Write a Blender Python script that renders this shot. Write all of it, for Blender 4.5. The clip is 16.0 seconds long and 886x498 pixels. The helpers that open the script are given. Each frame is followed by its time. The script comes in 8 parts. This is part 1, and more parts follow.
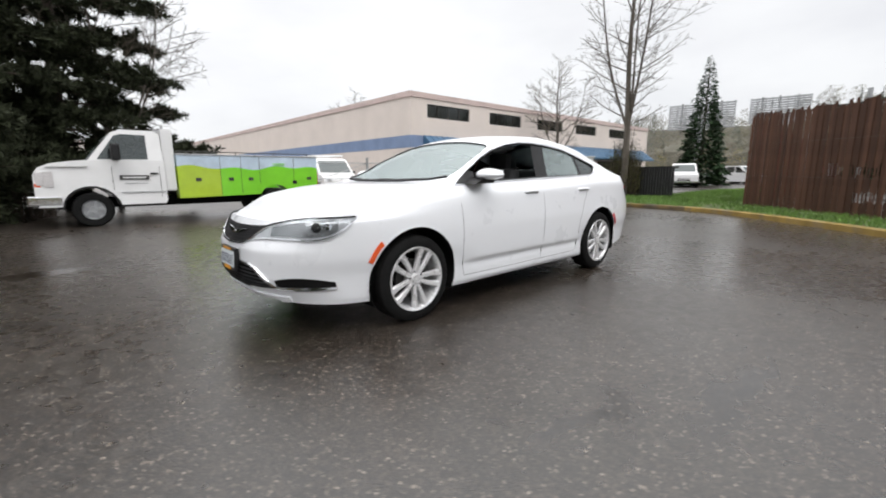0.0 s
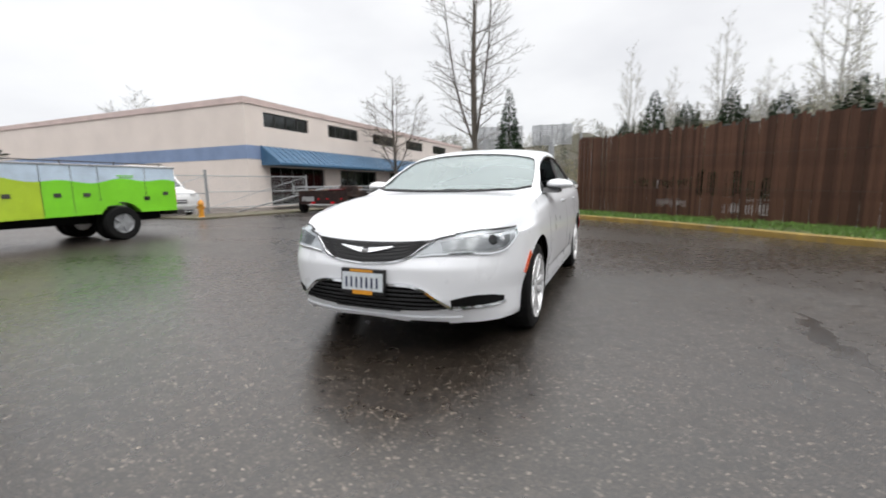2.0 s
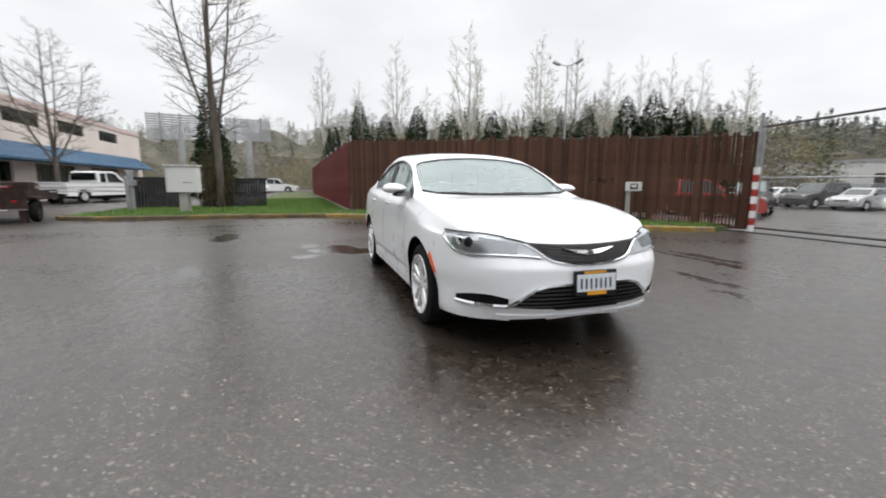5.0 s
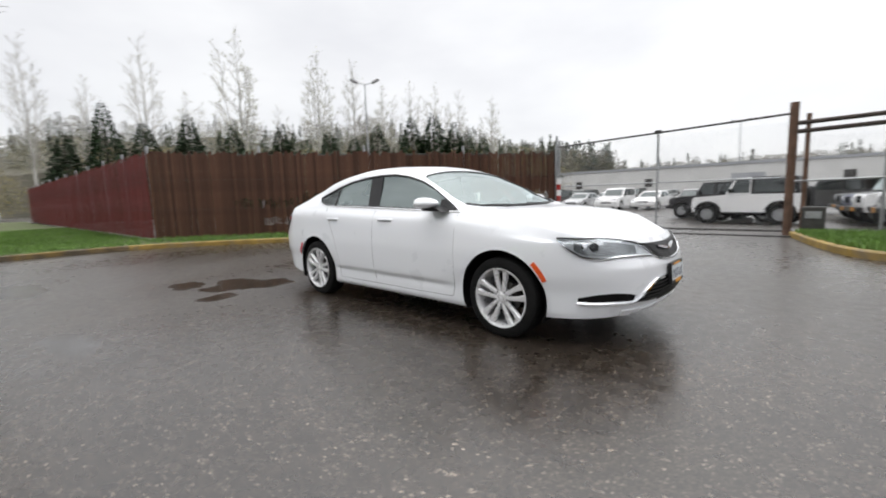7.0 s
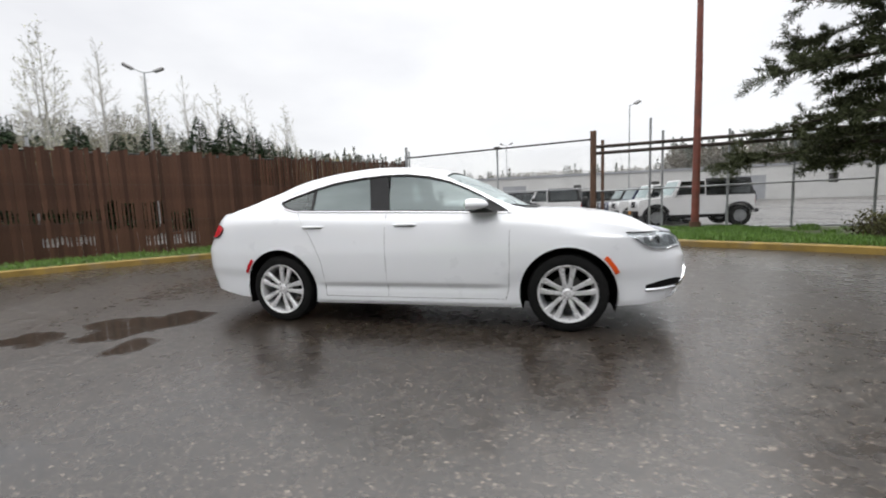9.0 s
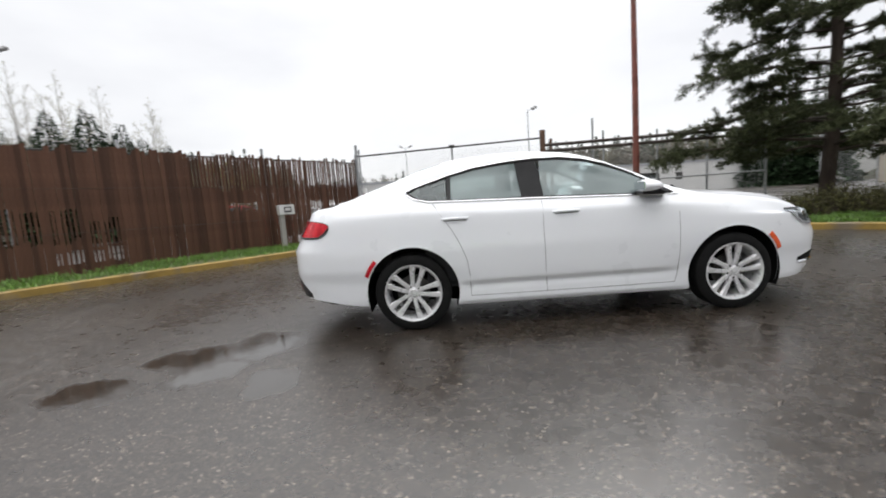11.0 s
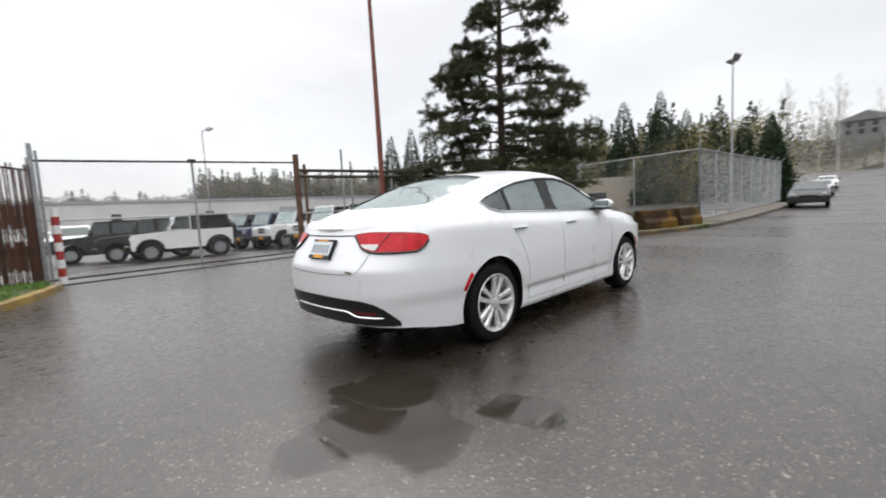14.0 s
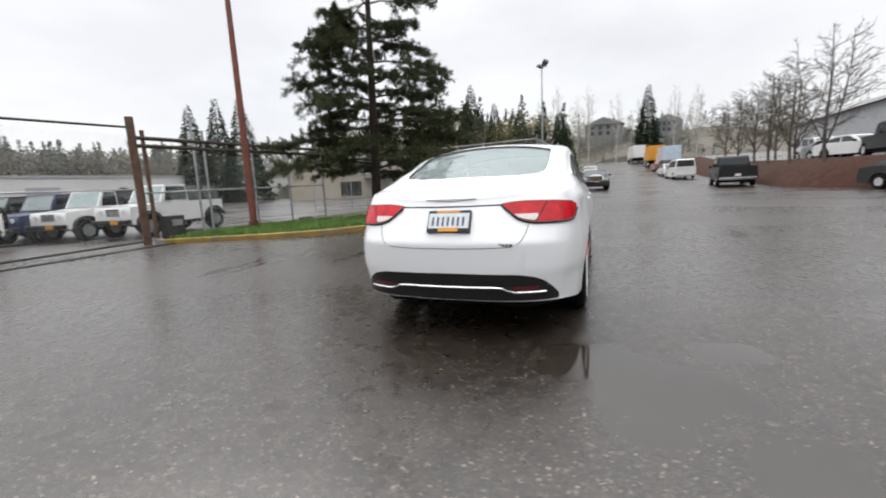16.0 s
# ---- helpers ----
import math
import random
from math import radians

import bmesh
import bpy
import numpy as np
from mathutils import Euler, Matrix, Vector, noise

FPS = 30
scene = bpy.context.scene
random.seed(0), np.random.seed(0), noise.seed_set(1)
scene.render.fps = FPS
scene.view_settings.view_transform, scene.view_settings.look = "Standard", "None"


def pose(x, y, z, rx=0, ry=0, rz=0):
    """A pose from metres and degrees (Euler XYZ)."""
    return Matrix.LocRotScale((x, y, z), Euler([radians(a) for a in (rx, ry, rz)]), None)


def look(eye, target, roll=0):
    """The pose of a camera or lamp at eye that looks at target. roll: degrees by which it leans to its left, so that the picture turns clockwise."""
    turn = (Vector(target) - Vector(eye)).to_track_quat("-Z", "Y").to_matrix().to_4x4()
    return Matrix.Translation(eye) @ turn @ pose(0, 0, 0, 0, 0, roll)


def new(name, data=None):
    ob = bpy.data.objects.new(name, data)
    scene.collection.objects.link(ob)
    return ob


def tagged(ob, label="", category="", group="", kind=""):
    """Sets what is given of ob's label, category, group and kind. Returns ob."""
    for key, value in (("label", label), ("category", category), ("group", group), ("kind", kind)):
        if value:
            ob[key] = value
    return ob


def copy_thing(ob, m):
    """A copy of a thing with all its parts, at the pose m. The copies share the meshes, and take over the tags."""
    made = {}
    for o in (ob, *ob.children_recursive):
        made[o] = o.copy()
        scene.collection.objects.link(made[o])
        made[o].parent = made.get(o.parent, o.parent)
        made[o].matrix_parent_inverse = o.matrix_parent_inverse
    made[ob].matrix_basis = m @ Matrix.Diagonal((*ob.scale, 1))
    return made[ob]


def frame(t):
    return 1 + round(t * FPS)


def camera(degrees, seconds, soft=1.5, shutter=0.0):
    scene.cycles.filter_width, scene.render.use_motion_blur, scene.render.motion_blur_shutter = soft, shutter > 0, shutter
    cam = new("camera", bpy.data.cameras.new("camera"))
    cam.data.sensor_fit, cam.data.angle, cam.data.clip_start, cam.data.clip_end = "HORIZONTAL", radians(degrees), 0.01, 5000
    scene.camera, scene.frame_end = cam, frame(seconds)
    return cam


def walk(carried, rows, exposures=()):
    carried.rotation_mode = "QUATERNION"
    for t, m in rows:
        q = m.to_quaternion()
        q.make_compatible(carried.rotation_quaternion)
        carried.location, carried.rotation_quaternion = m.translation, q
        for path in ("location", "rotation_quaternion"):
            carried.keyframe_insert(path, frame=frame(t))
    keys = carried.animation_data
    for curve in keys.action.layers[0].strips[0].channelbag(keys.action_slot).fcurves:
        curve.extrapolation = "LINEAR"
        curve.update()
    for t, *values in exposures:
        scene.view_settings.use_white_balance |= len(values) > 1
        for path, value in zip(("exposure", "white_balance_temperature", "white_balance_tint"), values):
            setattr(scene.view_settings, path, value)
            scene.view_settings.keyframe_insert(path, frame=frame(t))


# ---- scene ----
cam = camera(92.6, 16.0, 1.9, 0.5)

PATH = [
    (0, (3.308, 3.337, 1.107), (1.987, 1.877, 0.759), -0.3),
    (0.5, (3.709, 2.951, 1.115), (2.249, 1.628, 0.776), -0.8),
    (1, (4.108, 2.523, 1.13), (2.464, 1.415, 0.863), -0.8),
    (1.5, (4.33, 2.005, 1.092), (2.598, 1.048, 0.798), -1.6),
    (2, (4.605, 1.487, 1.097), (2.785, 0.712, 0.804), -0.7),
    (2.5, (4.7, 0.923, 1.073), (2.796, 0.376, 0.797), -2.2),
    (3, (4.85, 0.378, 1.116), (2.898, 0.004, 0.891), -1.6),
    (3.5, (4.873, -0.154, 1.124), (2.888, -0.258, 0.908), -1.4),
    (4, (4.837, -0.686, 1.117), (2.861, -0.562, 0.831), -0.5),
    (4.5, (4.853, -1.245, 1.139), (2.914, -0.859, 0.838), -0.9),
    (5, (4.692, -1.769, 1.146), (2.811, -1.163, 0.843), 0.2),
    (7.5, (2.873, -3.978, 1.166), (1.764, -2.33, 0.934), -2.7),
    (8, (2.388, -4.205, 1.14), (1.541, -2.407, 0.92), -2.8),
    (8.5, (1.852, -4.381, 1.146), (1.177, -2.514, 0.907), -2.4),
    (9, (1.286, -4.506, 1.149), (0.768, -2.588, 0.92), -2.3),
    (11.5, (-1.662, -4.411, 1.116), (-1.363, -2.449, 0.872), -3.5),
    (12, (-2.22, -4.32, 1.148), (-1.546, -2.441, 1.016), -3.4),
    (12.5, (-2.752, -4.076, 1.129), (-1.896, -2.276, 0.965), -4.2),
    (13, (-3.295, -3.829, 1.139), (-2.237, -2.141, 0.962), -4.3),
    (13.5, (-3.754, -3.502, 1.11), (-2.534, -1.932, 0.897), -4.5),
    (14, (-4.16, -3.092, 1.143), (-2.754, -1.682, 0.953), -3.1),
    (14.5, (-4.507, -2.619, 1.136), (-2.943, -1.392, 0.918), -2.6),
    (15, (-4.812, -2.097, 1.146), (-3.129, -1.041, 0.924), -2.8),
    (15.5, (-5.09, -1.563, 1.154), (-3.313, -0.693, 0.864), -3.2),
    (16, (-5.253, -0.991, 1.143), (-3.399, -0.306, 0.834), -2.7),
]
walk(cam, [(t, look(eye, target, roll)) for t, eye, target, roll in PATH])
from mathutils.bvhtree import BVHTree

# ---- world, sun and exposure ----
# Overcast, rainy daylight: a bright cloud deck and a very wide, weak sun.
world = bpy.data.worlds.new("overcast_sky")
scene.world = world
world.use_nodes = True
wn, wl = world.node_tree.nodes, world.node_tree.links
wn.clear()
w_out = wn.new("ShaderNodeOutputWorld")
w_bg = wn.new("ShaderNodeBackground")
w_geo = wn.new("ShaderNodeTexCoord")
w_sep = wn.new("ShaderNodeSeparateXYZ")
w_ramp = wn.new("ShaderNodeValToRGB")
w_noise = wn.new("ShaderNodeTexNoise")
w_map = wn.new("ShaderNodeMapping")
w_cloud = wn.new("ShaderNodeValToRGB")
w_mul = wn.new("ShaderNodeMixRGB")
w_sky = wn.new("ShaderNodeTexSky")
w_mix = wn.new("ShaderNodeMixRGB")
w_sky.sky_type, w_sky.sun_disc = "NISHITA", False
w_sky.sun_elevation, w_sky.sun_rotation = radians(55), radians(30)
w_skys = wn.new("ShaderNodeMixRGB")
w_skys.blend_type, w_skys.inputs[0].default_value = "MULTIPLY", 1.0
w_skys.inputs[2].default_value = (0.12, 0.12, 0.12, 1)
w_map.inputs["Scale"].default_value = (1.0, 1.0, 2.6)
w_noise.inputs["Scale"].default_value, w_noise.inputs["Detail"].default_value = 2.2, 5
w_ramp.color_ramp.elements[0].position, w_ramp.color_ramp.elements[0].color = 0.0, (0.80, 0.803, 0.808, 1)
w_ramp.color_ramp.elements[1].position, w_ramp.color_ramp.elements[1].color = 1.0, (2.72, 2.70, 2.68, 1)
w_mid = w_ramp.color_ramp.elements.new(0.42)
w_mid.color = (0.86, 0.862, 0.868, 1)
w_cloud.color_ramp.elements[0].position, w_cloud.color_ramp.elements[0].color = 0.32, (0.90, 0.90, 0.92, 1)
w_cloud.color_ramp.elements[1].position, w_cloud.color_ramp.elements[1].color = 0.62, (1.06, 1.06, 1.06, 1)
w_mul.blend_type, w_mul.inputs[0].default_value = "MULTIPLY", 1.0
w_mix.inputs[0].default_value = 0.06
wl.new(w_geo.outputs["Generated"], w_sep.inputs[0])
wl.new(w_sep.outputs["Z"], w_ramp.inputs[0])
wl.new(w_geo.outputs["Generated"], w_map.inputs[0])
wl.new(w_map.outputs[0], w_noise.inputs["Vector"])
wl.new(w_noise.outputs["Fac"], w_cloud.inputs[0])
wl.new(w_ramp.outputs[0], w_mul.inputs[1])
wl.new(w_cloud.outputs[0], w_mul.inputs[2])
wl.new(w_sky.outputs[0], w_skys.inputs[1])
# the cloud is thicker towards the east and the west
w_east = wn.new("ShaderNodeValToRGB")
w_east.color_ramp.elements[0].position, w_east.color_ramp.elements[0].color = 0.0, (0.90, 0.902, 0.908, 1)
w_east.color_ramp.elements[1].position, w_east.color_ramp.elements[1].color = 1.0, (0.92, 0.925, 0.935, 1)
for place in (0.36, 0.575):
    w_east.color_ramp.elements.new(place).color = (1.0, 1.0, 1.0, 1)
w_span = wn.new("ShaderNodeMapRange")
w_span.inputs["From Min"].default_value = -1.0
w_dim = wn.new("ShaderNodeMixRGB")
w_dim.blend_type, w_dim.inputs[0].default_value = "MULTIPLY", 1.0
wl.new(w_sep.outputs["X"], w_span.inputs["Value"])
wl.new(w_span.outputs[0], w_east.inputs[0])
wl.new(w_mul.outputs[0], w_dim.inputs[1])
wl.new(w_east.outputs[0], w_dim.inputs[2])
wl.new(w_dim.outputs[0], w_mix.inputs[1])
wl.new(w_skys.outputs[0], w_mix.inputs[2])
wl.new(w_mix.outputs[0], w_bg.inputs[0])
w_bg.inputs[1].default_value = 1.25
wl.new(w_bg.outputs[0], w_out.inputs[0])

sun = new("sun", bpy.data.lights.new("sun", "SUN"))
sun.data.energy, sun.data.angle, sun.data.color = 0.9, radians(40), (1.0, 0.98, 0.95)
sun.matrix_world = look((14, 24, 40), (0, 0, 0))
scene.view_settings.exposure = 0.0


# ---- materials ----
class Nodes:
    """A small helper to wire one node material."""

    def __init__(self, name):
        self.m = bpy.data.materials.new(name)
        self.m.use_nodes = True
        self.t = self.m.node_tree
        self.b = self.t.nodes["Principled BSDF"]
        self.co = self.t.nodes.new("ShaderNodeTexCoord")

    def n(self, kind, **values):
        node = self.t.nodes.new("ShaderNode" + kind)
        for key, v in values.items():
            node.inputs[key.replace("_", " ")].default_value = v
        return node

    def link(self, a, b):
        self.t.links.new(a, b)

    def noise(self, scale, detail=4.0, stretch=None, rough=0.55, world=False):
        src = self.co.outputs["Object"]
        if world:
            src = self.n("NewGeometry").outputs["Position"]
        node = self.n("TexNoise", Scale=scale, Detail=detail, Roughness=rough)
        if stretch:
            mp = self.n("Mapping", Scale=stretch)
            self.link(src, mp.inputs[0])
            src = mp.outputs[0]
        self.link(src, node.inputs["Vector"])
        return node.outputs["Fac"]

    def ramp(self, fac, *stops):
        node = self.n("ValToRGB")
        el = node.color_ramp.elements
        while len(el) < len(stops):
            el.new(0.5)
        for e, (p, c) in zip(el, stops):
            e.position = p
            e.color = (*c, 1) if isinstance(c, tuple) else (c, c, c, 1)
        self.link(fac, node.inputs[0])
        return node.outputs[0]

    def mix(self, fac, a, b, how="MIX"):
        node = self.n("MixRGB")
        node.blend_type = how
        for i, v in enumerate((fac, a, b)):
            if isinstance(v, (int, float)):
                node.inputs[i].default_value = v if i == 0 else (v, v, v, 1)
            elif isinstance(v, tuple):
                node.inputs[i].default_value = (*v, 1)
            else:
                self.link(v, node.inputs[i])
        return node.outputs[0]

    def bump(self, height, strength=0.3, distance=0.01, after=None):
        node = self.n("Bump", Strength=strength, Distance=distance)
        self.link(height, node.inputs["Height"])
        if after:
            self.link(after, node.inputs["Normal"])
        self.link(node.outputs[0], self.b.inputs["Normal"])
        return node.outputs[0]


def surface(name, colour, rough=0.6, metal=0.0, vary=0.12, scale=6.0, grain=60.0, bump=0.15, coat=0.0, dirt=None, stretch=None, islands=0.0, each=0.0):
    """A general painted, wooden, metal or mineral surface with grain and blotches at two scales."""
    k = Nodes(name)
    c = Vector(colour)
    lo, hi = tuple(c * (1 - vary)), tuple(min(1, v) for v in c * (1 + vary))
    col = k.ramp(k.noise(scale, 5, stretch), (0.3, lo), (0.7, hi))
    fine = k.noise(grain, 3, stretch)
    col = k.mix(0.5, col, k.ramp(fine, (0.3, 1 - vary), (0.7, 1 + vary * 0.5)), "MULTIPLY")
    if dirt:
        d = k.ramp(k.noise(scale * 0.6, 6, stretch), (0.5, 0.0), (0.68, 0.8))
        col = k.mix(d, col, dirt)
    for node, out, amount in (("ObjectInfo", "Random", each), ("NewGeometry", "Random Per Island", islands)):
        if amount:
            col = k.mix(1.0, col, k.ramp(k.n(node).outputs[out], (0.0, 1 - amount), (1.0, 1 + amount)), "MULTIPLY")
    k.link(col, k.b.inputs["Base Color"])
    k.link(k.ramp(k.noise(scale * 1.7, 4, stretch), (0.3, max(0.02, rough * 0.8)), (0.7, min(1, rough * 1.15))), k.b.inputs["Roughness"])
    k.b.inputs["Metallic"].default_value = metal
    k.b.inputs["Coat Weight"].default_value = coat
    k.b.inputs["Coat Roughness"].default_value = 0.06
    if bump:
        k.bump(fine, bump, 0.004)
    return k.m


def glass(name, tint, ior=1.7, milky=0.0):
    """A pane: tinted see-through with a mirror gloss that Fresnel drives."""
    m = bpy.data.materials.new(name)
    m.use_nodes = True
    t = m.node_tree
    t.nodes.clear()
    out, mx = t.nodes.new("ShaderNodeOutputMaterial"), t.nodes.new("ShaderNodeMixShader")
    tr, gl, fr = t.nodes.new("ShaderNodeBsdfTransparent"), t.nodes.new("ShaderNodeBsdfGlossy"), t.nodes.new("ShaderNodeFresnel")
    tr.inputs[0].default_value = (*tint, 1)
    gl.inputs["Roughness"].default_value = 0.07
    gl.inputs["Color"].default_value = (0.90, 0.97, 0.97, 1)
    fr.inputs["IOR"].default_value = ior
    body = tr
    if milky:
        # an uneven pale teal diffuse share makes the pane milky
        haze, body = t.nodes.new("ShaderNodeBsdfDiffuse"), t.nodes.new("ShaderNodeMixShader")
        haze.inputs[0].default_value = (0.60, 0.71, 0.71, 1)
        spots = t.nodes.new("ShaderNodeTexNoise")
        spots.inputs["Scale"].default_value, spots.inputs["Detail"].default_value = 1.6, 2.0
        amount = t.nodes.new("ShaderNodeMapRange")
        amount.inputs["To Min"].default_value, amount.inputs["To Max"].default_value = milky * 0.75, milky * 1.25
        t.links.new(spots.outputs["Fac"], amount.inputs["Value"])
        t.links.new(amount.outputs[0], body.inputs[0])
        t.links.new(tr.outputs[0], body.inputs[1])
        t.links.new(haze.outputs[0], body.inputs[2])
    t.links.new(fr.outputs[0], mx.inputs[0])
    t.links.new(body.outputs[0], mx.inputs[1])
    t.links.new(gl.outputs[0], mx.inputs[2])
    t.links.new(mx.outputs[0], out.inputs[0])
    return m


# standing water on plan: x, y, half length, half width
POOLS = [(-2.66, -1.02, 0.40, 0.48), (-2.27, -1.80, 0.22, 0.24), (-3.10, -1.22, 0.40, 0.34), (-3.50, -1.75, 0.34, 0.22), (-2.85, -1.55, 0.30, 0.26),
         (-0.2, 4.00, 1.0, 0.10), (0.9, 2.85, 0.75, 0.09), (1.6, 2.45, 0.4, 0.10), (-0.35, 4.3, 0.9, 0.12), (-1.5, -3.3, 0.5, 0.16), (3.5, -3.3, 0.5, 0.22), (-5.2, -3.4, 0.9, 0.3)]


def asphalt_material():
    """Wet, worn parking lot asphalt: pale and dark aggregate, damp patches, pools in the hollows."""
    k = Nodes("wet_asphalt")
    pos = k.n("NewGeometry").outputs["Position"]
    vor = k.n("TexVoronoi", Scale=80.0)
    k.link(pos, vor.inputs["Vector"])
    stone = k.ramp(vor.outputs["Color"], (0.0, (0.005, 0.0038, 0.0029)), (0.5, (0.018, 0.0145, 0.0114)), (0.82, (0.043, 0.0355, 0.029)), (0.96, (0.19, 0.17, 0.145)))
    vor2 = k.n("TexVoronoi", Scale=34.0)
    k.link(pos, vor2.inputs["Vector"])
    chip = k.mix(1.0, k.ramp(vor2.outputs["Color"], (0.82, 0.0), (0.93, 1.0)), k.ramp(vor2.outputs["Distance"], (0.10, 1.0), (0.27, 0.0)), "MULTIPLY")
    damp_far = k.ramp(k.noise(0.30, 4, stretch=(1.0, 0.55, 1.0), world=True), (0.39, 0.0), (0.57, 1.0))
    chip = k.mix(damp_far, chip, k.mix(1.0, chip, 0.35, "MULTIPLY"))
    col = k.mix(chip, stone, (0.31, 0.28, 0.245))
    col = k.mix(1.0, col, k.ramp(k.noise(0.5, 5, world=True), (0.3, (0.81, 0.76, 0.715)), (0.7, (1.32, 1.24, 1.17))), "MULTIPLY")
    col = k.mix(0.7, col, k.ramp(k.noise(6.0, 5, world=True), (0.3, 0.70), (0.7, 1.30)), "MULTIPLY")
    # pools: the least of several stretched distances, with a wandering edge
    wob = k.n("TexNoise", Scale=3.6, Detail=6.0)
    k.link(pos, wob.inputs["Vector"])
    shift = k.n("VectorMath")
    shift.operation = "MULTIPLY_ADD"
    k.link(wob.outputs["Color"], shift.inputs[0])
    shift.inputs[1].default_value = (0.50, 0.50, 0.0)
    k.link(pos, shift.inputs[2])
    least = least_damp = None
    for number, (x, y, a, b) in enumerate(POOLS):
        sub_ = k.n("VectorMath")
        sub_.operation = "SUBTRACT"
        k.link(shift.outputs[0], sub_.inputs[0])
        sub_.inputs[1].default_value = (x + 0.25, y + 0.25, 0)
        sc = k.n("VectorMath")
        sc.operation = "MULTIPLY"
        k.link(sub_.outputs[0], sc.inputs[0])
        sc.inputs[1].default_value = (1 / a, 1 / b, 0)
        ln = k.n("VectorMath")
        ln.operation = "LENGTH"
        k.link(sc.outputs[0], ln.inputs[0])
        if number == 5:
            least, least_damp = None, least
        if least is None:
            least = ln.outputs["Value"]
        else:
            mn = k.n("Math")
            mn.operation = "MINIMUM"
            k.link(least, mn.inputs[0])
            k.link(ln.outputs["Value"], mn.inputs[1])
            least = mn.outputs[0]
    least, least_damp = least_damp, least
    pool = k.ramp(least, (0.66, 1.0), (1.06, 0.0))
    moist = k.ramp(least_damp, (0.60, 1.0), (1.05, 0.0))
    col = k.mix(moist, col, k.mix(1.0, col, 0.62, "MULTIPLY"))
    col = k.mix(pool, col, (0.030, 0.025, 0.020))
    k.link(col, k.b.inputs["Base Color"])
    film = k.mix(damp_far, 0.36, 0.265)
    film = k.mix(1.0, film, k.ramp(k.noise(9.0, 3, world=True), (0.3, 0.8), (0.7, 1.2)), "MULTIPLY")
    film = k.mix(moist, film, 0.10)
    film = k.mix(pool, film, k.ramp(k.noise(5.0, 4, world=True), (0.35, 0.04), (0.65, 0.11)))
    k.link(film, k.b.inputs["Roughness"])
    k.link(k.mix(pool, 1.05, 1.0), k.b.inputs["Specular IOR Level"])
    height_ = k.mix(0.45, k.ramp(vor.outputs["Distance"], (0.0, 1.0), (0.6, 0.0)), k.noise(150.0, 2, world=True))
    height_ = k.mix(chip, height_, 1.0)
    height_ = k.mix(k.mix(1.0, damp_far, 0.75, "MULTIPLY"), height_, 0.5)
    height_ = k.mix(pool, height_, 0.5)
    lo_h = k.mix(k.mix(1.0, pool, 0.93, "MULTIPLY"), k.noise(3.0, 3, world=True), 0.5)
    first = k.bump(lo_h, 0.03, 0.05)
    k.bump(height_, 0.30, 0.0055, after=first)
    return k.m


ASPHALT = asphalt_material()
CAR_WHITE = surface("white_car_paint", (0.79, 0.805, 0.835), 0.32, 0.0, 0.0, 2.0, 90, 0.0, coat=0.8)
CHROME = surface("chrome", (0.75, 0.76, 0.78), 0.10, 1.0, 0.04, 5, 80, 0.0)
ALLOY = surface("silver_alloy", (0.70, 0.70, 0.71), 0.30, 0.35, 0.06, 9, 90, 0.02, coat=0.4)
RUBBER = surface("tyre_rubber", (0.010, 0.010, 0.010), 0.75, 0.0, 0.2, 9, 120, 0.3)
BLACK_PLASTIC = surface("black_plastic", (0.016, 0.016, 0.017), 0.38, 0.0, 0.15, 9, 160, 0.1)
# near-black colour stands for missing light in openings and under vehicles
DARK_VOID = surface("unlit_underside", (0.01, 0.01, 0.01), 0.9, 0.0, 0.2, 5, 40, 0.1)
CAR_GLASS = glass("car_window_glass", (0.60, 0.70, 0.69), 1.65, 0.30)
TRUCK_GLASS = glass("truck_window_glass", (0.22, 0.27, 0.27), 1.9)
DARK_GLASS = glass("dark_window_glass", (0.10, 0.12, 0.12), 1.8)
LAMP_GLASS = glass("lamp_lens", (0.94, 0.95, 0.96), 1.35)
RED_LENS = surface("red_lamp_lens", (0.52, 0.012, 0.022), 0.25, 0.0, 0.25, 14, 60, 0.0, coat=0.3)
DARK_RED = surface("dark_red_reflector", (0.10, 0.006, 0.010), 0.25, 0.0, 0.1, 30, 60, 0.0, coat=0.5)
CLEAR_LENS = surface("clear_lamp_lens", (0.60, 0.58, 0.58), 0.12, 0.0, 0.1, 30, 60, 0.0, coat=1.0)
PLATE_WHITE = surface("white_plate", (0.60, 0.64, 0.67), 0.4, 0.0, 0.08, 20, 60, 0.0)
AMBER = surface("orange_marker_lens", (0.80, 0.10, 0.015), 0.2, 0.0, 0.1, 40, 80, 0.0, coat=1.0)
HEADLAMP_BEZEL = surface("headlamp_bezel", (0.30, 0.31, 0.32), 0.25, 0.3, 0.2, 30, 60, 0.0, coat=0.6)
REFLECTOR = surface("headlamp_bowl", (0.62, 0.63, 0.65), 0.32, 0.0, 0.15, 22, 50, 0.0)
SEAT = surface("black_seat_cloth", (0.035, 0.035, 0.037), 0.85, 0.0, 0.2, 8, 200, 0.2)
GALVANISED = surface("galvanised_steel", (0.36, 0.37, 0.38), 0.5, 0.6, 0.2, 6, 60, 0.1)
RUSTY = surface("rusty_steel", (0.13, 0.075, 0.05), 0.8, 0.2, 0.35, 5, 50, 0.3)
DARK_RUST = surface("dark_rusty_beam", (0.055, 0.042, 0.034), 0.75, 0.2, 0.35, 5, 50, 0.3)
TRAILER_DARK = surface("dark_maroon_steel", (0.024, 0.014, 0.013), 0.6, 0.1, 0.35, 5, 50, 0.3, dirt=(0.06, 0.035, 0.025))
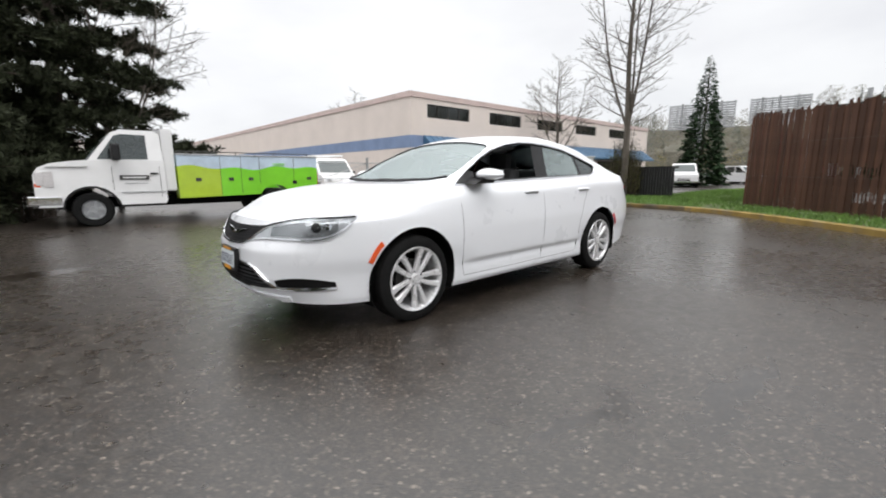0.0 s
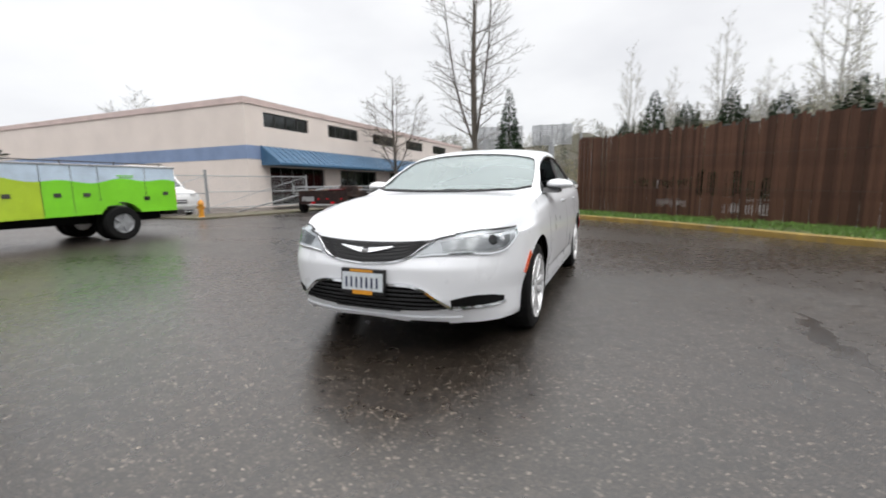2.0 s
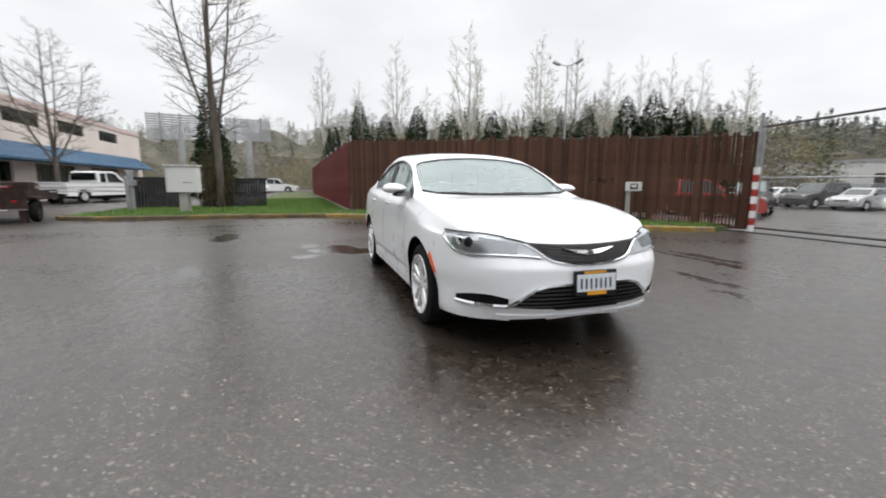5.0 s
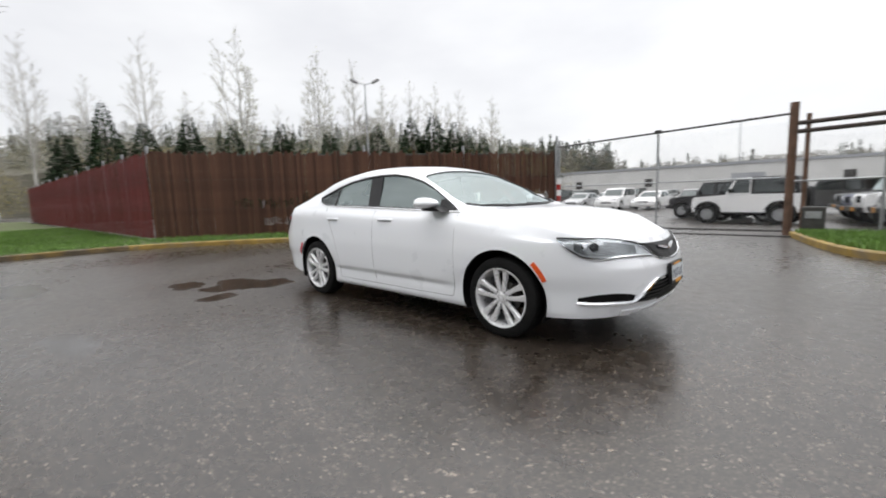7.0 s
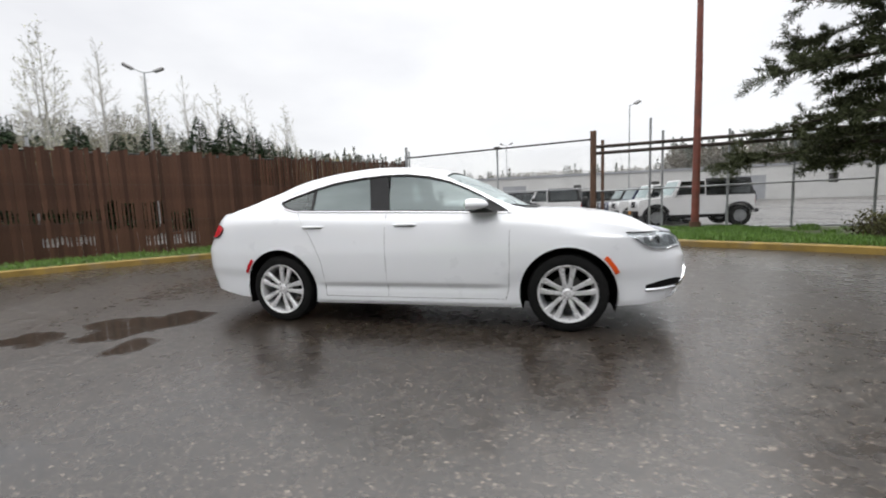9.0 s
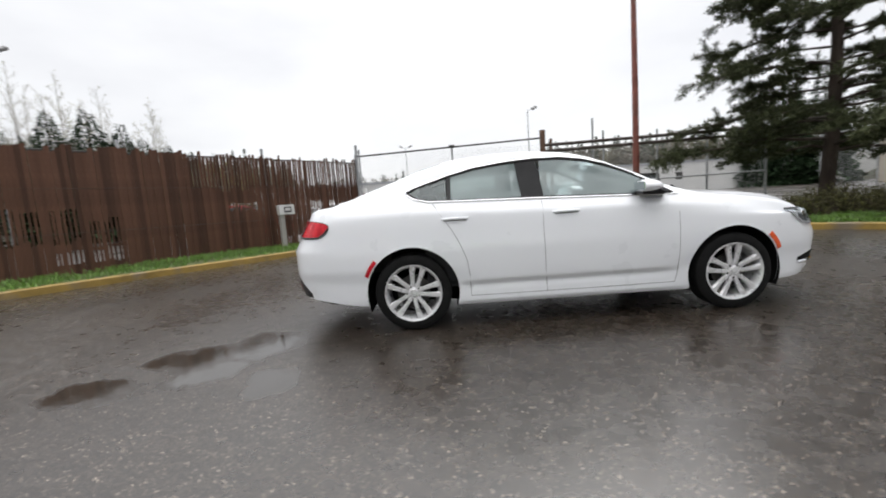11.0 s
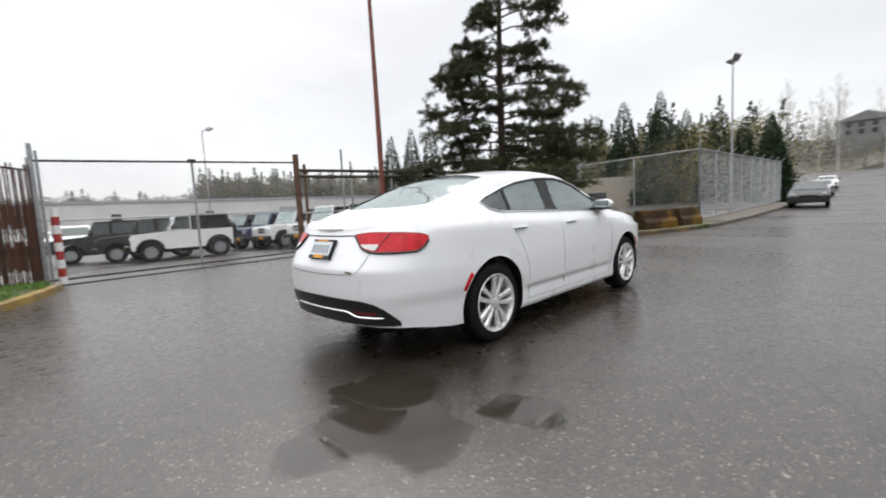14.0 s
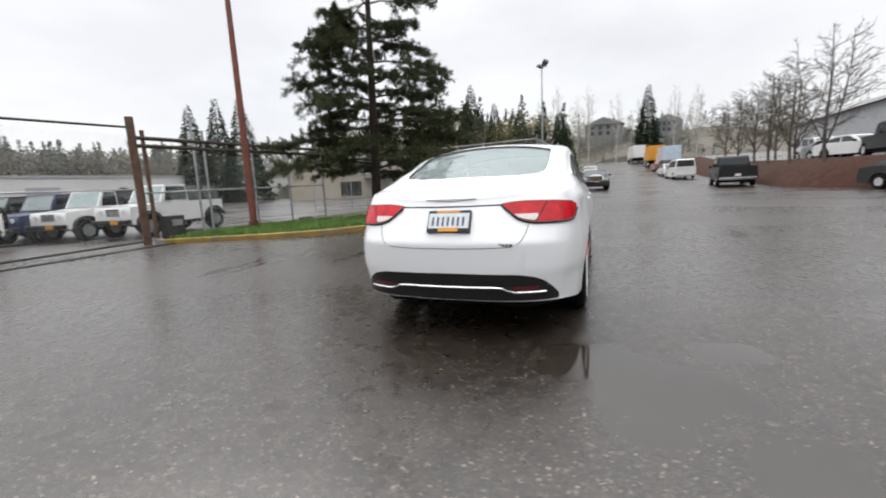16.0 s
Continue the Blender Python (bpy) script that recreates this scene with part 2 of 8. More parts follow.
STEEL_DARK = surface("dark_weathered_steel", (0.06, 0.058, 0.055), 0.6, 0.4, 0.3, 6, 60, 0.2)
SLAT_BROWN = surface("brown_fence_slat", (0.080, 0.039, 0.0245), 0.6, 0.0, 0.42, 2.0, 40, 0.2, stretch=(1, 1, 0.22), each=0.34)
SLAT_RED = surface("maroon_fence_slat", (0.14, 0.026, 0.024), 0.6, 0.0, 0.25, 3.0, 40, 0.2, stretch=(1, 1, 0.25), each=0.12)
GRASS_SOIL = surface("grassy_soil", (0.07, 0.095, 0.025), 0.9, 0.0, 0.4, 3, 40, 0.5, dirt=(0.05, 0.04, 0.025))
GRASS = surface("fresh_grass", (0.10, 0.19, 0.03), 0.6, 0.0, 0.25, 2, 20, 0.0, islands=0.35)
KERB = surface("worn_yellow_kerb", (0.26, 0.17, 0.035), 0.6, 0.0, 0.3, 3, 50, 0.4, dirt=(0.13, 0.11, 0.09))
WEEDY_GRAVEL = surface("weedy_gravel", (0.11, 0.095, 0.065), 0.9, 0.0, 0.35, 2.5, 40, 0.5, dirt=(0.06, 0.075, 0.025))
KERB_GRIMY = surface("grimy_kerb", (0.10, 0.078, 0.050), 0.65, 0.0, 0.35, 3, 50, 0.4, dirt=(0.22, 0.14, 0.03))
CONCRETE = surface("weathered_concrete", (0.30, 0.29, 0.27), 0.75, 0.0, 0.22, 1.5, 60, 0.35, dirt=(0.16, 0.15, 0.13))
DARK_STRIP = surface("grimy_dark_concrete", (0.10, 0.085, 0.07), 0.75, 0.0, 0.3, 2.0, 50, 0.35, dirt=(0.06, 0.04, 0.028))
DARK_BLOCK = surface("grimy_brown_concrete", (0.048, 0.028, 0.014), 0.8, 0.0, 0.35, 3.0, 50, 0.35, dirt=(0.22, 0.115, 0.012))
YELLOW_BLOCK = surface("stained_yellow_concrete", (0.36, 0.16, 0.008), 0.75, 0.0, 0.35, 3.5, 50, 0.35, dirt=(0.05, 0.028, 0.014))
STUCCO = surface("cream_painted_wall", (0.72, 0.64, 0.585), 0.85, 0.0, 0.06, 0.5, 50, 0.2)
STUCCO_PINK = surface("pink_coping", (0.58, 0.46, 0.43), 0.8, 0.0, 0.1, 1, 40, 0.2)
BLUE_BAND = surface("blue_painted_band", (0.20, 0.27, 0.42), 0.8, 0.0, 0.1, 1, 40, 0.15)
AWNING = surface("blue_metal_awning", (0.055, 0.135, 0.235), 0.45, 0.1, 0.15, 2, 40, 0.1)
WHITE_WALL = surface("white_metal_siding", (0.58, 0.58, 0.57), 0.6, 0.0, 0.08, 0.4, 20, 0.1)
TAN_WALL = surface("tan_block_wall", (0.36, 0.32, 0.26), 0.85, 0.0, 0.1, 0.6, 30, 0.2)
GREY_WALL = surface("grey_siding", (0.33, 0.34, 0.36), 0.8, 0.0, 0.1, 0.6, 30, 0.1)
ROOF_GREY = surface("grey_roof_felt", (0.2, 0.2, 0.2), 0.9, 0.0, 0.15, 1, 30, 0.2)
WHITE_PAINT = surface("white_vehicle_paint", (0.74, 0.74, 0.74), 0.35, 0.0, 0.04, 3, 60, 0.0, coat=0.8)
BLACK_PAINT = surface("black_vehicle_paint", (0.014, 0.014, 0.016), 0.4, 0.0, 0.15, 3, 60, 0.0, coat=0.1)
GREY_PAINT = surface("grey_vehicle_paint", (0.045, 0.044, 0.043), 0.5, 0.0, 0.1, 3, 60, 0.0, coat=0.2)
SILVER_PAINT = surface("silver_vehicle_paint", (0.42, 0.43, 0.44), 0.3, 0.4, 0.06, 3, 60, 0.0, coat=1.0)
BLUE_PAINT = surface("dark_blue_vehicle_paint", (0.025, 0.035, 0.085), 0.4, 0.2, 0.1, 3, 60, 0.0, coat=0.2)
RED_PAINT = surface("red_vehicle_paint", (0.33, 0.025, 0.02), 0.3, 0.0, 0.1, 3, 60, 0.0, coat=1.0)
GREEN_PAINT = surface("lime_green_wrap", (0.20, 0.62, 0.025), 0.35, 0.0, 0.08, 2.5, 60, 0.0, coat=0.7)
YELLOW_GREEN = surface("yellow_green_wrap", (0.40, 0.56, 0.03), 0.35, 0.0, 0.1, 2.5, 60, 0.0, coat=0.7)
SKY_WRAP = surface("pale_blue_cloud_wrap", (0.52, 0.63, 0.74), 0.35, 0.0, 0.15, 2.5, 60, 0.0, coat=0.7)
ORANGE_PAINT = surface("orange_yellow_paint", (0.62, 0.27, 0.02), 0.45, 0.0, 0.12, 3, 60, 0.0)
BARK = surface("grey_brown_bark", (0.11, 0.095, 0.08), 0.9, 0.0, 0.35, 5, 50, 0.6, stretch=(1, 1, 0.3))
BARK_DARK = surface("dark_conifer_bark", (0.055, 0.042, 0.034), 0.9, 0.0, 0.35, 5, 50, 0.6, stretch=(1, 1, 0.3))
TWIG = surface("bare_twigs", (0.10, 0.083, 0.066), 0.9, 0.0, 0.25, 3, 20, 0.0)
# far poplar twigs: base colour lightened to imitate distance haze
TWIG_PALE = surface("haze_pale_budding_twigs", (0.40, 0.39, 0.36), 0.9, 0.0, 0.2, 1, 20, 0.0, islands=0.2)
BUDS = surface("bloom", (0.30, 0.31, 0.13), 0.8, 0.0, 0.25, 2, 20, 0.0, islands=0.3)
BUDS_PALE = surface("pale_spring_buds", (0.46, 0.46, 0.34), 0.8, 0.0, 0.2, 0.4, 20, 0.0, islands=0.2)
NEEDLE_DARK = surface("dark_conifer_needles", (0.029, 0.034, 0.019), 0.7, 0.0, 0.3, 1.2, 20, 0.0, islands=0.5)
NEEDLE = surface("dark_pine_needles", (0.060, 0.070, 0.034), 0.7, 0.0, 0.3, 1.2, 20, 0.0, islands=0.55)
NEEDLE_FAR = surface("conifer_needles", (0.024, 0.046, 0.020), 0.8, 0.0, 0.3, 0.5, 20, 0.0, islands=0.5)
SHRUB = surface("brown_green_shrub", (0.075, 0.075, 0.028), 0.8, 0.0, 0.3, 2, 20, 0.0, islands=0.5)
MULCH = surface("red_brown_mulch", (0.048, 0.021, 0.014), 0.95, 0.0, 0.35, 3, 40, 0.6)


for m, gloss in ((YELLOW_BLOCK, 0.2), (DARK_BLOCK, 0.2), (KERB_GRIMY, 0.25), (TRAILER_DARK, 0.25), (NEEDLE, 0.15), (NEEDLE_DARK, 0.1), (NEEDLE_FAR, 0.15), (SLAT_BROWN, 0.22), (SLAT_RED, 0.22), (RUBBER, 0.12), (DARK_VOID, 0.05), (SEAT, 0.2), (MULCH, 0.2), (SHRUB, 0.2), (BARK, 0.25), (BARK_DARK, 0.25), (RED_LENS, 0.15), (BLACK_PLASTIC, 0.3), (TWIG, 0.2)):
    m.node_tree.nodes["Principled BSDF"].inputs["Specular IOR Level"].default_value = gloss


# ---- mesh helpers ----
def part(name, bm, material, parent=None, label="", smooth=False):
    """Links a bmesh as one mesh object, under a thing or a part."""
    me = bpy.data.meshes.new(name)
    bmesh.ops.recalc_face_normals(bm, faces=bm.faces)
    bm.normal_update()
    if material in (CAR_GLASS, LAMP_GLASS, DARK_GLASS, TRUCK_GLASS) and any(len(e.link_faces) == 1 for e in bm.edges) and sum(f.normal.dot(f.calc_center_median() - Vector((0, 0, 0.7))) * f.calc_area() for f in bm.faces) < 0:
        bmesh.ops.reverse_faces(bm, faces=bm.faces)
    if smooth:
        for f in bm.faces:
            f.smooth = True
    bm.to_mesh(me)
    bm.free()
    if material:
        me.materials.append(material)
    if smooth:
        me.set_sharp_from_angle(angle=radians(38))
    ob = new(name, me)
    if parent:
        ob.parent = parent
    if label:
        tagged(ob, label)
    return ob


def thing(name, label, category, at=(0, 0, 0), turn=0.0, group="", kind=""):
    ob = new(name)
    ob.matrix_basis = pose(*at, 0, 0, turn)
    return tagged(ob, label, category, group, kind)


def single(name, bm, material, label, category, at=(0, 0, 0), turn=0.0, group="", kind="", smooth=False):
    ob = part(name, bm, material, None, "", smooth)
    ob.matrix_basis = pose(*at, 0, 0, turn)
    return tagged(ob, label, category, group, kind)


def box(bm, x0, x1, y0, y1, z0, z1, bevel=0.0, m=None):
    made = bmesh.ops.create_cube(bm, size=1.0)["verts"]
    for v in made:
        v.co = Vector((x0 + (v.co.x + 0.5) * (x1 - x0), y0 + (v.co.y + 0.5) * (y1 - y0), z0 + (v.co.z + 0.5) * (z1 - z0)))
    if bevel:
        edges = list({e for v in made for e in v.link_edges})
        res = bmesh.ops.bevel(bm, geom=edges, offset=bevel, segments=2, affect="EDGES", profile=0.6)
        made = list({v for f in res["faces"] for v in f.verts} | {v for v in made if v.is_valid})
    if m is not None:
        for v in made:
            v.co = m @ v.co
    return bm


def boxes(*rows, bevel=0.0):
    bm = bmesh.new()
    for r in rows:
        box(bm, *r, bevel=bevel)
    return bm


def tube(bm, points, radii, sides=8, cap=True):
    """A tapered tube along points."""
    pts = [Vector(p) for p in points]
    if isinstance(radii, (int, float)):
        radii = [radii] * len(pts)
    rings = []
    for i, p in enumerate(pts):
        d = (pts[min(i + 1, len(pts) - 1)] - pts[max(i - 1, 0)]).normalized()
        a = d.cross(Vector((0.31, 0.17, 1)) if abs(d.z) < 0.9 else Vector((1, 0.2, 0))).normalized()
        b = d.cross(a)
        rings.append([bm.verts.new(p + (a * math.cos(q) + b * math.sin(q)) * radii[i]) for q in (2 * math.pi * j / sides for j in range(sides))])
    for r0, r1 in zip(rings, rings[1:]):
        for j in range(sides):
            bm.faces.new((r0[j], r0[(j + 1) % sides], r1[(j + 1) % sides], r1[j]))
    if cap and sides > 2:
        bm.faces.new(rings[0][::-1])
        bm.faces.new(rings[-1])
    return bm


def rod(p0, p1, r0, r1=None, sides=10):
    return tube(bmesh.new(), [p0, p1], [r0, r0 if r1 is None else r1], sides)


def spun(profile, axis="y", seg=36):
    """A surface of revolution about an axis from (radius, along) pairs, closed round its profile."""
    bm = bmesh.new()
    rings = []
    for r, a in profile:
        ring = []
        for j in range(seg):
            q = 2 * math.pi * j / seg
            c, s = r * math.cos(q), r * math.sin(q)
            ring.append(bm.verts.new({"y": (c, a, s), "z": (c, s, a), "x": (a, c, s)}[axis]))
        rings.append(ring)
    for r0, r1 in zip(rings, rings[1:]):
        for j in range(seg):
            bm.faces.new((r0[j], r0[(j + 1) % seg], r1[(j + 1) % seg], r1[j]))
    for ring, r in ((rings[0], profile[0][0]), (rings[-1], profile[-1][0])):
        if r > 1e-4 and profile[0] != profile[-1]:
            bm.faces.new(ring)
    return bm


def sweep(bm, path, profile, closed=False):
    """A profile of (side, up) pairs swept along a path on the ground plan."""
    pts = [Vector(p) for p in path]
    rings = []
    for i, p in enumerate(pts):
        d = pts[min(i + 1, len(pts) - 1)] - pts[max(i - 1, 0)]
        d.z = 0
        n = Vector((-d.y, d.x, 0)).normalized()
        rings.append([bm.verts.new(p + n * s + Vector((0, 0, u))) for s, u in profile])
    k = len(profile)
    for r0, r1 in zip(rings, rings[1:]):
        for j in range(k if closed else k - 1):
            bm.faces.new((r0[j], r1[j], r1[(j + 1) % k], r0[(j + 1) % k]))
    return bm


def extruded(bm, outline, axis, a0, a1):
    """A flat outline drawn out between a0 and a1 along an axis ('y': outline in x, z; 'z': outline in x, y)."""
    def at(p, a):
        return (p[0], a, p[1]) if axis == "y" else (p[0], p[1], a) if axis == "z" else (a, p[0], p[1])
    lo, hi = [bm.verts.new(at(p, a0)) for p in outline], [bm.verts.new(at(p, a1)) for p in outline]
    n = len(outline)
    for i in range(n):
        bm.faces.new((lo[i], lo[(i + 1) % n], hi[(i + 1) % n], hi[i]))
    bm.faces.new(lo[::-1])
    bm.faces.new(hi)
    return bm


def curve(x, *knots):
    """A smooth curve through (x, value) knots in rising order: cubic, with no overshoot."""
    if x <= knots[0][0]:
        return knots[0][1]
    if x >= knots[-1][0]:
        return knots[-1][1]
    i = max(j for j in range(len(knots) - 1) if knots[j][0] <= x)
    (x0, y0), (x1, y1) = knots[i], knots[i + 1]
    h = x1 - x0

    def slope(j):
        if j == 0 or j == len(knots) - 1:
            a, b = (0, 1) if j == 0 else (-2, -1)
            return (knots[b][1] - knots[a][1]) / (knots[b][0] - knots[a][0])
        (xa, ya), (xb, yb), (xc, yc) = knots[j - 1], knots[j], knots[j + 1]
        d0, d1 = (yb - ya) / (xb - xa), (yc - yb) / (xc - xb)
        if d0 * d1 <= 0:
            return 0.0
        return 2 * d0 * d1 / (d0 + d1)

    m0, m1, s = slope(i), slope(i + 1), (x - x0) / h
    return (2 * s**3 - 3 * s**2 + 1) * y0 + (s**3 - 2 * s**2 + s) * h * m0 + (3 * s**2 - 2 * s**3) * y1 + (s**3 - s**2) * h * m1


def ease(a, b, x):
    s = min(1, max(0, (x - a) / (b - a)))
    return s * s * (3 - 2 * s)


def inside(poly, x, y):
    hit = False
    for (x0, y0), (x1, y1) in zip(poly, poly[1:] + poly[:1]):
        if (y0 > y) != (y1 > y) and x < (x1 - x0) * (y - y0) / (y1 - y0) + x0:
            hit = not hit
    return hit


def nearest_on(poly, x, y):
    best = None
    for (x0, y0), (x1, y1) in zip(poly, poly[1:] + poly[:1]):
        dx, dy = x1 - x0, y1 - y0
        s = min(1, max(0, ((x - x0) * dx + (y - y0) * dy) / (dx * dx + dy * dy + 1e-12)))
        px, py = x0 + s * dx, y0 + s * dy
        d = (px - x) ** 2 + (py - y) ** 2
        if best is None or d < best[0]:
            best = (d, px, py)
    return best[1], best[2]


# ---- the ground ----
def height(x, y):
    """The lot falls a little towards the gate; the road climbs beyond the fence corner."""
    fall = -0.022 * max(0.0, min(y - 5.0, 5.0)) - 0.032 * max(0.0, min(y - 10.0, 10.0))
    rise = curve(x, (18, 0), (45, 0.4), (95, 3.6), (150, 5.2), (220, 7.0), (400, 9.0)) * (1 - ease(10, 30, y))
    return fall + rise


def ground_mesh():
    ticks = [-900, -500, -300, -200, -140, -100, -70, -50, -40, -32, -26, -21, -17] + list(range(-14, 32, 1)) + [34, 38, 42, 48, 55, 65, 80, 100, 130, 170, 230, 320, 500, 900]
    me = bpy.data.meshes.new("ground")
    n = len(ticks)
    verts = [(x, y, height(x, y)) for x in ticks for y in ticks]
    faces = [(i * n + j, (i + 1) * n + j, (i + 1) * n + j + 1, i * n + j + 1) for i in range(n - 1) for j in range(n - 1)]
    me.from_pydata(verts, [], faces)
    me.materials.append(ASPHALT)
    for p in me.polygons:
        p.use_smooth = True
    return me


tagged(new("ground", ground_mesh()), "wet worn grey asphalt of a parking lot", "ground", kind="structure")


def slab(name, outline, top, material, label, category, thick=0.3):
    bm = bmesh.new()
    hi = [bm.verts.new((x, y, height(x, y) + top)) for x, y in outline]
    lo = [bm.verts.new((x, y, height(x, y) - thick)) for x, y in outline]
    n = len(outline)
    bm.faces.new(hi)
    for i in range(n):
        bm.faces.new((lo[i], lo[(i + 1) % n], hi[(i + 1) % n], hi[i]))
    return single(name, bm, material, label, category, kind="structure")


def kerb(path, label, material=KERB, wide=0.15, tall=0.13):
    bm = bmesh.new()
    sweep(bm, [(x, y, height(x, y)) for x, y in path], [(-wide / 2, -0.2), (-wide / 2, tall - 0.02), (-wide / 2 + 0.02, tall), (wide / 2 - 0.02, tall), (wide / 2, tall - 0.02), (wide / 2, -0.2)])
    return single("kerb", bm, material, label, "kerb", kind="structure")


def dense(path, step=0.4):
    out = []
    for (x0, y0), (x1, y1) in zip(path, path[1:]):
        k = max(1, int(math.hypot(x1 - x0, y1 - y0) / step))
        out += [(x0 + (x1 - x0) * i / k, y0 + (y1 - y0) * i / k) for i in range(k)]
    return out + [path[-1]]


def rounded(path, times=2):
    for _ in range(times):
        out = [path[0]]
        for (x0, y0), (x1, y1) in zip(path, path[1:]):
            out += [(0.75 * x0 + 0.25 * x1, 0.75 * y0 + 0.25 * y1), (0.25 * x0 + 0.75 * x1, 0.25 * y0 + 0.75 * y1)]
        path = out + [path[-1]]
    return path


FENCE_CORNER, GATE_LEFT, GATE_RIGHT = (-12.1, -0.1), (-3.8, 9.9), (2.45, 10.1)
WEST_KERB = rounded([(-12.3, -9.3), (-11.0, -9.0), (-10.75, -6.0), (-10.7, -3.0), (-10.4, -0.8), (-9.4, 0.7), (-7.8, 2.5), (-6.3, 3.9), (-5.2, 4.8), (-4.5, 5.8), (-4.0, 7.2), (-3.7, 8.4)])
EAST_KERB = rounded([(2.6, 9.6), (3.1, 7.2), (3.6, 5.5), (4.4, 4.9), (5.6, 4.3), (6.6, 3.6), (7.3, 2.75), (9.3, 1.75), (12.0, 0.75), (15.5, 0.55), (22.0, 0.35), (34.0, 0.1)])
kerb([p for p in WEST_KERB if p[1] > -1.2], "worn yellow kerb along a grass verge")
kerb([p for p in WEST_KERB if p[1] <= -0.9], "grimy dark kerb with traces of yellow paint", KERB_GRIMY)
kerb([p for p in EAST_KERB if p[0] < 7.6], "worn yellow kerb round a planted island")
kerb([p for p in EAST_KERB if 7.3 < p[0] < 12.4], "grimy kerb with flaking yellow paint beside the blocks", KERB_GRIMY)
kerb([p for p in EAST_KERB if p[0] >= 12.2], "dark concrete kerb along the road fence", DARK_STRIP)
slab("grass_verge", WEST_KERB[2:] + [(-4.1, 9.4), (-12.1, -0.3), (-50.0, -1.2), (-50.0, -4.7), (-17.0, -4.2), (-16.2, -8.7)], 0.11, GRASS_SOIL, "grassy soil verge behind the kerb", "verge")
slab("planted_island", [p for p in EAST_KERB if p[0] < 15.0] + [(15.2, 1.9), (14.5, 9.0), (3.0, 9.9)], 0.11, GRASS_SOIL, "soil and grass island under a pine", "verge")


slab("fence_strip", [p for p in EAST_KERB if p[0] >= 14.9] + [(34.0, 2.2), (15.2, 2.6)], 0.10, DARK_STRIP, "grimy strip under the road fence", "strip")


# ---- fences ----
def lerp(a, b, s):
    return (a[0] + (b[0] - a[0]) * s, a[1] + (b[1] - a[1]) * s)


def chain_link(a, b, za, zb, tall, pitch=0.075, r=0.0022):
    """Woven wire between two ground points: two sets of slanting wires."""
    bm = bmesh.new()
    length = math.dist(a, b)

    def at(s, z):
        x, y = lerp(a, b, s / length)
        return (x, y, za + (zb - za) * s / length + z)

    k = int((length + tall) / pitch)
    for i in range(k + 1):
        s0 = i * pitch
        for lean in (1, -1):
            lo_s, hi_s = (s0 - tall, s0) if lean > 0 else (s0, s0 - tall)
            pa, pb = [lo_s, 0.0], [hi_s, tall]
            dz = (pb[1] - pa[1]) / (pb[0] - pa[0])
            for p in (pa, pb):
                if p[0] < 0:
                    p[1] += dz * (0 - p[0])
                    p[0] = 0
                if p[0] > length:
                    p[1] += dz * (length - p[0])
                    p[0] = length
            if abs(pa[1] - pb[1]) > 0.03:
                tube(bm, [at(*pa), at(*pb)], r, 3, cap=False)
    return bm


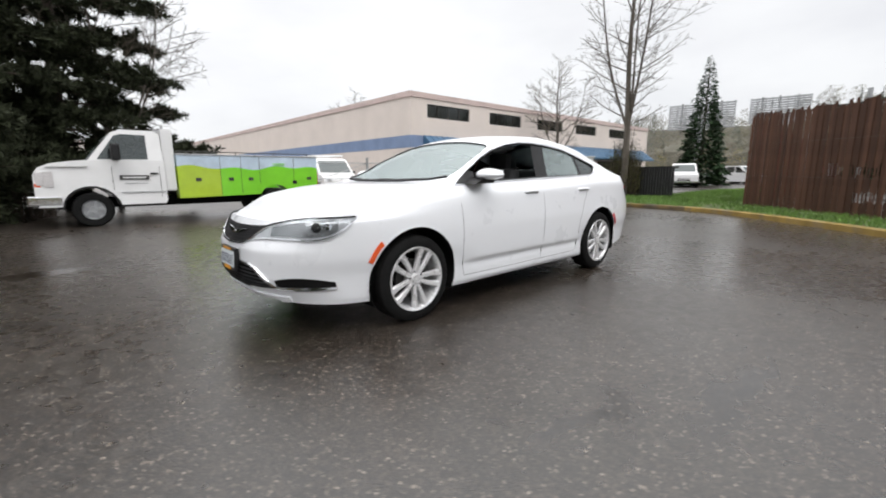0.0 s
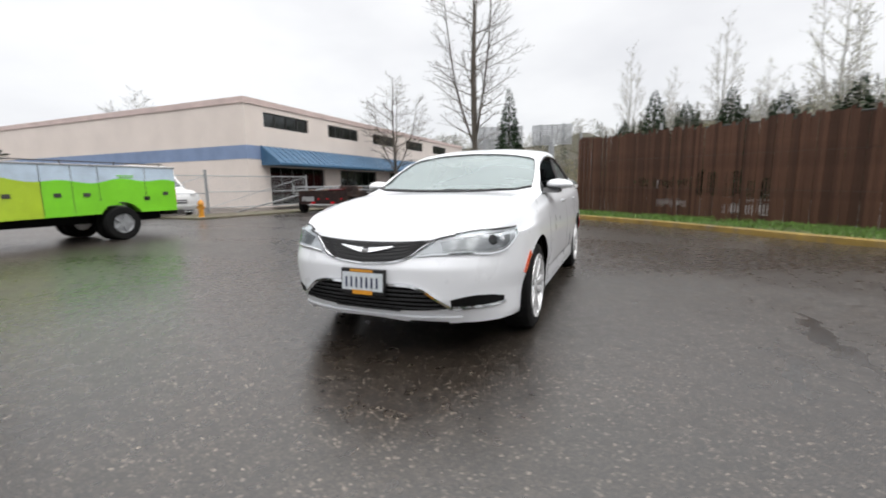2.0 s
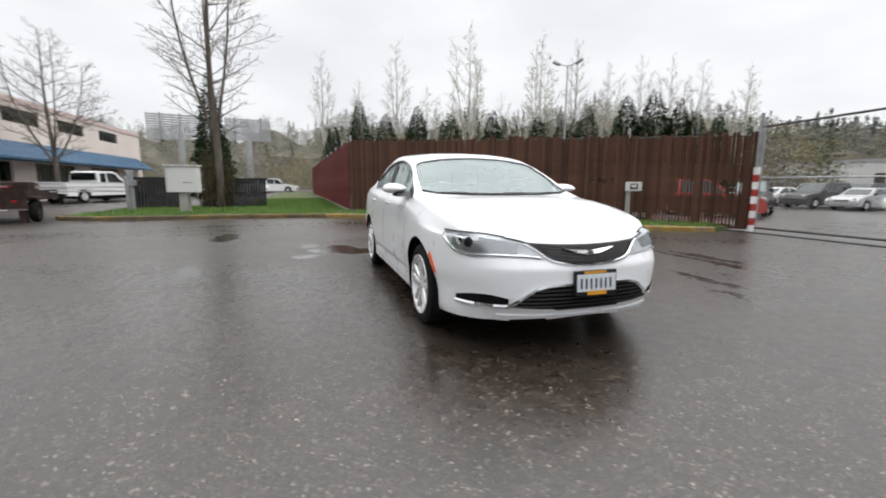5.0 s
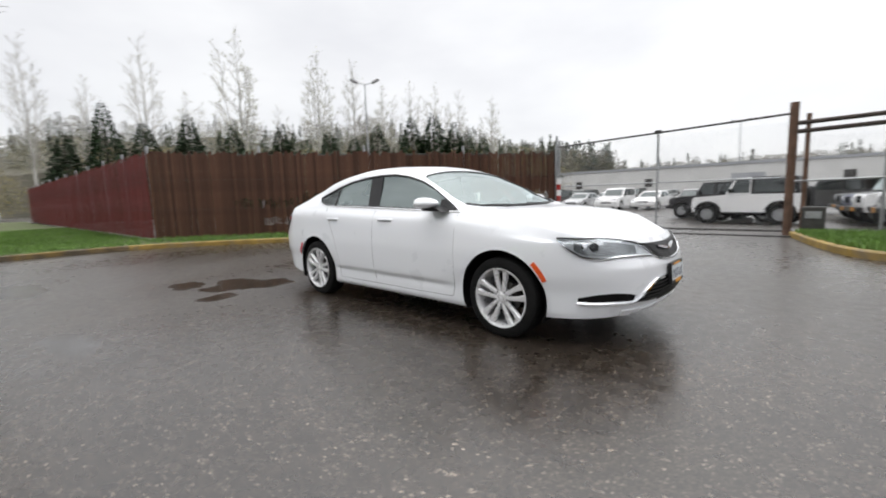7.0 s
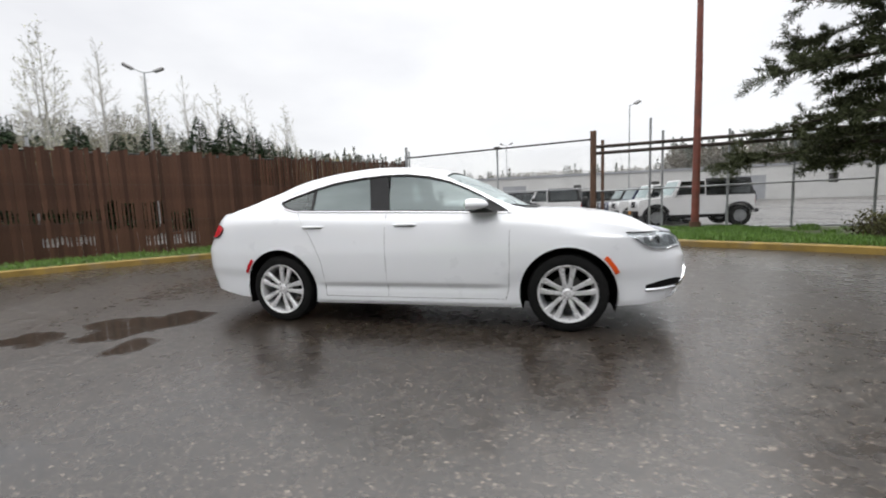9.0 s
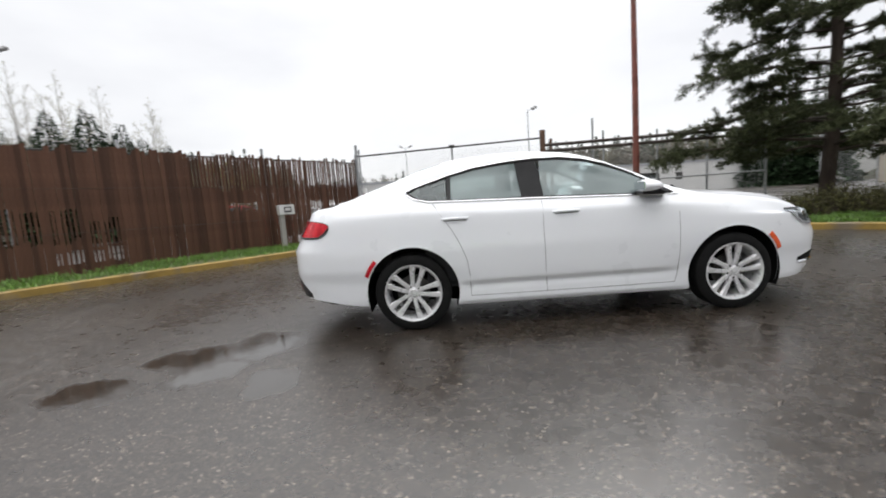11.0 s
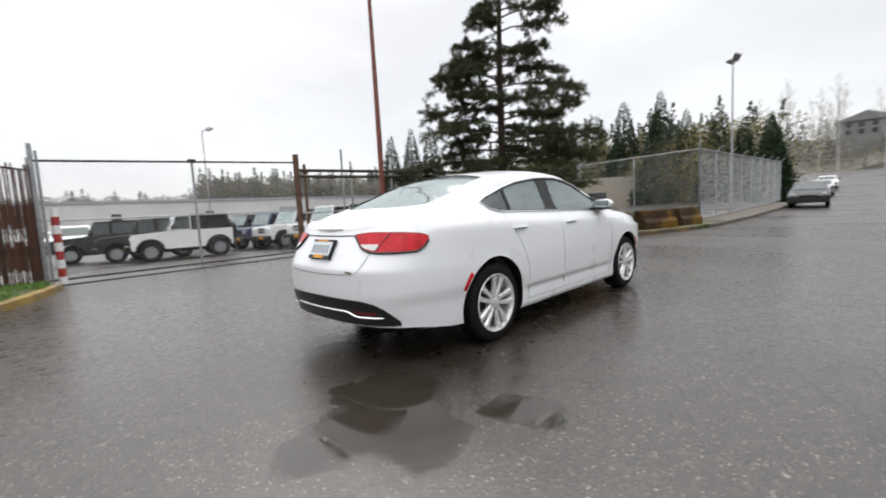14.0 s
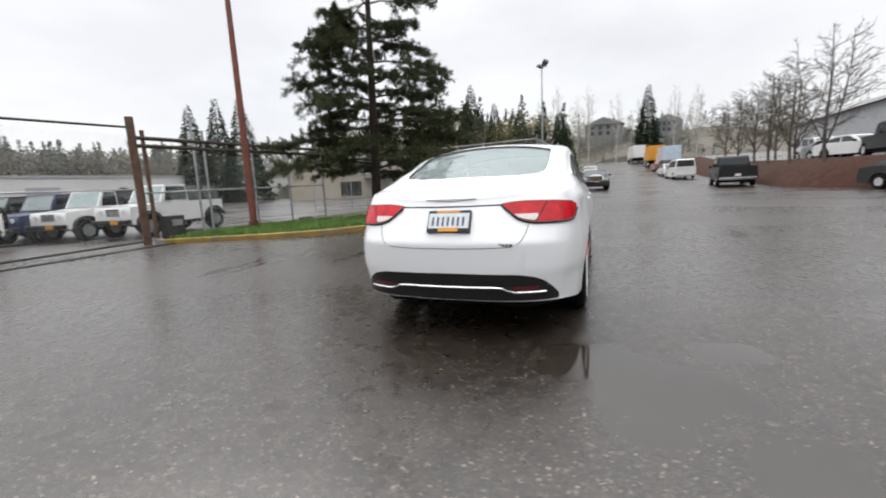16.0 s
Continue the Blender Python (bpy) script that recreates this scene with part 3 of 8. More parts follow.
def slat_fence(a, b, za, zb, tall, label, seed, drop_gaps=True, material=None):
    """A chain-link fence with upright privacy slats, posts and a top wire."""
    rng = random.Random(seed)
    material = material or SLAT_BROWN
    fence = thing("slat_fence", label, "fence", (*a, za), 0, kind="structure")
    length, ang = math.dist(a, b), math.atan2(b[1] - a[1], b[0] - a[0])
    fence.matrix_basis = pose(a[0], a[1], za, 0, 0, math.degrees(ang))
    grade = (zb - za) / length

    def post(s, top, r=0.038):
        part("post", rod((s, 0.06, grade * s - 0.2), (s, 0.06, grade * s + top), r), GALVANISED, fence)
    n_posts = max(2, round(length / 3.0) + 1)
    for i in range(n_posts):
        post(length * i / (n_posts - 1), tall + 0.22)
    part("top_rail", rod((0, 0.06, tall - 0.06), (length, 0.06, grade * length + tall - 0.06), 0.022), STEEL_DARK, fence)
    for z in (0.9, 1.8):
        part("tie_wire", rod((0, -0.012, z), (length, -0.012, grade * length + z), 0.003, sides=4), STEEL_DARK, fence)
    made = {}

    def slat_mesh(bands, upper, k):
        """One slat: worn narrow over some heights; its upper part may be narrow and twisted."""
        if (bands, upper, k) in made:
            return made[bands, upper, k]
        bm = bmesh.new()
        jit = random.Random(k * 31 + len(bands))
        top = tall + (-0.06, 0.0, 0.03, 0.05, -0.02, -0.10)[k % 6]
        z, stop = 0.03, 1.78 + jit.uniform(-0.08, 0.08) if upper else top
        for lo, hi in bands:
            lo, hi = lo + jit.uniform(-0.06, 0.06), hi + jit.uniform(-0.06, 0.06)
            box(bm, -0.0425, 0.0425, -0.004, 0.004, z, lo)
            box(bm, -0.022, 0.020, -0.004, 0.004, lo, hi)
            z = hi
        box(bm, -0.0425, 0.0425, -0.004, 0.004, z, stop)
        if upper:
            box(bm, -0.040, 0.040, -0.004, 0.004, stop, top, m=Matrix.Rotation(radians(jit.uniform(14, 22)), 4, "Z"))
        for v in bm.verts:
            if v.co.z > top - 0.05:
                v.co.z += 0.02 * (v.co.x > 0)
                v.co.x += jit.uniform(-0.006, 0.006)
        me = bpy.data.meshes.new("slat")
        bm.to_mesh(me)
        bm.free()
        me.materials.append(material)
        made[bands, upper, k] = me
        return me

    # worn stretches: from, to along the fence, and the heights between which slats are thin
    WORN = [(2.4, 4.4, ((0.95, 1.18),)), (3.3, 4.3, ((0.36, 0.56),)), (4.4, 5.7, ((0.74, 1.38),)), (5.2, 6.3, ((0.26, 0.55),)), (5.7, 6.3, ((0.64, 1.14),)), (8.6, 9.5, ((1.22, 1.36),)), (10.0, 12.6, ((0.14, 0.42),)), (11.1, 12.8, ((0.96, 1.34),))]
    pitch = 0.084
    for i in range(int(length / pitch)):
        s = (i + 0.5) * pitch
        bands = sum((w for a0, a1, w in WORN if a0 < s < a1), ()) if drop_gaps and rng.random() < 0.72 else ()
        bands = tuple(sorted(bands))
        ob = new("slat", slat_mesh(bands, drop_gaps and s > 7.8, rng.randrange(6)))
        ob.parent = fence
        ob.matrix_basis = pose(s + rng.uniform(-0.004, 0.004), (0.006 if i % 2 else -0.006) + rng.uniform(-0.002, 0.002), grade * s, 0, rng.uniform(-0.12, 0.12), rng.uniform(-2, 2))
    return fence


slat_fence(FENCE_CORNER, GATE_LEFT, 0.12, -0.10, 2.62, "chain-link fence with dark brown privacy slats", 3)
slat_fence((-44.0, -1.0), (-12.15, -0.12), 0.12, 0.12, 2.62, "side run of maroon slatted fence", 5, False, SLAT_RED)


# ---- the cream office and warehouse block ----
def building(name, label, at, turn=0.0):
    return thing(name, label, "building", at, turn)


def windowed_wall(house, x0, x1, y, z0, z1, openings, thick, material, name="wall"):
    """A wall along x with real openings: piers, sills and lintels in one mesh."""
    xs = sorted({x0, x1} | {v for o in openings for v in o[:2]})
    zs = sorted({z0, z1} | {v for o in openings for v in o[2:]})
    full = {(i, j): not any(o[0] <= xs[i] + 1e-6 and o[1] >= xs[i + 1] - 1e-6 and o[2] <= zs[j] + 1e-6 and o[3] >= zs[j + 1] - 1e-6 for o in openings) for i in range(len(xs) - 1) for j in range(len(zs) - 1)}
    bm = bmesh.new()
    made = {}

    def v(i, j, k):
        if (i, j, k) not in made:
            made[i, j, k] = bm.verts.new((xs[i], y + thick * k, zs[j]))
        return made[i, j, k]

    for (i, j), solid in full.items():
        if not solid:
            continue
        for k in (0, 1):
            bm.faces.new([v(i, j, k), v(i + 1, j, k), v(i + 1, j + 1, k), v(i, j + 1, k)])
        for di, dj, a, b in ((-1, 0, (0, 0), (0, 1)), (1, 0, (1, 0), (1, 1)), (0, -1, (0, 0), (1, 0)), (0, 1, (0, 1), (1, 1))):
            if not full.get((i + di, j + dj), False):
                bm.faces.new([v(i + a[0], j + a[1], 0), v(i + b[0], j + b[1], 0), v(i + b[0], j + b[1], 1), v(i + a[0], j + a[1], 1)])
    return part(name, bm, material, house)


def window_unit(house, x0, x1, y, z0, z1, panes, name="window"):
    bm = bmesh.new()
    t = 0.06
    for r in ((x0, x1, z0, z0 + t), (x0, x1, z1 - t, z1), (x0, x0 + t, z0 + t, z1 - t), (x1 - t, x1, z0 + t, z1 - t)):
        box(bm, r[0], r[1], y - 0.02, y + 0.08, r[2], r[3])
    for i in range(1, panes):
        x = x0 + (x1 - x0) * i / panes
        box(bm, x - 0.025, x + 0.025, y - 0.015, y + 0.07, z0 + t, z1 - t)
    win = part(name, bm, STEEL_DARK, house)
    for i in range(panes):
        a, b = x0 + (x1 - x0) * i / panes + 0.03, x0 + (x1 - x0) * (i + 1) / panes - 0.03
        part("pane", boxes((a, b, y + 0.02, y + 0.035, z0 + t, z1 - t)), DARK_GLASS, win)
    return win


office = building("office_block", "two-storey cream office block with a blue awning", (-13.2, -17.8, 0), 180.0)
# local x runs west along the front, local y runs back from it
ups = [(1.35, 5.15, 4.62, 5.45), (7.2, 10.9, 4.62, 5.45), (13.0, 16.7, 4.62, 5.45), (18.8, 22.5, 4.62, 5.45), (25.0, 28.7, 4.62, 5.45)]
downs = [(1.6, 6.6, 0.1, 2.35), (8.4, 13.4, 0.1, 2.35), (15.6, 20.6, 0.1, 2.35), (23.0, 28.0, 0.1, 2.35)]
windowed_wall(office, 0, 34, 0, 0, 5.75, ups + downs, 0.3, STUCCO)
for o in ups:
    window_unit(office, o[0], o[1], 0.12, o[2], o[3], 4)
for o in downs:
    window_unit(office, o[0], o[1], 0.15, o[2], o[3], 5, "shop_window")
part("coping", boxes((-0.06, 34, -0.06, 0.36, 5.75, 6.08)), STUCCO_PINK, office)
part("side_wall", boxes((0, 0.3, 0.3, 60, 0, 5.75)), STUCCO, office)
part("side_coping", boxes((-0.06, 0.36, 0.36, 60, 5.75, 6.08)), STUCCO_PINK, office)
part("blue_band", boxes((-0.012, 0.0, -0.012, 60, 2.75, 3.5), (0.0, 1.0, -0.012, 0.0, 2.75, 3.5)), BLUE_BAND, office)
part("roof", boxes((0.3, 34, 0.3, 60, 5.45, 5.6)), ROOF_GREY, office)
part("back_wall", boxes((33.7, 34.0, 0.3, 60, 0, 5.75)), STUCCO, office)
part("far_end_wall", boxes((0.3, 33.7, 59.7, 60, 0, 5.75)), STUCCO, office)
part("inner_floor", boxes((0.3, 33.7, 0.4, 9, 0.0, 0.06)), CONCRETE, office)
part("upper_floor", boxes((0.3, 33.7, 0.4, 9, 2.9, 3.1)), CONCRETE, office)
part("inner_wall", boxes((0.3, 33.7, 8.6, 8.8, 0, 5.4)), GREY_WALL, office)
bm = bmesh.new()
extruded(bm, [(-0.02, 3.52), (-1.35, 2.55), (-1.35, 2.42), (-0.02, 2.42)], "x", 0.98, 33.0)
awning = part("awning", bm, AWNING, office)
for i in range(64):
    x = 1.0 + i * 0.5
    part("awning_rib", rod((x, -0.03, 3.55), (x, -1.36, 2.575), 0.022, sides=4), AWNING, awning)
wing = building("warehouse_wing", "long low cream warehouse wing of the block", (-13.15, -77.9, 0), 0)
part("wall", boxes((0, 45, -0.3, 0, 0, 5.8)), STUCCO, wing)
part("coping", boxes((-0.1, 45, -0.36, 0.05, 5.8, 6.1)), STUCCO_PINK, wing)


# ---- the white sedan ----
# Car axes: x forward, y to its left, z up; the origin lies on the ground midway between the axles.
AXLE, HUB_Z, TYRE_R, ARCH_R = 1.371, 0.330, 0.332, 0.395


def body_top(x):
    """Height of the centre line: deck, rear glass, roof, windscreen, bonnet."""
    return curve(x, (-2.52, 1.03), (-2.44, 1.075), (-2.36, 1.098), (-2.14, 1.114), (-1.88, 1.184), (-1.55, 1.318), (-1.2, 1.438), (-0.85, 1.496), (-0.45, 1.518), (-0.05, 1.497), (0.25, 1.438), (0.55, 1.326), (0.80, 1.188), (1.00, 1.082), (1.13, 1.044), (1.40, 1.032), (1.68, 1.000), (1.82, 0.973), (2.0, 0.928), (2.1, 0.892), (2.24, 0.826), (2.33, 0.788), (2.40, 0.745))


def body_half(x):
    """Half width of the plan outline."""
    return curve(x, (-2.520, 0.0), (-2.512, 0.22), (-2.485, 0.44), (-2.43, 0.62), (-2.34, 0.745), (-2.2, 0.830), (-1.95, 0.893), (-1.5, 0.925), (-0.9, 0.928), (0.0, 0.925), (0.9, 0.928), (1.4, 0.928), (1.75, 0.893), (1.98, 0.828), (2.12, 0.758), (2.23, 0.672), (2.315, 0.545), (2.362, 0.405), (2.388, 0.240), (2.398, 0.0))


def section(x, s):
    """A point (y, z) of the half section at x; s runs from the sill (0) over the belt (0.5) to the centre line (1)."""
    w, zc = body_half(x), body_top(x)
    sill = curve(x, (-2.52, 0.310), (-2.3, 0.300), (-2.0, 0.262), (-1.85, 0.240), (-1.0, 0.200), (1.0, 0.200), (1.75, 0.225), (2.2, 0.245), (2.398, 0.265))
    belt = curve(x, (-2.52, 0.985), (-2.3, 1.035), (-2.0, 1.075), (-1.4, 1.092), (-0.5, 1.058), (0.4, 1.040), (0.9, 1.025), (1.3, 0.982), (1.7, 0.918), (2.0, 0.850), (2.2, 0.790), (2.398, 0.715))
    belt_w = w * curve(x, (-2.5, 0.93), (-2.0, 0.91), (-1.4, 0.905), (0.6, 0.902), (1.0, 0.90), (1.5, 0.905), (2.1, 0.93), (2.37, 0.95))
    edge_w = curve(x, (-2.5, 0.60), (-2.1, 0.70), (-1.7, 0.705), (-1.3, 0.685), (-0.8, 0.680), (0.0, 0.684), (0.45, 0.724), (0.75, 0.785), (0.98, 0.812), (1.2, 0.73), (2.0, 0.58), (2.37, 0.58))
    edge_w = min(edge_w, belt_w * 0.93)
    drop = curve(x, (-2.5, 0.014), (-2.1, 0.020), (-1.8, 0.045), (-1.4, 0.085), (-1.0, 0.085), (-0.4, 0.062), (0.1, 0.066), (0.5, 0.090), (0.8, 0.082), (0.98, 0.045), (1.15, 0.030), (2.37, 0.010))
    edge_z = max(zc - drop, belt + (zc - belt) * 0.55)
    tuck = curve(x, (-2.5, 0.97), (-1.9, 0.955), (-0.9, 0.945), (0.9, 0.945), (1.9, 0.95), (2.37, 0.97))
    # the doors are scooped in under a crease above the sill
    scoop = ease(-1.02, -0.80, x) * (1 - ease(0.70, 0.95, x))
    up = lambda f: sill + 0.04 + (0.56 - sill - 0.04) * f
    pts = [(w * tuck, sill), (w * (0.962 + 0.006 * scoop), sill + 0.04), (w * 0.967, up(0.24)), (w * (0.970 - 0.010 * scoop), up(0.40)), (w * (0.974 + 0.014 * scoop), up(0.54)), (w * 0.998, 0.56), (w, 0.66), (w * 0.988, 0.80), (w * 0.965, belt - 0.10), (belt_w + 0.012 * (w > 0.3), belt - 0.02),
           (belt_w, belt), (belt_w * 0.48 + edge_w * 0.52, belt * 0.46 + edge_z * 0.54), (edge_w, edge_z), (edge_w * 0.72, edge_z * 0.42 + zc * 0.58), (edge_w * 0.36, edge_z * 0.1 + zc * 0.9), (0, zc)]
    at = (0.0, 0.04, 0.09, 0.125, 0.155, 0.24, 0.30, 0.37, 0.44, 0.485, 0.5, 0.62, 0.75, 0.84, 0.92, 1.0)
    return curve(s, *zip(at, (p[0] for p in pts))), curve(s, *zip(at, (p[1] for p in pts)))


def shear(x, z):
    """Side-view rounding of nose and tail: how far a point shifts along x."""
    nose = ease(1.85, 2.37, x) * (-0.13 * max(0, z - 0.60) ** 1.2 / 0.17 - 0.10 * max(0, 0.42 - z) ** 1.3 / 0.12)
    tail = ease(-1.9, -2.5, x) if x < -1.9 else 0.0
    tail *= 0.16 * max(0, z - 0.72) / 0.3 + 0.07 * (max(0, 0.56 - z) / 0.3) ** 2 - 0.014 * math.exp(-((z - 1.06) / 0.045) ** 2)
    return x + nose + tail


def body_point(x, s, side=1):
    y, z = section(x, s)
    return Vector((shear(x, z), side * y, z))


# window outlines: sides in (x, z), screens in (x, y)
SIDE_GLASS = [(0.92, 1.022), (0.80, 1.024), (0.40, 1.038), (-0.20, 1.060), (-0.39, 1.066), (-1.00, 1.084), (-1.20, 1.091), (-1.32, 1.122), (-1.395, 1.178), (-1.32, 1.216), (-1.02, 1.306), (-0.80, 1.358), (-0.50, 1.394), (-0.27, 1.406), (-0.05, 1.403), (0.16, 1.374), (0.36, 1.318), (0.53, 1.244), (0.70, 1.156)]
WINDSCREEN = [(1.125, 0.0), (1.10, 0.34), (1.02, 0.63), (0.92, 0.752), (0.66, 0.726), (0.46, 0.692), (0.335, 0.662), (0.300, 0.60), (0.285, 0.30), (0.280, 0.0)]
REAR_SCREEN = [(-1.03, 0.0), (-1.045, 0.28), (-1.09, 0.575), (-1.28, 0.592), (-1.55, 0.602), (-1.74, 0.596), (-1.83, 0.560), (-1.90, 0.38), (-1.92, 0.0)]


def both(half):
    return half + [(x, -y) for x, y in reversed(half[1:-1])]


WINDSCREEN, REAR_SCREEN = both(WINDSCREEN), both(REAR_SCREEN)


def in_region(co):
    """Which opening a point of the shell lies in, if any."""
    x, y, z = co
    if -1.45 < x < 0.95 and z > 1.0 and inside(SIDE_GLASS, x, z) and abs(y) > 0.45:
        return "side"
    if z > 1.0 and inside(WINDSCREEN, x, y):
        return "front"
    if z > 1.0 and inside(REAR_SCREEN, x, y):
        return "back"
    if z < 0.8 and abs(y) > 0.5 and min(math.hypot(x - AXLE, z - HUB_Z), math.hypot(x + AXLE, z - HUB_Z)) < ARCH_R:
        return "arch"
    return ""


def shell(side):
    """One half of the body skin as a fine grid of points with its openings cut out."""
    xs = [-2.52 + 2.52 * (1 - math.cos(math.pi / 2 * i / 26)) * 0.22 for i in range(27)]
    xs += [xs[-1] + (1.86 - xs[-1]) * i / 190 for i in range(1, 191)]
    xs += [1.86 + (2.398 - 1.86) * math.sin(math.pi / 2 * i / 36) for i in range(1, 37)]
    ss = [i / 108 for i in range(109)]
    return xs, ss


def build_shell():
    bm = bmesh.new()
    xs, ss = shell(1)
    n = len(ss)
    grid = {}
    for i, x in enumerate(xs):
        for j, s in enumerate(ss):
            for side in (1, -1):
                if s == 1.0 and side < 0:
                    grid[i, j, -1] = grid[i, j, 1]
                    continue
                grid[i, j, side] = bm.verts.new(body_point(x, s, side))
    kind = {v: in_region(v.co) for v in bm.verts}
    for side in (1, -1):
        for i in range(len(xs) - 1):
            for j in range(n - 1):
                q = [grid[i, j, side], grid[i + 1, j, side], grid[i + 1, j + 1, side], grid[i, j + 1, side]]
                if len({kind[v] for v in q}) == 1 and kind[q[0]]:
                    continue
                if all(kind[v] for v in q) and "side" not in {kind[v] for v in q}:
                    continue
                try:
                    bm.faces.new(q)
                except ValueError:
                    pass
    # draw the cut edges onto their true outlines
    for v in list(bm.verts):
        if not v.link_faces:
            bm.verts.remove(v)
            continue
        k = kind[v]
        x, y, z = v.co
        if k == "side":
            v.co.x, v.co.z = nearest_on(SIDE_GLASS, x, z)
        elif k in ("front", "back"):
            px, py = nearest_on(WINDSCREEN if k == "front" else REAR_SCREEN, x, y)
            v.co.x, v.co.y = px, py
        elif k == "arch":
            cx = AXLE if x > 0 else -AXLE
            d = math.hypot(x - cx, z - HUB_Z)
            v.co.x, v.co.z = cx + (x - cx) * ARCH_R / d, HUB_Z + (z - HUB_Z) * ARCH_R / d
    bmesh.ops.remove_doubles(bm, verts=bm.verts, dist=0.0006)
    return bm


def full_skin():
    """The uncut skin, to lay lamps, glass and seams on."""
    bm = bmesh.new()
    xs = [-2.52 + 0.55 * (1 - math.cos(math.pi / 2 * i / 22)) for i in range(23)]
    xs += [xs[-1] + (1.86 - xs[-1]) * i / 70 for i in range(1, 71)]
    xs += [1.86 + 0.538 * math.sin(math.pi / 2 * i / 26) for i in range(1, 27)]
    for side in (1, -1):
        grid = [[bm.verts.new(body_point(x, j / 60, side)) for j in range(61)] for x in xs]
        for a, b in zip(grid, grid[1:]):
            for j in range(60):
                f = (a[j], b[j], b[j + 1], a[j + 1])
                try:
                    bm.faces.new(f if side < 0 else f[::-1])
                except ValueError:
                    pass
    bmesh.ops.recalc_face_normals(bm, faces=bm.faces)
    tree = BVHTree.FromBMesh(bm)
    bm.free()
    return tree


SKIN = full_skin()
SIDES = {"front": Vector((-1, 0, 0)), "rear": Vector((1, 0, 0)), "left": Vector((0, -1, 0)), "right": Vector((0, 1, 0)), "top": Vector((0, 0, -1))}


def on_skin(a, b, way, lift=0.0):
    """A point on the skin met from one side. (a, b): (y, z) from front or rear, (x, z) from a side, (x, y) from above."""
    d = SIDES[way] if isinstance(way, str) else way
    if way in ("front", "rear"):
        start = Vector((0, a, b)) - d * 5
    elif way in ("left", "right"):
        start = Vector((a, 0, b)) - d * 5
    else:
        start = Vector((a, b, 0)) - d * 5
    hit, nrm, _, _ = SKIN.ray_cast(start, d)
    if hit is None:
        return None
    if nrm.dot(d) > 0:
        nrm = -nrm
    return hit + nrm * lift


def corner_skin(u, z, turn, side, lift=0.0):
    """A point met from a slanting direction: u runs across the view, turn is the angle off straight ahead."""
    d = Vector((-math.cos(turn), -side * math.sin(turn), 0))
    across = Vector((-math.sin(turn), side * math.cos(turn), 0))
    hit, nrm, _, _ = SKIN.ray_cast(across * u + Vector((0, 0, z)) - d * 6, d)
    if hit is None:
        return None
    if nrm.dot(d) > 0:
        nrm = -nrm
    return hit + nrm * lift


def ruled(lay, a0, a1, low, high, nx=24, ny=6, lift=0.006, depth=0.012):
    """A raised patch laid on the skin between two edge curves; lay(a, b, lift) gives its points."""
    bm = bmesh.new()
    top, under = {}, {}
    for i in range(nx + 1):
        a = a0 + (a1 - a0) * i / nx
        lo, hi = low(a), high(a)
        for j in range(ny + 1):
            b = lo + (hi - lo) * j / ny
            p, q = lay(a, b, lift), lay(a, b, lift - depth)
            if p is not None and q is not None:
                top[i, j] = bm.verts.new(p)
                if i in (0, nx) or j in (0, ny):
                    under[i, j] = bm.verts.new(q)
    for i in range(nx):
        for j in range(ny):
            q = [(i, j), (i + 1, j), (i + 1, j + 1), (i, j + 1)]
            if all(k in top for k in q):
                bm.faces.new([top[k] for k in q])
    rim = [(i, 0) for i in range(nx)] + [(nx, j) for j in range(ny)] + [(i, ny) for i in range(nx, 0, -1)] + [(0, j) for j in range(ny, 0, -1)]
    for k0, k1 in zip(rim, rim[1:] + rim[:1]):
        if k0 in under and k1 in under and k0 in top and k1 in top:
            bm.faces.new((top[k0], top[k1], under[k1], under[k0]))
    bmesh.ops.remove_doubles(bm, verts=bm.verts, dist=0.0004)
    return bm


def strip(points, r=0.004, sides=5):
    pts = [p for p in points if p is not None]
    return tube(bmesh.new(), pts, r, sides)


def glaze(outline, way, lift=-0.012):
    """A pane that fills an outline, laid just under the skin."""
    bm = bmesh.new()
    us, vs = [p[0] for p in outline], [p[1] for p in outline]
    n = 34
    grid = {}
    for i in range(n + 1):
        for j in range(n + 1):
            a = min(us) + (max(us) - min(us)) * i / n
            b = min(vs) + (max(vs) - min(vs)) * j / n
            grid[i, j] = (a, b, inside(outline, a, b))
    made = {}

    def on_top(x, y):
        """The true curved surface above a point on plan."""
        lo_s, hi_s = 0.5, 1.0
        for _ in range(13):
            mid = (lo_s + hi_s) / 2
            if section(x, mid)[0] > abs(y):
                lo_s = mid
            else:
                hi_s = mid
        return Vector((x, y, section(x, (lo_s + hi_s) / 2)[1] + lift))

    def vert(k):
        if k not in made:
            a, b, ok = grid[k]
            if not ok:
                a, b = nearest_on(outline, a, b)
            p = on_top(a, b) if way == "top" else on_skin(a, b, way, lift)
            made[k] = bm.verts.new(p) if p is not None else None
        return made[k]

    for i in range(n):
        for j in range(n):
            q = [(i, j), (i + 1, j), (i + 1, j + 1), (i, j + 1)]
            if any(grid[k][2] for k in q):
                vs4 = [vert(k) for k in q]
                if None not in vs4:
                    bm.faces.new(vs4)
    bmesh.ops.remove_doubles(bm, verts=bm.verts, dist=0.0008)
    return bm


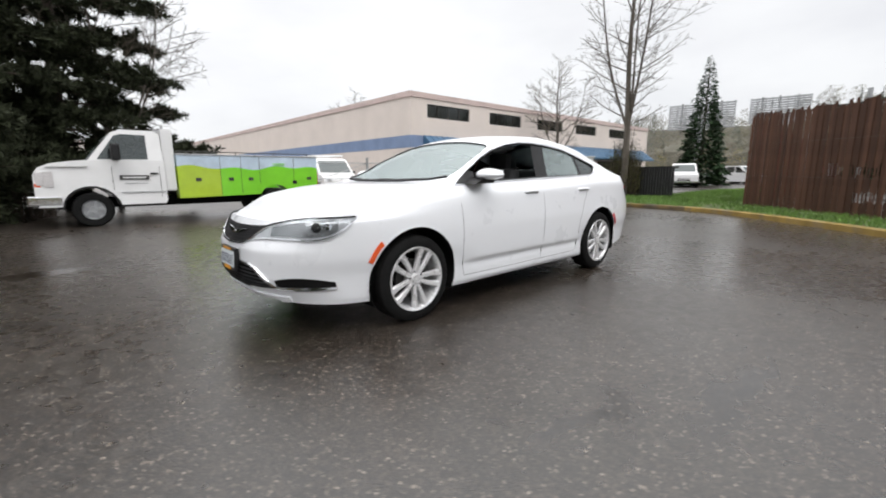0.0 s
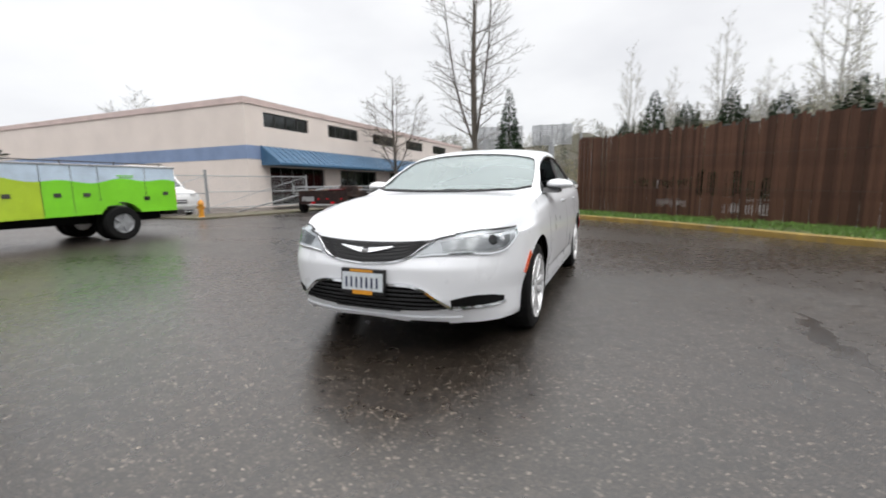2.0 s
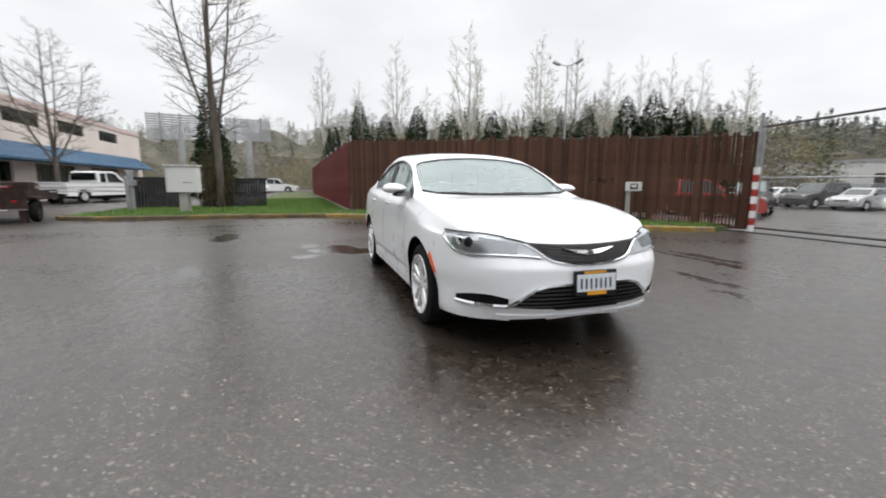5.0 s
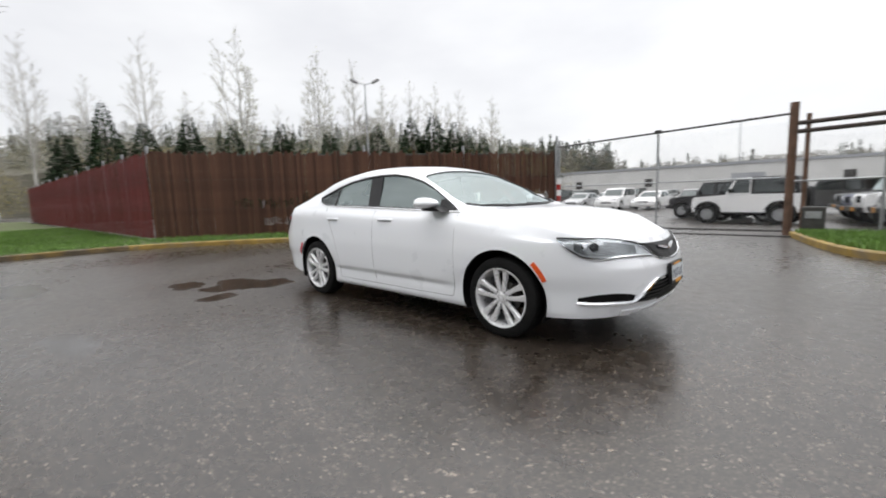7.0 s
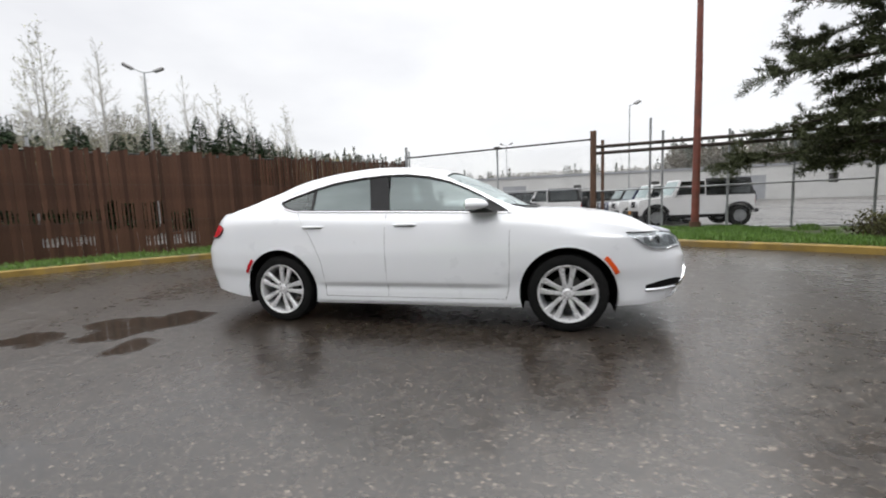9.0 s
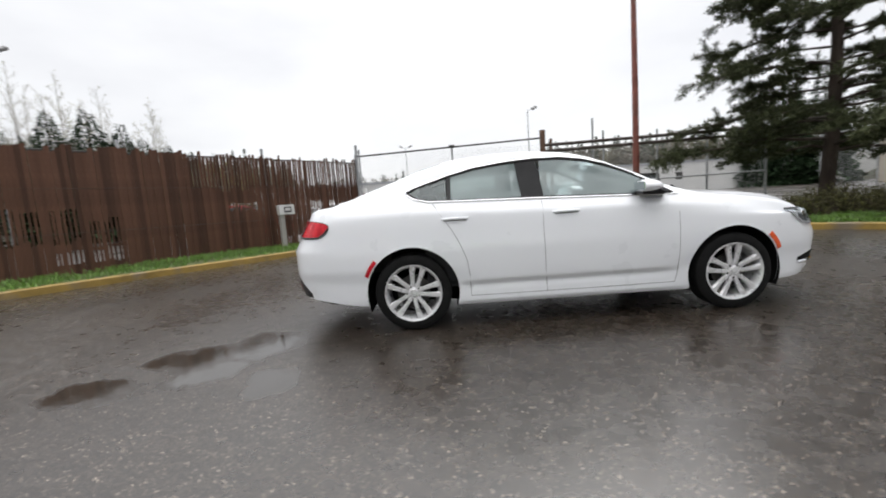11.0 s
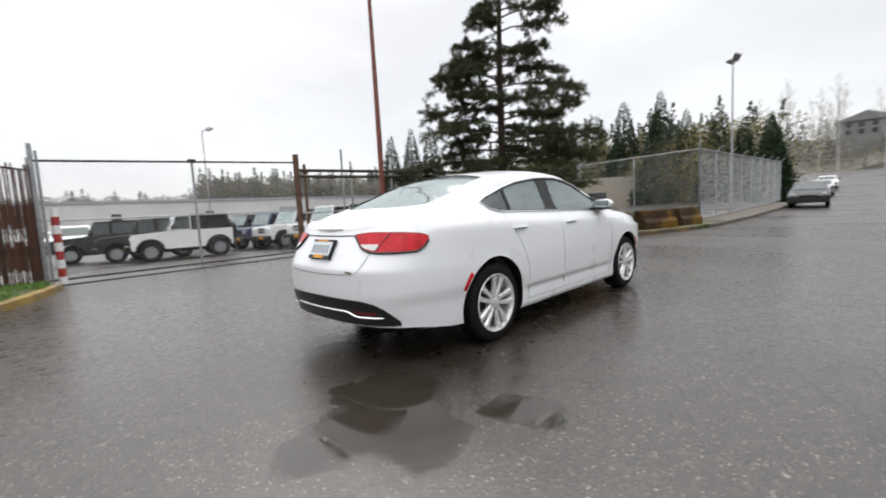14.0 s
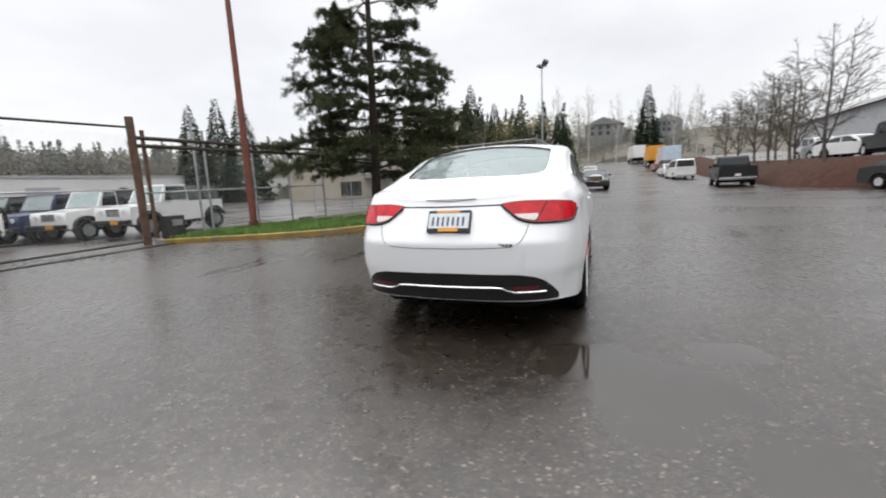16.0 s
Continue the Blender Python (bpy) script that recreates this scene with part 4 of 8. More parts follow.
def wheel_meshes():
    """Tyre, rim, spokes, hub cap, nuts and disc of a ten-spoke alloy wheel; its face looks along -y."""
    tyre = spun([(0.238, -0.098), (0.246, -0.106), (0.270, -0.111), (0.300, -0.107), (0.322, -0.094), (0.331, -0.070), (0.332, -0.030), (0.327, -0.028), (0.327, -0.022), (0.332, -0.020), (0.332, 0.020), (0.327, 0.022), (0.327, 0.028), (0.332, 0.030),
                 (0.331, 0.070), (0.322, 0.092), (0.300, 0.106), (0.262, 0.110), (0.246, 0.104), (0.238, 0.098), (0.238, -0.098)], seg=64)
    rim = spun([(0.240, -0.104), (0.246, -0.110), (0.243, -0.116), (0.230, -0.110), (0.222, -0.094), (0.214, -0.06), (0.206, 0.03), (0.21, 0.09), (0.22, 0.10), (0.238, 0.097), (0.238, -0.095), (0.240, -0.104)], seg=64)
    spokes = bmesh.new()
    for i in range(5):
        for lean in (-1, 1):
            q0 = 2 * math.pi * i / 5 + math.pi / 2
            a0, a1 = q0 + lean * 0.30, q0 + lean * 0.205
            ring = []
            for t, half, y in ((0.0, 0.022, -0.088), (0.3, 0.0185, -0.097), (0.65, 0.0215, -0.100), (1.0, 0.030, -0.104)):
                r, a = 0.050 + (0.231 - 0.050) * t, a0 * (1 - t) + a1 * t
                c, t2 = Vector((math.cos(a), 0, math.sin(a))), Vector((-math.sin(a), 0, math.cos(a)))
                ring.append([spokes.verts.new(c * r + t2 * (half * f) + Vector((0, yy, 0))) for f, yy in ((-1, y + 0.010), (-0.6, y - 0.004), (0.6, y - 0.004), (1, y + 0.010), (0.8, y + 0.034), (-0.8, y + 0.034))])
            for r0, r1 in zip(ring, ring[1:]):
                for j in range(6):
                    spokes.faces.new((r0[j], r0[(j + 1) % 6], r1[(j + 1) % 6], r1[j]))
            spokes.faces.new(ring[-1])
            spokes.faces.new(ring[0][::-1])
    hub = spun([(0.0, -0.098), (0.030, -0.098), (0.034, -0.094), (0.066, -0.088), (0.072, -0.078), (0.072, -0.04), (0.0, -0.04)], seg=30)
    disc = spun([(0.0, -0.035), (0.145, -0.035), (0.145, -0.012), (0.0, -0.012)], seg=36)
    nut = spun([(0.0, -0.096), (0.010, -0.096), (0.011, -0.09), (0.011, -0.07), (0.0, -0.07)], seg=8)
    caliper = bmesh.new()
    extruded(caliper, [(0.148 * math.cos(a), 0.148 * math.sin(a)) for a in (0.9, 1.2, 1.5, 1.8)] + [(0.095 * math.cos(a), 0.095 * math.sin(a)) for a in (1.8, 1.5, 1.2, 0.9)], "y", -0.062, 0.0)
    return tyre, rim, spokes, hub, disc, nut, caliper


def make_wheel(car):
    wheel = new("wheel")
    wheel.parent = car
    tyre, rim, spokes, hub, disc, nut, caliper = wheel_meshes()
    part("tyre", tyre, RUBBER, wheel, smooth=True)
    part("rim", rim, ALLOY, wheel, "silver ten-spoke alloy rim", smooth=True)
    part("spoke_star", spokes, ALLOY, wheel)
    part("hub_cap", hub, ALLOY, wheel, smooth=True)
    part("brake_disc", disc, STEEL_DARK, wheel, smooth=True)
    part("brake_caliper", caliper, STEEL_DARK, wheel)
    ob = part("lug_nut", nut, CHROME, wheel)
    for i in range(5):
        a = 2 * math.pi * (i + 0.5) / 5 + math.pi / 2
        o = ob if i == 0 else ob.copy()
        if i:
            scene.collection.objects.link(o)
        o.location = (0.056 * math.cos(a), 0, 0.056 * math.sin(a))
    return wheel


def copy_part(ob, m, parent):
    """A copy of a part with its sub-parts under the same thing."""
    o = ob.copy()
    scene.collection.objects.link(o)
    o.parent, o.matrix_basis = parent, m
    for c in ob.children:
        k = c.copy()
        scene.collection.objects.link(k)
        k.parent = o
    return o


def seat(car, x, y, wide):
    bm = bmesh.new()
    box(bm, x - 0.02, x + 0.50, y - wide / 2, y + wide / 2, 0.38, 0.56, bevel=0.05)
    s = part("seat_cushion", bm, SEAT, car, smooth=True)
    bm = bmesh.new()
    box(bm, -0.09, 0.09, -wide / 2, wide / 2, 0.0, 0.66, bevel=0.06)
    for v in bm.verts:
        v.co = Vector((x - 0.02 + v.co.x - v.co.z * 0.32, y + v.co.y * (1.0 - 0.22 * max(0, v.co.z - 0.35)), 0.50 + v.co.z))
    part("seat_back", bm, SEAT, car, smooth=True)
    for k in ((0,) if wide < 0.8 else (-0.38, 0.38)):
        bm = bmesh.new()
        box(bm, x - 0.30, x - 0.20, y + k - 0.12, y + k + 0.12, 1.13, 1.32, bevel=0.04)
        part("headrest", bm, SEAT, car, smooth=True)


def make_sedan():
    car = thing("sedan", "white four-door sedan, wet, driver's window open, on asphalt", "car")
    body = part("body", build_shell(), CAR_WHITE, car, "glossy white painted body shell", smooth=True)
    # floor pan and wheel wells
    bm = bmesh.new()
    extruded(bm, [(-2.28, -0.55), (-2.12, -0.70), (-1.80, -0.78), (-1.79, -0.62), (-0.95, -0.62), (-0.94, -0.86), (0.94, -0.86), (0.95, -0.62), (1.79, -0.62), (1.80, -0.80), (2.02, -0.66), (2.16, -0.45),
                  (2.16, 0.45), (2.02, 0.66), (1.80, 0.80), (1.79, 0.62), (0.95, 0.62), (0.94, 0.86), (-0.94, 0.86), (-0.95, 0.62), (-1.79, 0.62), (-1.80, 0.80), (-2.12, 0.70), (-2.28, 0.55)], "z", 0.235, 0.40)
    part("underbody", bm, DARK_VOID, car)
    for cx in (AXLE, -AXLE):
        for side in (1, -1):
            bm = bmesh.new()
            ring = []
            for k in range(25):
                a = math.pi * (-0.12 + 1.24 * k / 24)
                ring.append([bm.verts.new((cx + (ARCH_R + 0.004) * math.cos(a), side * yy, HUB_Z + (ARCH_R + 0.004) * math.sin(a))) for yy in (0.885, 0.58)])
            for r0, r1 in zip(ring, ring[1:]):
                bm.faces.new((r0[0], r1[0], r1[1], r0[1]))
            bm.faces.new([r[1] for r in ring])
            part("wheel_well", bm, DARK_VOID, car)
    part("cabin_lining", boxes((-1.95, -1.55, -0.72, 0.72, 0.5, 1.08), (0.75, 1.0, -0.74, 0.74, 0.45, 0.98), (-1.6, 0.9, -0.80, 0.80, 0.34, 0.40), bevel=0.02), SEAT, car)
    for side in (1, -1):
        part("door_lining", boxes((-1.25, 0.80, side * 0.80 - 0.02, side * 0.80 + 0.02, 0.40, 1.03)), SEAT, car)
    # wheels
    wheel = make_wheel(car)
    spots = [(AXLE, -0.795, 0), (-AXLE, -0.795, 0), (AXLE, 0.795, 180), (-AXLE, 0.795, 180)]
    for i, (x, y, turn) in enumerate(spots):
        m = pose(x, y, HUB_Z, 0, 13 * i, turn)
        if i == 0:
            wheel.matrix_basis = m
        else:
            copy_part(wheel, m, car)
    # glass
    part("windscreen", glaze(WINDSCREEN, "top"), CAR_GLASS, car, smooth=True)
    part("rear_window", glaze(REAR_SCREEN, "top"), CAR_GLASS, car, smooth=True)
    fronts = [(x, z) for x, z in SIDE_GLASS]

    def cut(lo, hi):
        pts = dense(fronts + [fronts[0]], 0.02)[:-1]
        return [(min(max(x, lo), hi), z) for x, z in pts if lo - 0.03 < x < hi + 0.03]

    for way in ("left", "right"):
        rear = cut(-1.005, -0.39)
        part("rear_door_window", glaze(rear, way, -0.010), CAR_GLASS, car, smooth=True)
        part("quarter_window", glaze(cut(-1.40, -1.035), way, -0.010), TRUCK_GLASS, car, smooth=True)
        if way == "right":
            part("front_door_window", glaze(cut(-0.22, 0.92), way, -0.010), CAR_GLASS, car, smooth=True)
        bm = bmesh.new()

        def panel(x0, x1, lean=0.0):
            rows = []
            for j in range(9):
                z = 1.052 + (1.412 - 1.052) * j / 8
                rows.append([on_skin(x + lean * (z - 1.06), z, way, -0.004) for x in (x0, x1)])
            vs = [[bm.verts.new(p) for p in r if p is not None] for r in rows]
            for r0, r1 in zip(vs, vs[1:]):
                if len(r0) == 2 and len(r1) == 2:
                    bm.faces.new((r0[0], r0[1], r1[1], r1[0]))
        panel(-0.395, -0.205, -0.12)
        part("centre_pillar_trim", bm, BLACK_PLASTIC, car, smooth=True)
        bm = bmesh.new()
        panel(-1.037, -1.003, 0.05)
        part("window_divider", bm, BLACK_PLASTIC, car, smooth=True)
        rim = [on_skin(x, z, way, 0.002) for x, z in dense(SIDE_GLASS + [SIDE_GLASS[0]], 0.04)]
        part("window_surround", strip(rim, 0.0075, 6), CHROME, car, "bright chrome window surround", smooth=True)
        seal = [on_skin(x, z, way, -0.006) for x, z in dense([(0.5 * (x + -0.25) + 0.5 * (x + 0.25) + (-0.25 - x) * 0.018, z + (1.24 - z) * 0.07) for x, z in SIDE_GLASS + [SIDE_GLASS[0]]], 0.04)]
        part("window_seal", strip(seal, 0.009, 5), BLACK_PLASTIC, car)
        sail = [(0.91, 1.026), (0.75, 1.028), (0.66, 1.032), (0.66, 1.13), (0.72, 1.140), (0.82, 1.08)]
        part("mirror_sail", glaze(sail, way, -0.003), BLACK_PLASTIC, car)
    for outline, name in ((WINDSCREEN, "windscreen_seal"), (REAR_SCREEN, "rear_window_seal")):
        part(name, strip([on_skin(x, y, "top", -0.004) for x, y in dense(outline + [outline[0]], 0.05)], 0.005, 5), BLACK_PLASTIC, car)
    # shut lines
    lines = {
        "front_door_seam": [(0.905, 0.99), (0.900, 0.80), (0.895, 0.55), (0.885, 0.36), (0.86, 0.275)],
        "middle_door_seam": [(-0.235, 1.04), (-0.24, 0.80), (-0.235, 0.50), (-0.225, 0.275)],
        "rear_door_seam": [(-1.16, 1.075), (-1.10, 0.98), (-1.02, 0.86), (-0.955, 0.74), (-0.90, 0.60), (-0.88, 0.45), (-0.875, 0.275)],
        "sill_seam": [(0.86, 0.275), (0.4, 0.272), (-0.3, 0.272), (-0.875, 0.275)],
    }
    for way in ("left", "right"):
        for name, pts in lines.items():
            part(name, strip([on_skin(x, z, way, -0.0015) for x, z in dense(pts, 0.05)], 0.0028, 5), BLACK_PLASTIC, car)
        for x in (-0.04, -0.98):
            bm = bmesh.new()
            pts = [on_skin(x + 0.11 * k / 6, 0.940, way, 0.020 * (1 - (k / 6) ** 6) - 0.006) for k in range(-6, 7)]
            tube(bm, pts, 0.0105, 8)
            part("door_handle", bm, CAR_WHITE, car, smooth=True)
            # a black strip drawn in place of the shade below the handle
            part("handle_shadow_gap", strip([on_skin(x + 0.095 * k / 6, 0.926, way, 0.0) for k in range(-6, 7)], 0.0035, 5), BLACK_PLASTIC, car)
        side = 1 if way == "left" else -1
        part("marker_lamp", ruled(lambda a, b, l, w=way: on_skin(AXLE + b * math.cos(a), HUB_Z + b * math.sin(a), w, l), radians(24), radians(46), lambda a: 0.408, lambda a: 0.446, 10, 4, 0.006, 0.012), AMBER, car, "orange side marker lamp")
        part("rear_marker_lamp", ruled(lambda a, b, l, w=way: on_skin(-AXLE + b * math.cos(a), HUB_Z + b * math.sin(a), w, l), radians(136), radians(157), lambda a: 0.406, lambda a: 0.440, 8, 3, 0.005, 0.012), RED_LENS, car, "red rear side marker")
        # door mirror
        mirror = new("door_mirror")
        mirror.parent = car
        bm = bmesh.new()
        bmesh.ops.create_uvsphere(bm, u_segments=24, v_segments=14, radius=1.0)
        for v in bm.verts:
            c = v.co.copy()
            back = c.x < -0.35
            v.co = Vector((0.60 + (-0.045 if back else c.x * 0.135), side * (0.945 + c.y * 0.120), 1.098 + (c.z if c.z > 0 else c.z * 0.72) * 0.056 * (1.0 - 0.18 * c.y * side)))
        part("housing", bm, CAR_WHITE, mirror, smooth=True)
        part("mirror_glass", boxes((0.550, 0.5545, side * 0.945 - 0.095, side * 0.945 + 0.095, 1.070, 1.138), bevel=0.0015), CHROME, mirror)
        bm = bmesh.new()
        extruded(bm, [(0.80, 1.030), (0.58, 1.034), (0.56, 1.062), (0.70, 1.075)], "y", side * 0.78, side * 0.96)
        part("arm", bm, BLACK_PLASTIC, mirror)
    # face: upper grille and lamps
    front = lambda a, b, l: on_skin(a, b, "front", l)
    rear_lay = lambda a, b, l: on_skin(a, b, "rear", l)
    low_g = lambda a: curve(abs(a), (0.0, 0.632), (0.15, 0.640), (0.27, 0.662), (0.315, 0.684), (0.36, 0.720), (0.43, 0.767))
    top_g = lambda a: 0.754 + 0.018 * (abs(a) / 0.43) ** 2
    part("upper_grille", ruled(front, -0.43, 0.43, low_g, top_g, 40, 8, 0.004, 0.02), BLACK_PLASTIC, car, "black mesh upper grille", smooth=True)
    for k in range(5):
        f = (k + 0.7) / 5.6
        part("grille_bar", strip([front(a, low_g(a) + (top_g(a) - low_g(a)) * f, 0.006) for a in (i * 0.02 - 0.38 for i in range(39))], 0.0035, 4), BLACK_PLASTIC, car)
    part("grille_chrome", strip([front(a, low_g(a) - 0.006, 0.006) for a in (i * 0.02 - 0.44 for i in range(45))], 0.0085, 6), CHROME, car, "chrome strip under the grille", smooth=True)
    wing_badge = bmesh.new()
    for s in (1, -1):
        pts = []
        for i in range(13):
            a = i / 12
            y = s * (0.02 + 0.175 * a)
            c = 0.698 + 0.026 * a ** 1.3
            pts.append((y, c - 0.013 * (1 - a) ** 0.7, c + 0.012 * (1 - a) ** 0.7 + 0.002))
        tops = [wing_badge.verts.new(front(y, hi, 0.018)) for y, lo, hi in pts]
        lows = [wing_badge.verts.new(front(y, lo, 0.018)) for y, lo, hi in pts]
        for i in range(12):
            wing_badge.faces.new((lows[i], lows[i + 1], tops[i + 1], tops[i]))
    made = bmesh.ops.extrude_face_region(wing_badge, geom=wing_badge.faces[:])
    bmesh.ops.translate(wing_badge, verts=[g for g in made["geom"] if isinstance(g, bmesh.types.BMVert)], vec=(-0.014, 0, 0))
    part("bonnet_badge", wing_badge, CHROME, car, "chrome winged bonnet badge")
    part("badge_core", boxes((on_skin(0, 0.702, "front").x, on_skin(0, 0.702, "front").x + 0.02, -0.03, 0.03, 0.690, 0.714), bevel=0.004), CHROME, car)
    for s in (1, -1):
        lay = lambda a, b, l, s=s: corner_skin(a, b, radians(42), s, l)
        # across the corner view: inner end near the grille, outer end on the wing
        lo_l = lambda a: curve(a, (-1.345, 0.666), (-1.20, 0.684), (-1.02, 0.688), (-0.87, 0.680), (-0.765, 0.692), (-0.67, 0.747), (-0.614, 0.803), (-0.605, 0.820))
        hi_l = lambda a: curve(a, (-1.345, 0.669), (-1.311, 0.697), (-1.24, 0.742), (-1.189, 0.768), (-1.056, 0.797), (-0.853, 0.818), (-0.605, 0.826))
        lamp = part("headlamp", ruled(lay, -1.34, -0.607, lo_l, hi_l, 40, 8, 0.001, 0.02), REFLECTOR, car, "clear swept-back headlamp", smooth=True)
        part("lens", ruled(lay, -1.34, -0.607, lo_l, hi_l, 40, 8, 0.010, 0.010), LAMP_GLASS, lamp, smooth=True)
        part("inner_bezel", ruled(lay, -1.16, -0.70, lambda a: lo_l(a) + 0.020, lambda a: hi_l(a) - 0.016, 24, 4, 0.004, 0.006), HEADLAMP_BEZEL, lamp, smooth=True)
        part("lamp_brow", strip([lay(a, hi_l(a) + 0.003, 0.006) for a in (-1.345 + 0.735 * i / 30 for i in range(31))], 0.006, 5), BLACK_PLASTIC, lamp)
        part("lamp_edge", strip([lay(a, lo_l(a) + 0.003, 0.009) for a in (-1.30 + 0.685 * i / 40 for i in range(41))], 0.007, 5), CHROME, lamp)
        for a, b, r in ((-0.765, 0.772, 0.027), (-0.835, 0.765, 0.034)):
            p, q = lay(a, b, 0.004), lay(a, b, 0.104)
            if p is not None and q is not None:
                n = (q - p).normalized()
                u = n.orthogonal().normalized()
                w = n.cross(u)
                bm = bmesh.new()
                rings = [[bm.verts.new(p + n * h + (u * math.cos(t) + w * math.sin(t)) * rr) for t in (2 * math.pi * j / 18 for j in range(18))] for rr, h in ((r, 0.0), (r * 0.85, 0.0045), (r * 0.4, 0.006))]
                for r0, r1 in zip(rings, rings[1:]):
                    for j in range(18):
                        bm.faces.new((r0[j], r0[(j + 1) % 18], r1[(j + 1) % 18], r1[j]))
                bm.faces.new(rings[-1])
                part("projector", bm, CHROME if r < 0.028 else BLACK_PLASTIC, lamp, smooth=True)
    # lower mouth
    lo_m = lambda a: 0.336 + 0.02 * (abs(a) / 0.53) ** 3
    hi_m = lambda a: curve(abs(a), (0.0, 0.492), (0.28, 0.490), (0.37, 0.474), (0.44, 0.432), (0.50, 0.382), (0.53, 0.360))
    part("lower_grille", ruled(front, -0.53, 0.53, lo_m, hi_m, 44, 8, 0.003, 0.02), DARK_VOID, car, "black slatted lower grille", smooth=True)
    for k in range(6):
        z = 0.338 + k * 0.026
        pts = [front(a, z, 0.008) for a in (i * 0.02 - 0.52 for i in range(53)) if lo_m(a) < z < hi_m(a)]
        part("lower_grille_slat", strip(pts, 0.0065, 5), BLACK_PLASTIC, car)
    sweep_z = lambda a: curve(abs(a), (0.0, 0.502), (0.28, 0.500), (0.37, 0.484), (0.44, 0.442), (0.50, 0.398), (0.555, 0.362), (0.66, 0.360), (0.76, 0.354), (0.82, 0.356))
    part("mouth_chrome", strip([front(a, sweep_z(a), 0.003) for a in (i * 0.02 - 0.80 for i in range(81))], 0.014, 6), CHROME, car, "chrome trim sweeping round the lower grille", smooth=True)
    for s in (1, -1):
        part("fog_pocket", ruled(lambda a, b, l: front(s * a, b, l), 0.550, 0.800, lambda a: sweep_z(a) + 0.010, lambda a: curve(a, (0.545, 0.412), (0.60, 0.426), (0.67, 0.434), (0.74, 0.424), (0.80, 0.396)), 14, 4, 0.003, 0.014), DARK_VOID, car, "black fog lamp pocket", smooth=True)
    lip = ruled(front, -0.60, 0.60, lambda a: 0.268 + 0.012 * math.cos(a * 7), lambda a: 0.300, 30, 2, 0.014, 0.03)
    part("chin_lip", lip, CAR_WHITE, car, smooth=True)
    # tail: lamps, shut lines, valance
    for s in (1, -1):
        def lay(a, b, l, s=s):
            d = Vector((math.cos(radians(32)), -s * math.sin(radians(32)), 0))
            across = Vector((math.sin(radians(32)), s * math.cos(radians(32)), 0))
            hit, nrm, _, _ = SKIN.ray_cast(across * a + Vector((0, 0, b)) - d * 6, d)
            if hit is None:
                return None
            nrm = -nrm if nrm.dot(d) > 0 else nrm
            return hit + nrm * l
        lo_t = lambda a: curve(a, (-0.935, 0.966), (-0.90, 0.925), (-0.852, 0.876), (-0.80, 0.858), (-0.746, 0.850), (-0.60, 0.847), (-0.46, 0.851), (-0.41, 0.876), (-0.375, 0.930))
        hi_t = lambda a: curve(a, (-0.935, 0.976), (-0.86, 0.985), (-0.78, 0.989), (-0.634, 0.986), (-0.50, 0.978), (-0.42, 0.968), (-0.375, 0.945))
        gap_t = lambda z: -0.75 + 0.116 * (z - 0.85) / 0.137
        lamp = part("tail_lamp", ruled(lay, -0.93, -0.378, lo_t, hi_t, 32, 8, 0.010, 0.02), RED_LENS, car, "red wraparound tail lamp", smooth=True)
        part("reversing_lens", ruled(lay, -0.868, -0.722, lambda a: max(lo_t(a) + 0.012, 0.85 + (a + 0.75) / 0.116 * 0.137 + 0.006), lambda a: 0.906, 10, 3, 0.0125, 0.008), CLEAR_LENS, lamp, smooth=True)
        part("lamp_gap", strip([lay(gap_t(0.85 + 0.137 * k / 6), 0.85 + 0.137 * k / 6, 0.011) for k in range(7)], 0.004, 5), BLACK_PLASTIC, lamp)
        part("lamp_border", strip([lay(a, lo_t(a) - 0.002, 0.008) for a in (-0.935 + 0.558 * i / 30 for i in range(31))], 0.009, 6), BLACK_PLASTIC, lamp)
        part("lamp_top_border", strip([lay(a, hi_t(a) + 0.002, 0.006) for a in (-0.935 + 0.558 * i / 24 for i in range(25))], 0.0045, 5), BLACK_PLASTIC, lamp)
    seam = [(-0.56, 0.86), (-0.54, 0.78), (-0.50, 0.715), (-0.42, 0.692), (0.0, 0.686), (0.42, 0.692), (0.50, 0.715), (0.54, 0.78), (0.56, 0.86)]
    part("boot_seam", strip([rear_lay(a, b, -0.001) for a, b in dense(rounded(seam), 0.03)], 0.0032, 5), BLACK_PLASTIC, car)
    part("boot_edge", strip([rear_lay(a, 0.970 + 0.004 * (a / 0.4) ** 2, 0.0) for a in (i * 0.03 - 0.39 for i in range(27))], 0.006, 5), BLACK_PLASTIC, car)
    badge = ruled(rear_lay, -0.19, 0.19, lambda a: 1.006 + 0.012 * abs(a) / 0.19, lambda a: 1.022 + 0.001 * abs(a) / 0.19, 20, 2, 0.008, 0.012)
    part("boot_badge", badge, GALVANISED, car, "chrome winged boot badge")
    part("model_badge", boxes(*[(on_skin(-0.4, 0.712, "rear").x - 0.006, on_skin(-0.4, 0.712, "rear").x + 0.01, -0.46 + k * 0.026, -0.441 + k * 0.026, 0.705, 0.720) for k in range(5)]), CHROME, car)
    lay_b = lambda a, b, l: on_skin(a, b, "rear", l)
    lo_v = lambda a: 0.316
    hi_v = lambda a: curve(abs(a), (0.0, 0.514), (0.48, 0.506), (0.60, 0.486), (0.68, 0.440), (0.745, 0.345))
    part("rear_valance", ruled(lay_b, -0.74, 0.74, lo_v, hi_v, 44, 6, 0.004, 0.012), BLACK_PLASTIC, car, "black lower rear valance", smooth=True)
